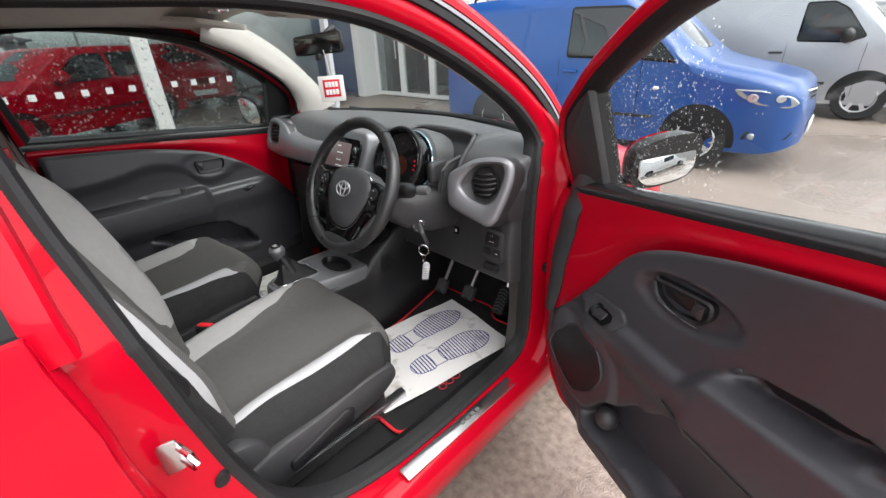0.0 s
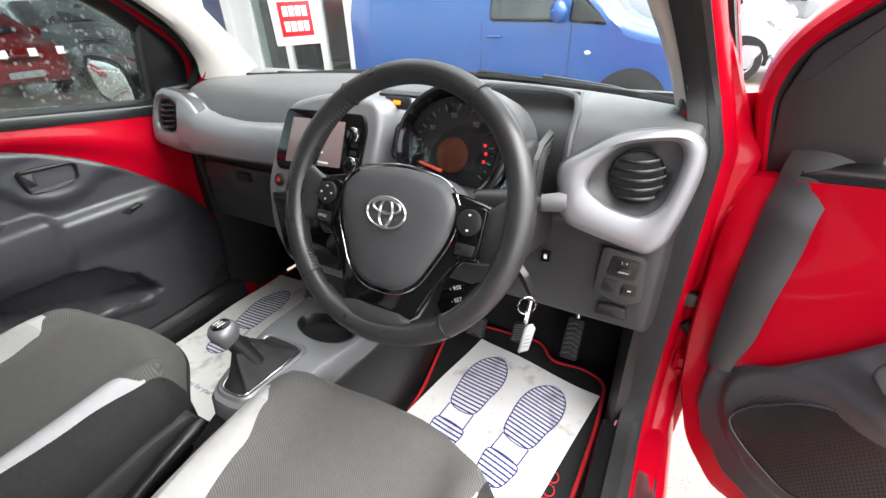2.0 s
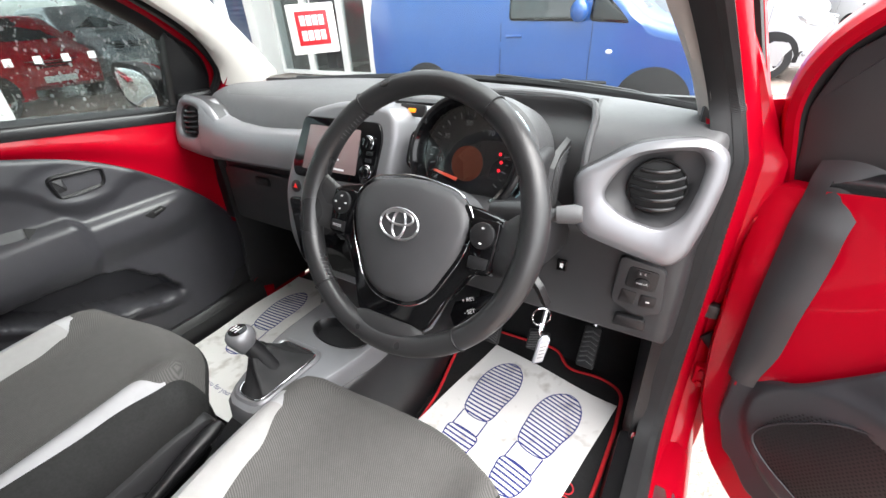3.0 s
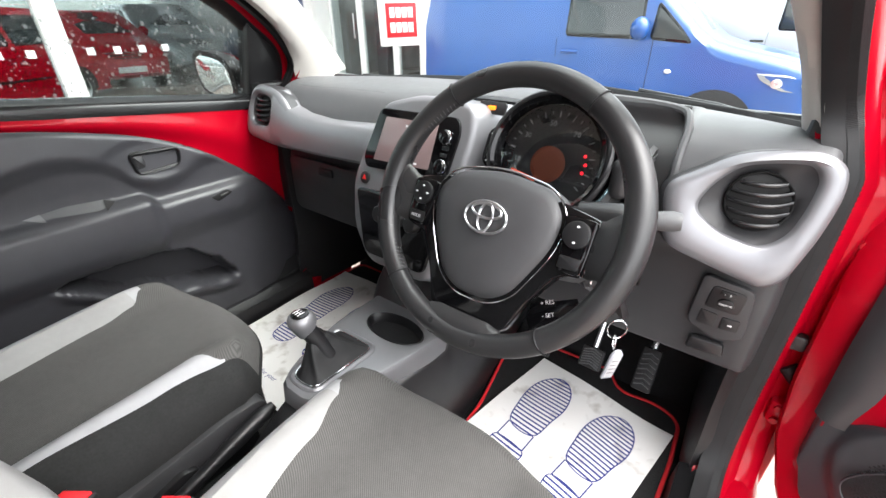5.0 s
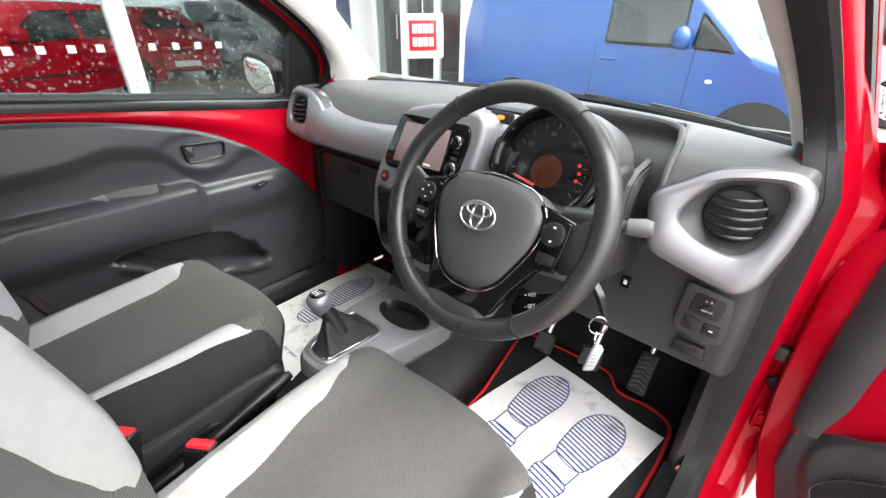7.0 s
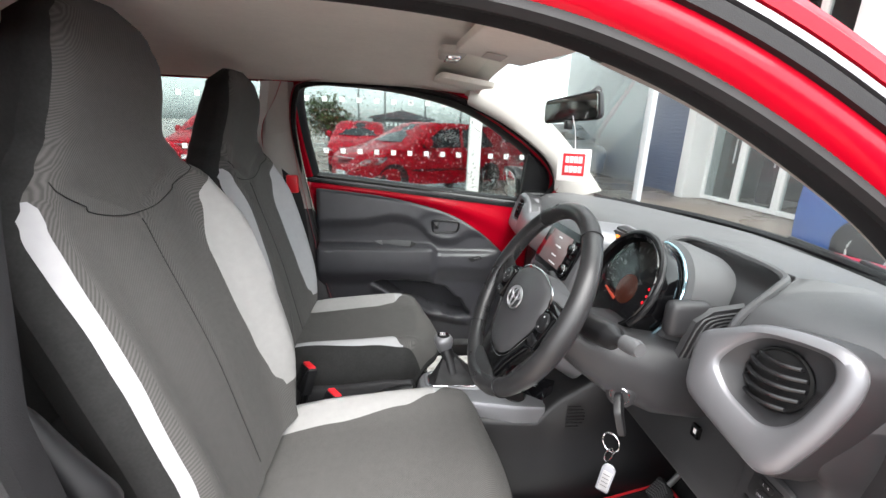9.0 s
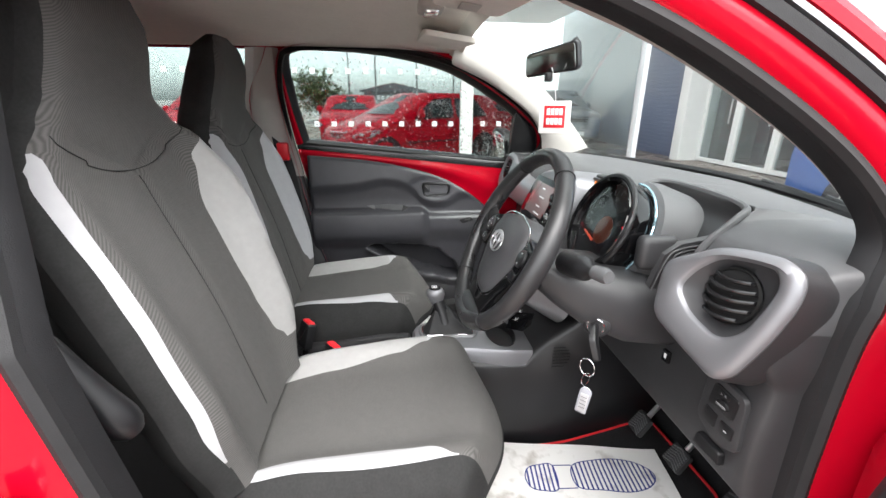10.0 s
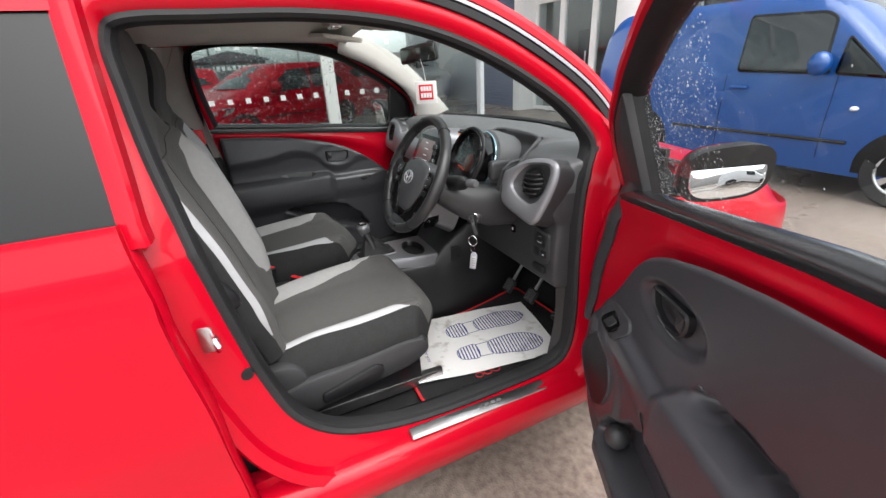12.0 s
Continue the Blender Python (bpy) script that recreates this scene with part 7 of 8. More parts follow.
# ---- mats ----
def floor_mat(cx, cy, outline):
    ob = thing("floor_mat", (cx, cy, 0.275), "black carpet mat with red edging", "floor mat", "floor mats")
    o = rounded(outline, 0.035, 5)
    z = lambda a, b: 0.274 + 0.10 * max(0, b - 0.38) ** 1.5 + 0.05 * max(0, a - cx - 0.20)
    part("carpet", loft([[(a, b, z(a, b) + h) for a, b in r] for r, h in ((o, 0.0), (o, 0.006), (inset(o, 0.004), 0.008))]), CARPET, ob, "black carpet")
    part("edging", tube([(a, b, z(a, b) + 0.006) for a, b in o], 0.0055, 6, True), plain("red_edging", (0.55, 0.012, 0.02), 0.8), ob, "red stitched edging")
    return ob


floor_mat(0.42, 0.21, [(0.20, -0.10), (0.620, -0.10), (0.637, 0.25), (0.641, 0.40), (0.634, 0.532), (0.570, 0.557), (0.472, 0.543), (0.430, 0.606), (0.290, 0.598), (0.122, 0.590), (0.152, 0.430), (0.185, 0.275)])
floor_mat(-0.42, 0.17, [(-0.600, -0.16), (-0.145, -0.16), (-0.125, 0.39), (-0.13, 0.50), (-0.26, 0.502), (-0.32, 0.525), (-0.35, 0.595), (-0.625, 0.59), (-0.640, 0.44), (-0.634, 0.275), (-0.612, 0.09)])
INK = plain("blue_ink", (0.018, 0.028, 0.17), 0.7)
RED_INK = plain("red_ink", (0.45, 0.02, 0.03), 0.8)


def paper_mat_material():
    m, n, l, p = node_mat("paper")
    co, a, b = n.new("ShaderNodeTexCoord"), n.new("ShaderNodeTexNoise"), n.new("ShaderNodeTexNoise")
    a.inputs["Scale"].default_value, a.inputs["Detail"].default_value = 9, 8
    b.inputs["Scale"].default_value, b.inputs["Detail"].default_value = 35, 6
    ramp = n.new("ShaderNodeValToRGB")
    ramp.color_ramp.elements[0].position, ramp.color_ramp.elements[0].color = 0.37, (0.36, 0.33, 0.30, 1)
    ramp.color_ramp.elements[1].position, ramp.color_ramp.elements[1].color = 0.52, (0.69, 0.68, 0.665, 1)
    mul, bu = n.new("ShaderNodeMath"), n.new("ShaderNodeBump")
    mul.operation = "MULTIPLY_ADD"
    mul.inputs[1].default_value, mul.inputs[2].default_value = 0.35, 0.02
    sm = n.new("ShaderNodeMath")
    sm.operation = "MULTIPLY_ADD"
    sm.inputs[1].default_value = 0.75
    for t in (a, b):
        l.new(co.outputs["Object"], t.inputs["Vector"])
    l.new(b.outputs["Fac"], mul.inputs[0])
    l.new(a.outputs["Fac"], sm.inputs[0])
    l.new(mul.outputs[0], sm.inputs[2])
    l.new(sm.outputs[0], ramp.inputs["Fac"])
    l.new(ramp.outputs["Color"], p.inputs["Base Color"])
    bu.inputs["Strength"].default_value, bu.inputs["Distance"].default_value = 0.5, 0.004
    l.new(a.outputs["Fac"], bu.inputs["Height"])
    l.new(bu.outputs["Normal"], p.inputs["Normal"])
    p.inputs["Roughness"].default_value = 0.7
    return m


PAPER = paper_mat_material()


def sole(u0, v0, turn):
    """Outline of a shoe sole, heel at the origin, pointing along v; (front pad, heel)."""
    front = [(-0.031, 0.088), (-0.048, 0.145), (-0.053, 0.20), (-0.042, 0.245), (-0.015, 0.272), (0.012, 0.268), (0.034, 0.240), (0.044, 0.195), (0.039, 0.145), (0.028, 0.088)]
    heel = [(-0.034, 0.045), (-0.036, 0.01), (-0.026, -0.016), (0.0, -0.026), (0.026, -0.016), (0.035, 0.01), (0.031, 0.045)]
    c, s = math.cos(turn), math.sin(turn)
    f = lambda p: (u0 + 1.18 * (p[0] * c - p[1] * s), v0 + 1.18 * (p[0] * s + p[1] * c))
    return front, heel, f


def paper_mat(cx, cy, yaw, w, d, lift, label):
    """Printed paper foot mat lying on the carpet mat, a little wavy."""
    ob = thing("paper_mat", (cx, cy, 0.285), label, "paper mat", "paper mats")
    c, s = math.cos(yaw), math.sin(yaw)
    def at(u, v, h=0.0):
        x, y = cx + u * c - v * s, cy + u * s + v * c
        z = 0.294 + 0.10 * max(0, y - 0.38) ** 1.5 + 0.003 * math.sin(u * 21 + v * 9) + 0.003 * math.sin(v * 17) + lift * max(0, u - w * 0.30) ** 2 * 8
        return Vector((x, y, z + h))
    part("sheet", sheet(lambda a, b: at(lerp(-w / 2, w / 2, a), lerp(-d / 2, d / 2, b)), 24, 30, 0.0008), PAPER, ob, "creased white paper with smudges")
    for sx in (-0.076, 0.078):
        front, heel, f = sole(sx, -d / 2 + 0.205, 0.05 * (1 if sx < 0 else -1))
        for outline, gap in ((front, 0.0105), (heel, 0.0105)):
            loop = [f((p.x, p.y)) for p in curve([(a, b, 0) for a, b in outline], 44, True)]
            ring = loft([[at(a, b, 0.0012) for a, b in loop], [at(a, b, 0.0013) for a, b in inset(loop, 0.003)]], True, False)
            bars = []
            poly = [(p.x, p.y) for p in curve([(a, b, 0) for a, b in outline], 60, True)]
            v = min(p[1] for p in poly) + 0.008
            while v < max(p[1] for p in poly) - 0.004:
                xs = []
                for (x1, y1), (x2, y2) in zip(poly, poly[1:] + poly[:1]):
                    if (y1 - v) * (y2 - v) < 0:
                        xs.append(x1 + (x2 - x1) * (v - y1) / (y2 - y1))
                if len(xs) >= 2:
                    a0, a1 = min(xs), max(xs)
                    seg = 6
                    bars.append(loft([[at(*f((lerp(a0, a1, k / seg), v - 0.0020)), 0.0012), at(*f((lerp(a0, a1, k / seg), v + 0.0020)), 0.0013)] for k in range(seg + 1)], False, False))
                v += gap
            part("sole_print", merge(ring, *bars), INK, ob, "blue striped shoe sole print")
        for x in (-0.033, 0.030):
            part("sole_line", loft([[at(*f((x + dx, lerp(0.045, 0.088, k / 4))), 0.0012) for dx in (-0.0014, 0.0014)] for k in range(5)], False, False), INK, ob)
    part("lettering", text_mesh("Thank you for your", 0.022, lambda a, b, h: at(a * 1.0, -d / 2 + 0.058 + b, 0.0013), "CENTER"), INK, ob, "blue lettering")
    return ob


paper_mat(0.394, 0.222, -0.165, 0.385, 0.565, 0.08, "white paper mat printed with two blue shoe soles")
paper_mat(-0.42, 0.21, 0.02, 0.42, 0.60, 0.0, "white paper mat with blue shoe soles on the passenger side")
part_of_mat = [o for o in scene.objects if o.name.startswith("floor_mat")][0]
# red marks woven into the driver's mat near the sill
for k in range(3):
    part("woven_mark", tube([(0.585 + 0.012 * math.cos(q), 0.126 + 0.034 * k + 0.014 * math.sin(q), 0.290) for q in [2 * math.pi * i / 14 for i in range(14)]], 0.0018, 5, True), RED_INK, part_of_mat, "red woven mark")

# ---- pedals ----
for x, y, z, w, hgt, nm in ((0.266, 0.465, 0.406, 0.056, 0.060, "clutch_pedal"), (0.399, 0.484, 0.416, 0.060, 0.058, "brake_pedal"), (0.527, 0.535, 0.408, 0.048, 0.115, "accelerator_pedal")):
    p_at = frame_at((x, y, z), (1, 0, 0), (0, 0.55, 0.83))
    pd = part(nm, slab(rounded([(-w / 2, -hgt / 2), (w / 2, -hgt / 2), (w / 2 * 0.95, hgt / 2), (-w / 2 * 0.95, hgt / 2)], 0.008), p_at, 0.012, 0.004), SEAL_DARK, CAR, "ribbed black pedal")
    for k in range(-3, 4):
        part("rib", tube([p_at(-w * 0.40, k * hgt / 8.5 - 0.004, 0.0125), p_at(0, k * hgt / 8.5 + 0.004, 0.0128), p_at(w * 0.40, k * hgt / 8.5 - 0.004, 0.0125)], 0.0022, 5), PLASTIC_TOP, pd)
    part("arm", tube([p_at(0, 0.0, 0.0), (x, y + 0.07, z + 0.10), (x, y + 0.10, z + 0.28)], 0.007, 8), STEEL, pd)

# ---- inside mirror with a hanging card ----
MIR = Fitting("rear_view_mirror", "black rear-view mirror on the windscreen", (-0.070, 0.035, 0.002))
m_at = frame_at((0.035, 0.188, 1.352), (1, 0.40, 0.09), (-0.10, -0.16, 1))
m_o = rounded([(-0.104, -0.030), (0.100, -0.035), (0.100, 0.034), (-0.094, 0.030)], 0.016, 5)
part("housing", loft([[m_at(a, b, h) for a, b in r] for r, h in (([(a * 0.6, b * 0.6) for a, b in m_o], -0.035), ([(a * 0.9, b * 0.9) for a, b in m_o], -0.022), (m_o, -0.006), (m_o, 0.002), (inset(m_o, 0.004), 0.004))]), PLASTIC_DARK, MIR)
part("mirror_glass", slab(inset(m_o, 0.005), lambda a, b, h: m_at(a, b, h + 0.0035), 0.002, 0.0005), MIRROR_GREYED, MIR, "mirror glass greyed to imitate a dim cabin reflection")
part("stem", tube([m_at(0.0, 0.0, -0.03), (0.03, 0.235, 1.385), (0.03, 0.262, 1.398)], [0.012, 0.011, 0.016], 10), PLASTIC_DARK, MIR)
part("dip_lever", box((0.022, 0.178, 1.300), (0.045, 0.196, 1.324), 0.004), PLASTIC_DARK, MIR)
CARD = thing("hanging_card", (0.008, 0.235, 1.20), "white air freshener card with a red square, hung from the mirror", "air freshener")
SHIFT[CARD] = Vector((-0.015, 0.006, 0.0))
c_at = frame_at((0.006, 0.232, 1.212), (0.62, 0.78, 0.02), (-0.02, 0, 1))
part("card", slab(rounded([(-0.043, -0.042), (0.043, -0.042), (0.043, 0.042), (-0.043, 0.042)], 0.003, 2), lambda a, b, h: c_at(a, b, h - 0.001), 0.002, 0.0005), mat("white_card", (0.8, 0.79, 0.77), 0.5, var=0.03), CARD, "white card")
part("red_square", slab([(-0.029, -0.027), (0.029, -0.027), (0.029, 0.030), (-0.029, 0.030)], lambda a, b, h: c_at(a, b, h + 0.0012), 0.0004, 0.0001), plain("red_print", (0.62, 0.012, 0.02), 0.5), CARD, "red printed square")
for row, zr in ((0, 0.009), (1, -0.016)):
    for k in range(4):
        part("print_bar", slab([(-0.022 + 0.0115 * k, zr - 0.003), (-0.0125 + 0.0115 * k, zr - 0.003), (-0.0125 + 0.0115 * k, zr + 0.014), (-0.022 + 0.0115 * k, zr + 0.014)], lambda a, b, h: c_at(a, b, h + 0.0017), 0.0003, 0.0001), LIGHT_MARK, CARD)
part("cord", tube([(0.006, 0.232, 1.254), (0.015, 0.222, 1.30), (0.03, 0.205, 1.335)], 0.0012, 6), LIGHT_MARK, CARD, "thin white cord")

# ---- yard and building: the yard lies a little lower than the car's own datum ----
LEVEL[0] = -0.09


def ground_material():
    m, n, l, p = node_mat("wet_tarmac")
    co, a, b, c = n.new("ShaderNodeTexCoord"), n.new("ShaderNodeTexNoise"), n.new("ShaderNodeTexNoise"), n.new("ShaderNodeTexVoronoi")
    a.inputs["Scale"].default_value, a.inputs["Detail"].default_value = 0.35, 8
    b.inputs["Scale"].default_value, b.inputs["Detail"].default_value = 30, 6
    c.inputs["Scale"].default_value = 130
    ramp = n.new("ShaderNodeValToRGB")
    ramp.color_ramp.elements[0].position, ramp.color_ramp.elements[0].color = 0.35, (0.15, 0.115, 0.095, 1)
    ramp.color_ramp.elements[1].position, ramp.color_ramp.elements[1].color = 0.65, (0.32, 0.262, 0.225, 1)
    rr = n.new("ShaderNodeMapRange")
    rr.inputs["From Min"].default_value, rr.inputs["From Max"].default_value = 0.40, 0.62
    rr.inputs["To Min"].default_value, rr.inputs["To Max"].default_value = 0.12, 0.5
    ad, bu = n.new("ShaderNodeMath"), n.new("ShaderNodeBump")
    ad.operation = "MULTIPLY_ADD"
    ad.inputs[1].default_value = 0.5
    hf = n.new("ShaderNodeMath")
    hf.operation = "MULTIPLY"
    hf.inputs[1].default_value = 0.5
    for t in (a, b, c):
        l.new(co.outputs["Object"], t.inputs["Vector"])
    l.new(b.outputs["Fac"], hf.inputs[0])
    l.new(a.outputs["Fac"], ad.inputs[0])
    l.new(hf.outputs[0], ad.inputs[2])
    l.new(ad.outputs[0], ramp.inputs["Fac"])
    l.new(a.outputs["Fac"], rr.inputs["Value"])
    l.new(ramp.outputs["Color"], p.inputs["Base Color"])
    l.new(rr.outputs[0], p.inputs["Roughness"])
    bu.inputs["Strength"].default_value, bu.inputs["Distance"].default_value = 0.35, 0.006
    l.new(c.outputs["Distance"], bu.inputs["Height"])
    l.new(bu.outputs["Normal"], p.inputs["Normal"])
    return m


solo("ground", sheet(lambda u, v: (lerp(-400, 400, u), lerp(-400, 400, v), 0.0), 8, 8), ground_material(), "wet grey-brown tarmac yard", "ground", kind="structure")

WALL_GREY = mat("grey_cladding", (0.42, 0.43, 0.45), 0.5, var=0.06, scale=3, bump=0.05)
NAVY = mat("navy_cladding", (0.035, 0.06, 0.14), 0.45, var=0.1, scale=4, bump=0.05)
WHITE = mat("white_frame", (0.8, 0.8, 0.79), 0.45, var=0.04, scale=6, bump=0.05)
ROOM = mat("dim_room", (0.20, 0.19, 0.18), 0.8, var=0.3, scale=3)
SHOP_GLASS = pane_mat("shop_glass", (0.80, 0.85, 0.85), 1.5)
FILM_DOT = mat("frosted_film", (0.75, 0.76, 0.76), 0.6, var=0.02)

# front of the building beyond the bonnet; it faces the car
F = 7.0
BLD = thing("showroom_front", (-6, F, 0), "grey and navy clad showroom front with a white-framed entrance", "building", kind="structure")
part("wall", box((-18.0, F, 0), (-11.2, F + 0.3, 6.2), 0.01), WALL_GREY, BLD, "pale grey wall")
navy = part("navy_panel", box((-11.2, F - 0.15, 0), (-8.75, F + 0.3, 6.2), 0.01), NAVY, BLD, "navy ribbed cladding panel")
for k in range(60):
    part("rib", box((-10.7, F - 0.165, 0.1 + k * 0.1), (-8.80, F - 0.148, 0.155 + k * 0.1), 0.0), NAVY, navy)
part("portal_post", box((-8.75, F - 0.5, 0), (-8.45, F + 0.3, 6.2), 0.015), WHITE, BLD, "white portal post")
part("portal_post", box((-5.3, F - 0.5, 0), (-4.75, F + 0.3, 6.2), 0.015), WHITE, BLD, "white portal post")
part("portal_head", box((-8.45, F - 0.5, 5.4), (-5.3, F + 0.3, 6.2), 0.015), WHITE, BLD)
part("wall", box((-4.75, F, 0), (-4.0, F + 0.3, 6.2), 0.01), WALL_GREY, BLD, "grey post")
for x0, x1 in ((-8.45, -7.42), (-7.42, -6.36), (-6.36, -5.3)):
    win = part("entrance_leaf", ring_slab([(x0, 0.02), (x1, 0.02), (x1, 2.6), (x0, 2.6)], inset([(x0, 0.02), (x1, 0.02), (x1, 2.6), (x0, 2.6)], 0.09), lambda a, b, h: Vector((a, F + 0.05 - h, b)), 0.09, 0.01), WHITE, BLD, "white-framed glass door")
    part("pane", box((x0 + 0.08, F, 0.1), (x1 - 0.08, F + 0.012, 2.52), 0), SHOP_GLASS, win, shadow=False)
    part("handle", rod((x1 - 0.13, F - 0.10, 0.9), (x1 - 0.13, F - 0.10, 1.4), 0.016, 10), STEEL, win)
    tw = part("fanlight", ring_slab([(x0, 2.6), (x1, 2.6), (x1, 5.4), (x0, 5.4)], inset([(x0, 2.6), (x1, 2.6), (x1, 5.4), (x0, 5.4)], 0.08), lambda a, b, h: Vector((a, F + 0.05 - h, b)), 0.09, 0.01), WHITE, BLD, "white window frame")
    part("pane", box((x0 + 0.07, F, 2.67), (x1 - 0.07, F + 0.012, 5.33), 0), SHOP_GLASS, tw, shadow=False)
for k in range(1):
    x0 = -4.0 + k * 1.7
    w2 = part("shop_window", ring_slab([(x0, 0.5), (x0 + 1.7, 0.5), (x0 + 1.7, 3.4), (x0, 3.4)], inset([(x0, 0.5), (x0 + 1.7, 0.5), (x0 + 1.7, 3.4), (x0, 3.4)], 0.06), lambda a, b, h: Vector((a, F + 0.05 - h, b)), 0.08, 0.01), SEAL_GREY, BLD, "grey-framed shop window")
    part("pane", box((x0 + 0.05, F, 0.55), (x0 + 1.65, F + 0.012, 3.35), 0), SHOP_GLASS, w2, shadow=False)
part("plinth", box((-4.0, F, 0), (-2.3, F + 0.3, 0.5), 0.01), WALL_GREY, BLD)
part("fascia", box((-4.0, F - 0.1, 3.4), (-2.3, F + 0.3, 4.6), 0.01), WALL_GREY, BLD, "grey fascia band")
part("fascia_line", box((-4.0, F - 0.14, 3.42), (-2.3, F - 0.1, 3.55), 0.005), WHITE, BLD)
part("room", merge(box((-8.6, F + 3.5, 0), (-3.3, F + 3.7, 6.2), 0), box((-8.6, F + 0.3, 6.2), (-3.3, F + 3.7, 6.3), 0), box((-8.7, F + 0.3, 0), (-8.6, F + 3.7, 6.2), 0), box((-3.4, F + 0.9, 0), (-3.3, F + 3.7, 6.2), 0), box((-3.4, F + 0.7, 0), (-2.3, F + 0.9, 4.6), 0)), ROOM, BLD, "dim room behind the glass")
# stands and displays inside the entrance
for x, y, w, h, c in ((-8.0, 1.0, 0.35, 1.9, (0.03, 0.03, 0.035)), (-7.0, 1.6, 0.7, 1.2, (0.25, 0.15, 0.08)), (-6.3, 0.9, 0.25, 1.7, (0.5, 0.5, 0.5)), (-5.7, 1.4, 0.3, 2.0, (0.12, 0.13, 0.15))):
    solo("display_stand", box((x, F + y, 0), (x + w, F + y + 0.3, h), 0.02), mat("stand_paint", c, 0.5), "display stand inside the entrance", "display stand", "display stands")

# flat canopy that joins the glazed screen to the front
part("canopy", box((-18.0, 1.4, 4.36), (-4.3, F - 0.6, 4.6), 0.01), WALL_GREY, BLD, "pale grey canopy")
part("canopy_lamp", slab(circle(0.09, 20, 0, 0), frame_at((-8.6, 4.1, 4.355), (1, 0, 0), (0, -1, 0)), 0.02, 0.005), WHITE, BLD, "round white canopy lamp, unlit")

# glazed screen beside the car: posts, rails, panes, rows of frosted squares
GX = -4.2
GLZ = thing("glazed_screen", (GX, -1.5, 0), "tall glass screen with white posts and rows of frosted squares", "glass wall", kind="structure")
for y in (-7.3, -3.3, 0.69, 2.9):
    half_w = 0.075 if y < 2 else 0.032
    part("post", box((GX - 0.09, y - half_w, 0), (GX + 0.03, y + half_w, 4.2), 0.008), WHITE if y < 2 else WALL_GREY, GLZ, "white glazing post")
part("head_rail", box((GX - 0.09, -7.3, 4.2), (GX + 0.03, 2.975, 4.35), 0.008), WHITE, GLZ)
part("foot_rail", box((GX - 0.09, -7.3, 0), (GX + 0.03, 2.9, 0.08), 0.008), SEAL_GREY, GLZ)
for a, b in ((-7.225, -3.375), (-3.225, 0.615), (0.765, 2.825)):
    part("pane", box((GX - 0.036, a, 0.08), (GX - 0.024, b, 4.2), 0), SHOP_GLASS, GLZ, shadow=False)
for z in (1.07, 1.655):
    dots = bmesh.new()
    for k in range(50):
        y = -7.1 + 0.2 * k
        if min(abs(y - p) for p in (-7.3, -3.3, 0.69, 2.9)) > 0.1 and y < 1.6:
            q = [dots.verts.new((GX - 0.0225, y + a, z + b)) for a, b in ((-0.03, -0.03), (0.03, -0.03), (0.03, 0.03), (-0.03, 0.03))]
            dots.faces.new(q)
    part("frosted_squares", dots, FILM_DOT, GLZ, "row of small frosted squares", kind="stuff")

# far shed and lamp posts beyond the glazed screen
SHED = thing("shed", (-34, -0.5, 0), "low dark shed with a shallow roof and a row of bars for its sign", "building", kind="structure")
part("wall", box((-36, -2.4, 0), (-34, 2.2, 2.0), 0.02), mat("shed_wall", (0.12, 0.12, 0.13), 0.7, scale=2), SHED)
part("roof", loft([[(x, -2.7, 2.0), (x, -0.1, 2.6), (x, 2.5, 2.0), (x, 2.5, 1.9), (x, -2.7, 1.9)] for x in (-36.2, -33.8)]), mat("shed_roof", (0.07, 0.07, 0.08), 0.6, scale=2), SHED)
for k in range(8):
    part("sign_bar", box((-33.99, -1.4 + 0.34 * k, 1.35), (-33.96, -1.18 + 0.34 * k, 1.65), 0.0), FILM_DOT, SHED)
for x, y, h in ((-30, -3.1, 7.5), (-27, 1.3, 7.0), (-33, 4.4, 8.0), (-24, -1.1, 6.5)):
    lp = thing("lamp_post", (x, y, 0), "tall grey lamp post", "lamp post", "lamp posts")
    part("pole", rod((x, y, 0), (x, y, h), 0.07, 8, 0.045), SEAL_GREY, lp)
    part("lamp_head", box((x - 0.1, y - 0.45, h - 0.05), (x + 0.1, y + 0.1, h + 0.06), 0.03), SEAL_GREY, lp)


# ---- trees and hedge ----
LEAF = mat("leaves", (0.055, 0.075, 0.022), 0.6, var=0.5, scale=1.5, bump=0.0)
LEAF_YELLOW = mat("yellow_leaves", (0.16, 0.15, 0.03), 0.6, var=0.4, scale=1.5, bump=0.0)
BARK = mat("bark", (0.06, 0.05, 0.04), 0.9, var=0.3, scale=10, bump=0.6, bscale=30, dist=0.02)


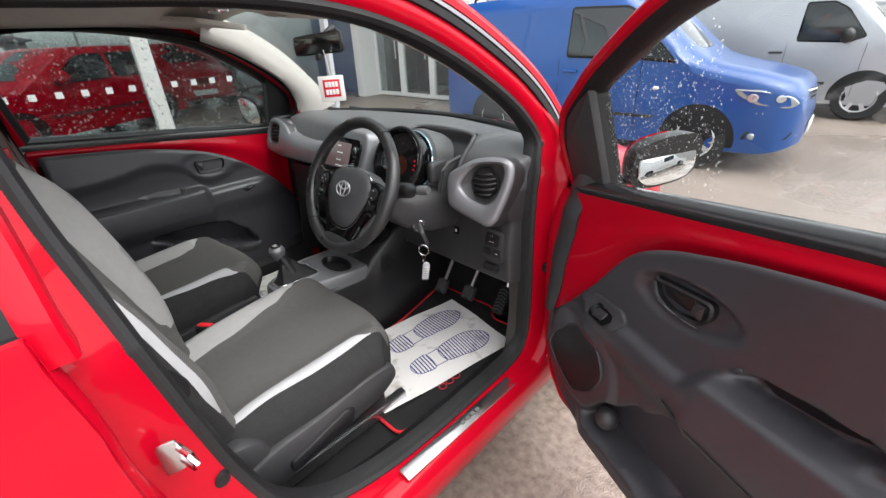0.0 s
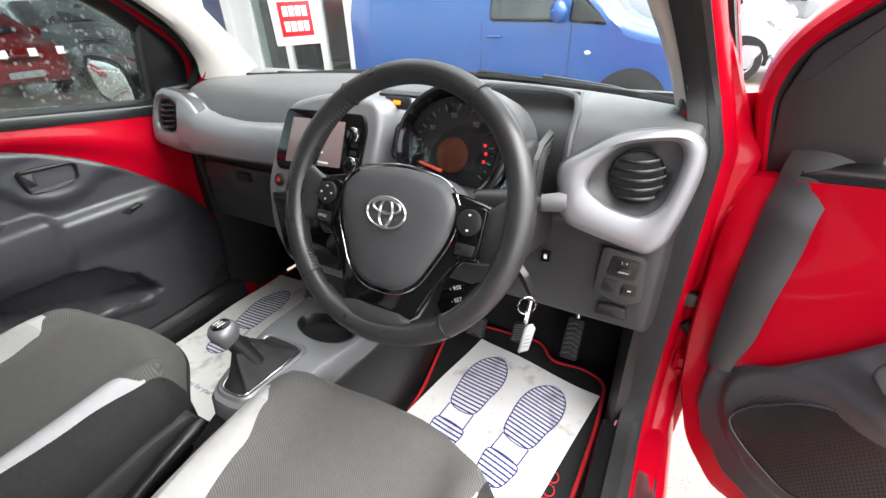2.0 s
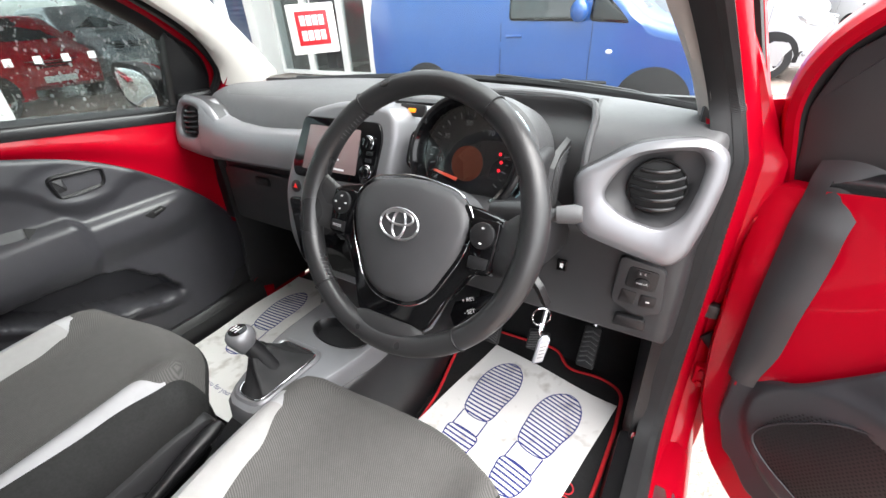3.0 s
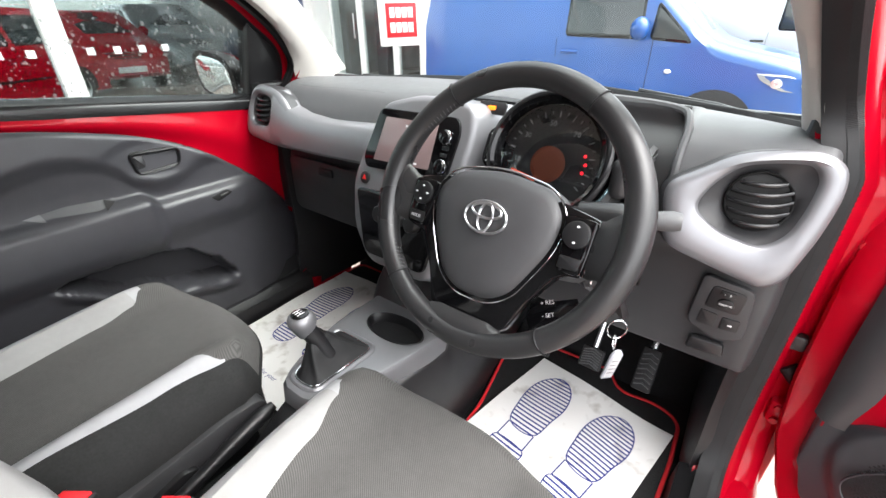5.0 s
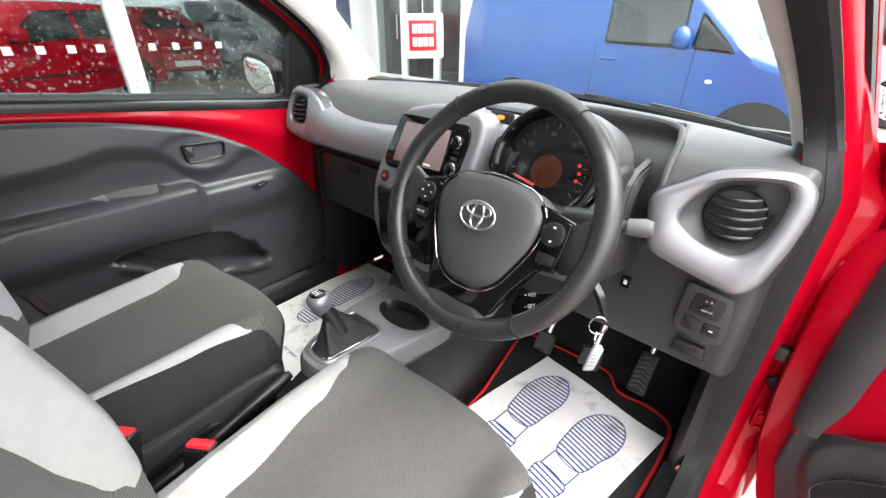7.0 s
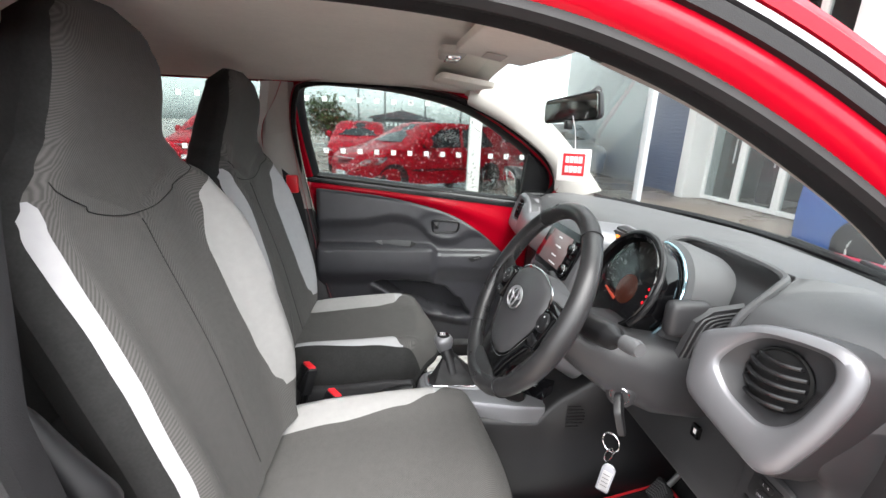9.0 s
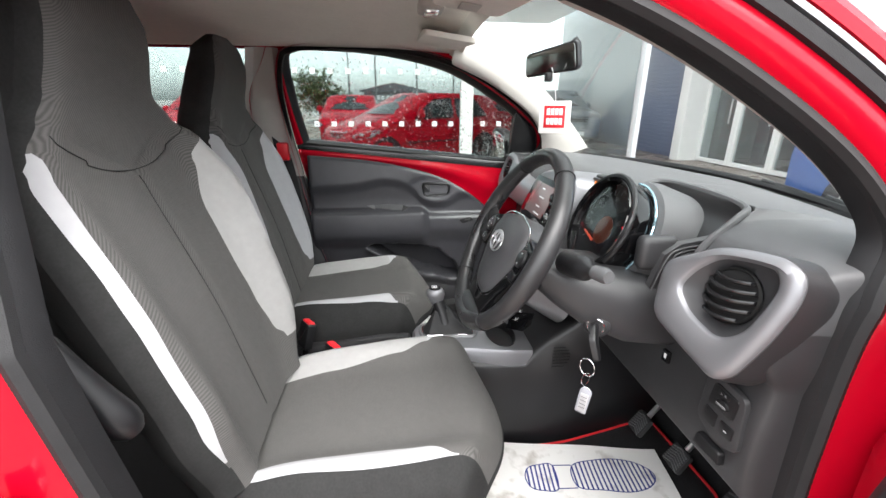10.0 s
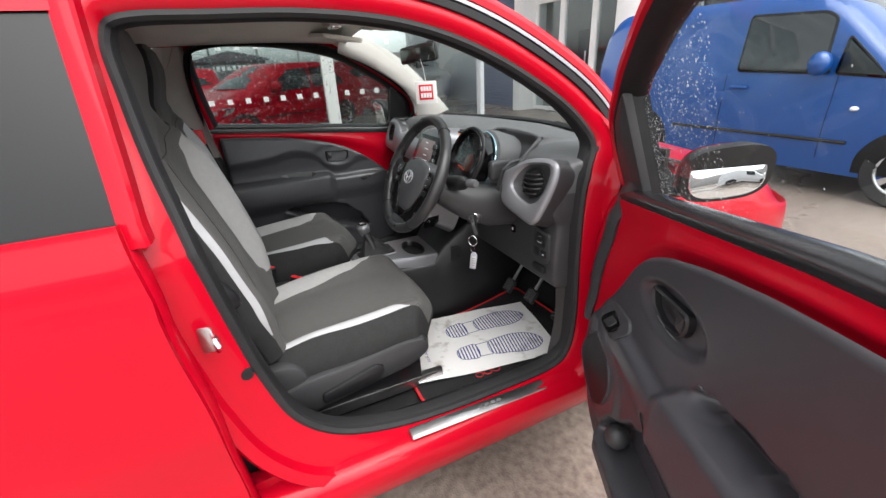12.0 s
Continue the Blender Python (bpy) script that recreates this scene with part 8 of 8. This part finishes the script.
def tree(x, y, h, r, seed, leaf):
    rnd = random.Random(seed)
    ob = thing("tree", (x, y, 0), "leafy tree at the edge of the yard", "tree", "trees behind the cars")
    limbs = [tube(curve([(x, y, 0), (x + 0.1, y, h * 0.25), (x, y + 0.1, h * 0.5), (x, y, h * 0.85)], 10), [0.16, 0.15, 0.14, 0.13, 0.11, 0.09, 0.07, 0.05, 0.03, 0.02], 8)]
    tips = []
    for k in range(9):
        a, z0 = rnd.random() * 6.28, h * (0.25 + 0.06 * k)
        e = Vector((x + r * 0.75 * math.cos(a), y + r * 0.75 * math.sin(a), z0 + h * 0.18))
        limbs.append(tube([(x, y, z0), ((x + e.x) / 2, (y + e.y) / 2, z0 + h * 0.05), e], [0.06, 0.04, 0.015], 6))
        tips += [e, (Vector((x, y, z0)) + e) / 2]
    part("trunk", merge(*limbs), BARK, ob)
    bm = bmesh.new()
    for _ in range(2600):
        t = tips[rnd.randrange(len(tips))]
        p = t + Vector((rnd.gauss(0, r * 0.28), rnd.gauss(0, r * 0.28), rnd.gauss(0, h * 0.09)))
        s = 0.05 + 0.09 * rnd.random()
        n1 = Vector((rnd.gauss(0, 1), rnd.gauss(0, 1), rnd.gauss(0, 1))).normalized()
        n2 = n1.orthogonal().normalized()
        n3 = n1.cross(n2)
        bm.faces.new([bm.verts.new(p + n2 * s), bm.verts.new(p + n3 * s * 0.6), bm.verts.new(p - n2 * s), bm.verts.new(p - n3 * s * 0.6)])
    part("crown", bm, leaf, ob, kind="stuff")


for i, (x, y, h, r) in enumerate(((3.5, 33, 5.5, 2.2), (7.5, 36, 6.0, 2.4), (11.5, 35, 5.0, 2.3), (15.5, 36, 6.0, 2.6), (20, 34, 5.5, 2.5), (25, 33, 6, 2.6), (-27, -4.6, 2.9, 1.2))):
    tree(x, y, h, r, 20 + i, LEAF_YELLOW if i in (1, 3) else LEAF)


# ---- vehicles in the yard ----
def wheel(root, at, l, r, y_out, rim_mat, spokes=7):
    """at(l, y, z): place; l along the vehicle, y outwards on its flank."""
    for sd in (1, -1):
        rings = []
        for k, (rr, d) in enumerate(((r * 0.62, 0.0), (r * 0.93, 0.005), (r, -0.03), (r, -0.16), (r * 0.93, -0.195), (r * 0.62, -0.19))):
            rings.append([at(l + rr * math.cos(q), sd * (y_out + d), r + rr * math.sin(q)) for q in [2 * math.pi * i / 28 for i in range(28)]])
        w = part("wheel", loft(rings + [rings[0]], True, False), TYRE, root, "black tyre")
        part("rim", loft([[at(l + rr * math.cos(q), sd * (y_out + d), r + rr * math.sin(q)) for q in [2 * math.pi * i / 28 for i in range(28)]] for rr, d in ((r * 0.66, -0.005), (r * 0.62, 0.0), (r * 0.58, -0.012), (r * 0.56, -0.06), (0.01, -0.06))], True, False), PLASTIC_DARK if spokes else rim_mat, w)
        for k in range(spokes):
            q = 2 * math.pi * k / spokes
            part("spoke", loft([[at(l + rr * math.cos(q) - ww * math.sin(q), sd * (y_out + d), r + rr * math.sin(q) + ww * math.cos(q)) for ww, d in ((-wd, dd), (wd, dd), (wd * 0.8, dd - 0.02), (-wd * 0.8, dd - 0.02))] for rr, wd, dd in ((r * 0.08, r * 0.09, -0.02), (r * 0.35, r * 0.065, -0.012), (r * 0.60, r * 0.10, -0.006))]), rim_mat, w)
        part("rim_edge", tube([at(l + r * 0.61 * math.cos(q), sd * (y_out - 0.004), r + r * 0.61 * math.sin(q)) for q in [2 * math.pi * i / 28 for i in range(28)]], 0.012, 6, True), rim_mat, w)


def vehicle(name, label, place, yaw, paint, length, half, top, belt, roofline, wheels, wheel_r, windows, front, category="car", group="", spokes=7, rack=False, rim=None):
    """A vehicle: roofline rows of (l, z) from tail to nose; windows: outlines on the flank in (l, z)."""
    m = pose(*place, 0, 0, yaw)
    at = lambda l, y, z: m @ Vector((l, y, z))
    root = thing(name, place, label, category, group)
    smooth = [(p.x, p.y) for p in curve([(a, b, 0) for a, b in roofline], 90)]
    low_at = lambda l: 0.22 + 0.10 * max(0, (l - length + 0.5) / 0.5) ** 3
    def half_at(l, z):
        taper = 1 - 0.10 * max(0, (l - length + 0.7) / 0.7) ** 2 - 0.26 * max(0, (l - length + 0.35) / 0.35) ** 3 - 0.05 * max(0, (0.4 - l) / 0.4) ** 2
        lean = 0.17 * max(0, (z - belt)) / max(0.3, top - belt) * (0.6 if category == "van" else 1.0)
        return half * taper * (1 - lean) - 0.03 * max(0, (0.45 - z) / 0.25) + 0.012 * hump(z, 0.55, 0.8, 0.2)
    rings = []
    n = 60
    for i in range(n + 1):
        l = length * i / n
        zt = table(smooth, l)
        ring = []
        prof = [0, 0.08, 0.2, 0.35, 0.5, 0.65, 0.8, 0.9, 0.96]
        for sd in (1, -1):
            side = []
            for k in prof:
                z = lerp(low_at(l), zt - 0.05, k)
                side.append(at(l, sd * half_at(l, z), z))
            side.append(at(l, sd * (half_at(l, zt) - 0.07), zt - 0.008))
            side.append(at(l, sd * half_at(l, zt) * 0.45, zt + 0.012))
            ring += side if sd == 1 else side[::-1]
        rings.append(ring)
    body = part("body", loft(rings), paint, root, sharp=0.8)
    patch = lambda sd, lift: (lambda a, b, h: at(a, sd * (half_at(a, b) + lift + h), b))
    for sd in (1, -1):
        for o in windows:
            w = part("window", slab(rounded(o, 0.05, 4), patch(sd, -0.012), 0.016, 0.003), GLOSS, root, "dark side window")
            part("glass", slab(inset(rounded(o, 0.05, 4), 0.025), patch(sd, 0.0045), 0.003, 0.001), TINTED_YARD, w)
        for wl in wheels:
            part("arch", slab([(wl + (wheel_r + 0.055) * math.cos(q), wheel_r + (wheel_r + 0.055) * math.sin(q)) for q in [math.pi * i / 18 - 0.15 for i in range(19)] + [math.pi + 0.15]], patch(sd, -0.02), 0.024, 0.004), RUBBER, body)
        seams = front.get("seams", ())
        for l0 in seams:
            part("door_gap", loft([[at(l0 + d, sd * (half_at(l0, z) + 0.003), z) for d in (-0.003, 0.003)] for z in [lerp(0.35, belt, k / 10) for k in range(11)]], False, False), RUBBER, body)
        for l0 in front.get("handles", ()):
            part("handle", tube([at(l0 - 0.09, sd * (half_at(l0, belt - 0.13) + 0.012), belt - 0.13), at(l0 + 0.09, sd * (half_at(l0, belt - 0.13) + 0.012), belt - 0.13)], 0.016, 8), PLASTIC_DARK if category == "van" and front.get("dark_handles") else paint, body)
        lm = front.get("mirror")
        if lm:
            mr = part("mirror", ball(at(lm, sd * (half_at(lm, belt + 0.08) + 0.13), belt + 0.10), 0.11, 14, (0.8, 0.9, 0.95)), paint if not front.get("dark_mirror") else PLASTIC_DARK, root)
            part("stem", rod(at(lm + 0.02, sd * (half_at(lm, belt) - 0.01), belt + 0.03), at(lm, sd * (half_at(lm, belt) + 0.08), belt + 0.07), 0.03, 8), PLASTIC_DARK, mr)
        z0 = front["lamp"]
        lamp = part("headlamp", slab(rounded([(length - 0.62, z0 + 0.085), (length - 0.40, z0 + 0.080), (length - 0.13, z0 + 0.020), (length - 0.07, z0 - 0.05), (length - 0.14, z0 - 0.085), (length - 0.40, z0 - 0.055), (length - 0.56, z0 + 0.02)], 0.03, 4), patch(sd, -0.014), 0.026, 0.008), LAMP_GLASS, root, "clear headlamp")
        for dl, rr in ((0.44, 0.045), (0.22, 0.038)):
            part("reflector", loft([[at(length - dl + r * math.cos(q), sd * (half_at(length - dl + r * math.cos(q), z0) + 0.0135 - h), z0 + 0.006 + r * 0.9 * math.sin(q)) for q in [2 * math.pi * k / 16 for k in range(16)]] for r, h in ((rr, 0.0), (rr * 0.8, -0.002), (rr * 0.1, 0.0))], True, False), ALLOY, lamp)
        part("lower_grille", slab(rounded([(length - 0.46, 0.36), (length - 0.10, 0.37), (length - 0.06, 0.45), (length - 0.44, 0.44)], 0.02), patch(sd, -0.012), 0.018, 0.004), PLASTIC_DARK, root, "dark lower grille")
        if front.get("repeater"):
            part("repeater", ball(at(front["repeater"], sd * (half_at(front["repeater"], 0.82) + 0.002), 0.82), 0.035, 8, (1, 1, 0.6)), LIGHT_MARK, body)
        part("bump_strip", tube([at(lerp(wheels[0] + 0.45, wheels[1] - 0.45, k / 8), sd * (half_at(2, 0.52) + 0.004), 0.52) for k in range(9)], 0.018, 6), PLASTIC_DARK, body)
        part("fog_lamp", ball(at(length - 0.38, sd * (half_at(length - 0.38, 0.40) - 0.03), 0.40), 0.045, 10), LAMP_GLASS, root)
        if rack:
            part("roof_rail", tube(curve([at(0.35, sd * half * 0.72, top - 0.06), at(0.55, sd * half * 0.74, top + 0.045), at(length * 0.45, sd * half * 0.74, top + 0.055), at(length * 0.62, sd * half * 0.72, top - 0.02)], 20), 0.018, 8), PLASTIC_DARK, root, "black roof rail")
            part("rail_foot", rod(at(length * 0.3, sd * half * 0.74, top - 0.04), at(length * 0.3, sd * half * 0.74, top + 0.05), 0.03, 8), PLASTIC_DARK, root)
    for wl in wheels:
        wheel(root, at, wl, wheel_r, half - 0.01, rim or ALLOY, spokes)
    # grille, bumper opening and plate, windscreen
    gz = front["lamp"] - 0.02
    for k in range(3):
        part("grille_bar", tube([at(length - 0.02 - 0.10 * abs(f) ** 2, f * half * 0.55, gz + 0.05 - 0.05 * k) for f in [i / 6 - 1 for i in range(13)]], 0.014, 6), CHROME if k == 0 else PLASTIC_DARK, root)
    part("bumper_opening", slab(rounded([(-half * 0.6, -0.09), (half * 0.6, -0.09), (half * 0.65, 0.09), (-half * 0.65, 0.09)], 0.04), lambda a, b, h: at(length - 0.035 - 0.10 * (a / half) ** 2 + h, a, 0.42 + b), 0.05, 0.01), PLASTIC_DARK, root)
    part("plate_blank", slab(rounded([(-0.26, -0.055), (0.26, -0.055), (0.26, 0.055), (-0.26, 0.055)], 0.01), lambda a, b, h: at(length + 0.016 + h, a, 0.42 + b), 0.01, 0.002), FILM_DOT, root)
    (l1, z1), (l2, z2) = front["screen"]
    part("windscreen", sheet(lambda u, v: at(lerp(l1, l2, v) + 0.01 - 0.10 * (2 * u - 1) ** 2, lerp(-1, 1, u) * (half - lerp(0.10, 0.22, v)), lerp(z1, z2, v) + 0.035), 10, 6, 0.01), TINTED_YARD, root, "windscreen")
    (l3, z3), (l4, z4) = front["rear"]
    part("rear_window", sheet(lambda u, v: at(lerp(l3, l4, v) - 0.012, lerp(-1, 1, u) * (half - lerp(0.16, 0.24, v)), lerp(z3, z4, v)), 8, 4, 0.01), TINTED_YARD, root)
    for sd in (1, -1):
        part("tail_lamp", slab(rounded([(-0.05, -0.18), (0.05, -0.18), (0.05, 0.18), (-0.05, 0.18)], 0.02), lambda a, b, h: at(-0.012 - h + 0.03, sd * (half * 0.88 + a), belt - 0.15 + b), 0.03, 0.008), RED_PLASTIC, root, "red tail lamp")
    return root


TINTED_YARD = mat("dark_car_glass", (0.02, 0.025, 0.027), 0.04, var=0.2, scale=2, bump=0, rvar=0.02, coat=0.15)
LAMP_GLASS = mat("lamp_glass", (0.34, 0.36, 0.38), 0.10, 0.4, var=0.2, scale=20, bump=0.0, coat=1.0)
BLUE = mat("blue_paint", (0.004, 0.056, 0.23), 0.3, var=0.06, scale=3, bump=0.02, coat=0.35, rvar=0.05)
SILVER_VAN = mat("silver_van_paint", (0.42, 0.44, 0.47), 0.32, 0.5, var=0.04, scale=3, bump=0.02, coat=0.6)
WHITE_PAINT = mat("white_paint", (0.78, 0.79, 0.8), 0.3, var=0.03, scale=3, bump=0.02, coat=0.8)
GREY_PAINT = mat("grey_paint", (0.28, 0.30, 0.32), 0.3, 0.4, var=0.05, scale=3, bump=0.02, coat=0.8)
DARK_PAINT = mat("dark_paint", (0.03, 0.032, 0.036), 0.3, var=0.1, scale=3, bump=0.02, coat=0.8)

SMALL_VAN_ROOF = [(0, 1.30), (0.06, 1.62), (0.25, 1.78), (0.6, 1.81), (2.0, 1.82), (2.38, 1.80), (2.72, 1.66), (3.24, 1.20), (3.50, 1.06), (4.05, 0.94), (4.32, 0.83), (4.40, 0.55)]
vehicle("small_van", "bright blue small panel van with black roof rails", (-3.48, 5.32, 0), 2.3, BLUE, 4.40, 0.90, 1.82, 1.10, SMALL_VAN_ROOF, (0.86, 3.52), 0.315,
        [[(1.95, 1.12), (2.75, 1.10), (2.72, 1.58), (2.62, 1.64), (1.95, 1.66)], [(2.82, 1.10), (3.22, 1.07), (3.10, 1.20), (2.84, 1.44)]],
        {"lamp": 0.76, "screen": ((3.28, 1.15), (2.66, 1.69)), "rear": ((0.0, 1.15), (0.04, 1.55)), "seams": (1.86, 2.86), "handles": (2.02,), "mirror": 2.74, "repeater": 3.05}, "van", rack=True, spokes=10)
BIG_VAN_ROOF = [(0, 1.65), (0.05, 1.88), (0.3, 1.95), (3.4, 1.96), (3.8, 1.90), (4.1, 1.70), (4.5, 1.30), (4.7, 1.14), (5.0, 1.00), (5.2, 0.80), (5.3, 0.55)]
vehicle("panel_van", "silver-grey panel van parked behind a blue van", (-3.30, 9.45, 0), 0, SILVER_VAN, 5.3, 0.98, 1.96, 1.08, BIG_VAN_ROOF, (1.2, 4.48), 0.33,
        [[(3.52, 1.10), (4.15, 1.08), (4.34, 1.16), (4.03, 1.54), (3.85, 1.64), (3.52, 1.64)]],
        {"lamp": 0.84, "screen": ((4.52, 1.28), (4.08, 1.70)), "rear": ((0.0, 1.1), (0.03, 1.6)), "seams": (3.42, 4.36), "handles": (3.30,), "mirror": 4.12, "dark_handles": True, "dark_mirror": True}, "van", spokes=6)

HATCH_ROOF = [(0, 0.95), (0.10, 1.12), (0.40, 1.40), (0.8, 1.47), (1.8, 1.48), (2.2, 1.43), (2.9, 1.06), (3.1, 0.98), (3.6, 0.86), (3.85, 0.74), (3.95, 0.5)]
HATCH_WIN = [[(0.55, 1.0), (1.45, 0.98), (1.45, 1.38), (0.85, 1.38)], [(1.52, 0.98), (2.55, 0.96), (2.45, 1.08), (2.0, 1.36), (1.52, 1.39)]]
HATCH_FRONT = {"lamp": 0.70, "screen": ((2.95, 1.03), (2.2, 1.41)), "rear": ((0.08, 1.05), (0.36, 1.36)), "seams": (1.48, 2.62), "handles": (1.62, 0.72), "mirror": 2.45}
SUV_ROOF = [(0, 1.1), (0.08, 1.35), (0.3, 1.60), (0.8, 1.66), (2.0, 1.67), (2.45, 1.60), (3.1, 1.18), (3.3, 1.10), (3.95, 1.0), (4.15, 0.85), (4.25, 0.55)]
SUV_WIN = [[(0.5, 1.12), (1.55, 1.10), (1.55, 1.54), (0.75, 1.55)], [(1.62, 1.10), (2.75, 1.08), (2.6, 1.24), (2.2, 1.52), (1.62, 1.55)]]
SUV_FRONT = {"lamp": 0.84, "screen": ((3.12, 1.16), (2.45, 1.57)), "rear": ((0.06, 1.2), (0.26, 1.52)), "seams": (1.58, 2.8), "handles": (1.75, 0.72), "mirror": 2.62}


def hatch(label, x, y, yaw, paint, name="parked_hatchback"):
    """Placed by its middle."""
    c = pose(x, y, 0, 0, 0, yaw) @ Vector((-1.97, 0, 0))
    return vehicle(name, label, tuple(c), yaw, paint, 3.95, 0.85, 1.48, 0.97, HATCH_ROOF, (0.65, 3.20), 0.30, HATCH_WIN, HATCH_FRONT, "car", "parked cars")


def suv(label, x, y, yaw, paint):
    c = pose(x, y, 0, 0, 0, yaw) @ Vector((-2.1, 0, 0))
    return vehicle("parked_suv", label, tuple(c), yaw, paint, 4.25, 0.90, 1.67, 1.09, SUV_ROOF, (0.75, 3.40), 0.34, SUV_WIN, SUV_FRONT, "car", "parked cars")


for wl in (1.05, -1.32):
    wheel(CAR, lambda l, y, z: Vector((y, l, z + LEVEL[0])), wl, 0.285, 0.80, ALLOY, 8)
hatch("red hatchback parked beyond the glass screen", -8.9, 0.3, -60, RED)
hatch("red hatchback facing the glass screen", -12.0, 3.1, 0, RED)
suv("silver-grey crossover parked beyond the glass screen", -13.6, 5.2, 0, GREY_PAINT)
hatch("red hatchback parked behind the others", -13.5, -1.5, 0, RED)
hatch("red hatchback at the end of the row", -12.5, -5.5, 0, RED)
suv("white crossover parked in the yard", 3.1, 14.6, -70, WHITE_PAINT)
suv("dark crossover parked in the yard", 0.9, 14.0, -75, DARK_PAINT)
hatch("dark hatchback in the far row", 4.6, 23.5, -80, DARK_PAINT)
for x, y, yaw, lab in ((7.0, 24, -85, "white small van in the far row"), (10.2, 25, -85, "white small van with a dark bumper")):
    vehicle("small_van", lab, (x, y, 0), yaw, WHITE_PAINT, 4.40, 0.90, 1.82, 1.10, SMALL_VAN_ROOF, (0.86, 3.52), 0.315,
            [[(1.95, 1.12), (2.75, 1.10), (2.72, 1.58), (2.62, 1.64), (1.95, 1.66)], [(2.82, 1.10), (3.22, 1.07), (3.10, 1.20), (2.84, 1.44)]],
            {"lamp": 0.80, "screen": ((3.40, 1.20), (2.80, 1.68)), "rear": ((0.0, 1.15), (0.04, 1.55)), "seams": (1.86, 2.86), "handles": (2.02,), "mirror": 2.92, "dark_mirror": True}, "van", "parked cars")
suv("grey crossover in the far row", 14.2, 26, -85, GREY_PAINT)
vehicle("small_van", "white small van parked in the yard, seen in the mirrors", (9.0, -1.2, 0), 90, WHITE_PAINT, 4.40, 0.90, 1.82, 1.10, SMALL_VAN_ROOF, (0.86, 3.52), 0.315,
        [[(1.95, 1.12), (2.75, 1.10), (2.72, 1.58), (2.62, 1.64), (1.95, 1.66)]],
        {"lamp": 0.80, "screen": ((3.40, 1.20), (2.80, 1.68)), "rear": ((0.0, 1.15), (0.04, 1.55)), "seams": (1.86,), "handles": (2.02,), "mirror": 2.92}, "van", "parked cars")

# plain unseen walls, added to close two sides of the yard for the reflections
BACKDROP_GREY = mat("backdrop_grey", (0.42, 0.41, 0.40), 0.8, scale=1.5, var=0.2)
solo("backdrop_east", box((17.0, -30, 0), (17.4, 12, 2.6), 0.02), BACKDROP_GREY, "plain grey backdrop wall, added out of view", "wall", kind="structure")
solo("backdrop_south", box((-10.0, -22.4, 0), (17.0, -22.0, 2.6), 0.02), BACKDROP_GREY, "plain grey backdrop wall, added out of view", "wall", kind="structure")
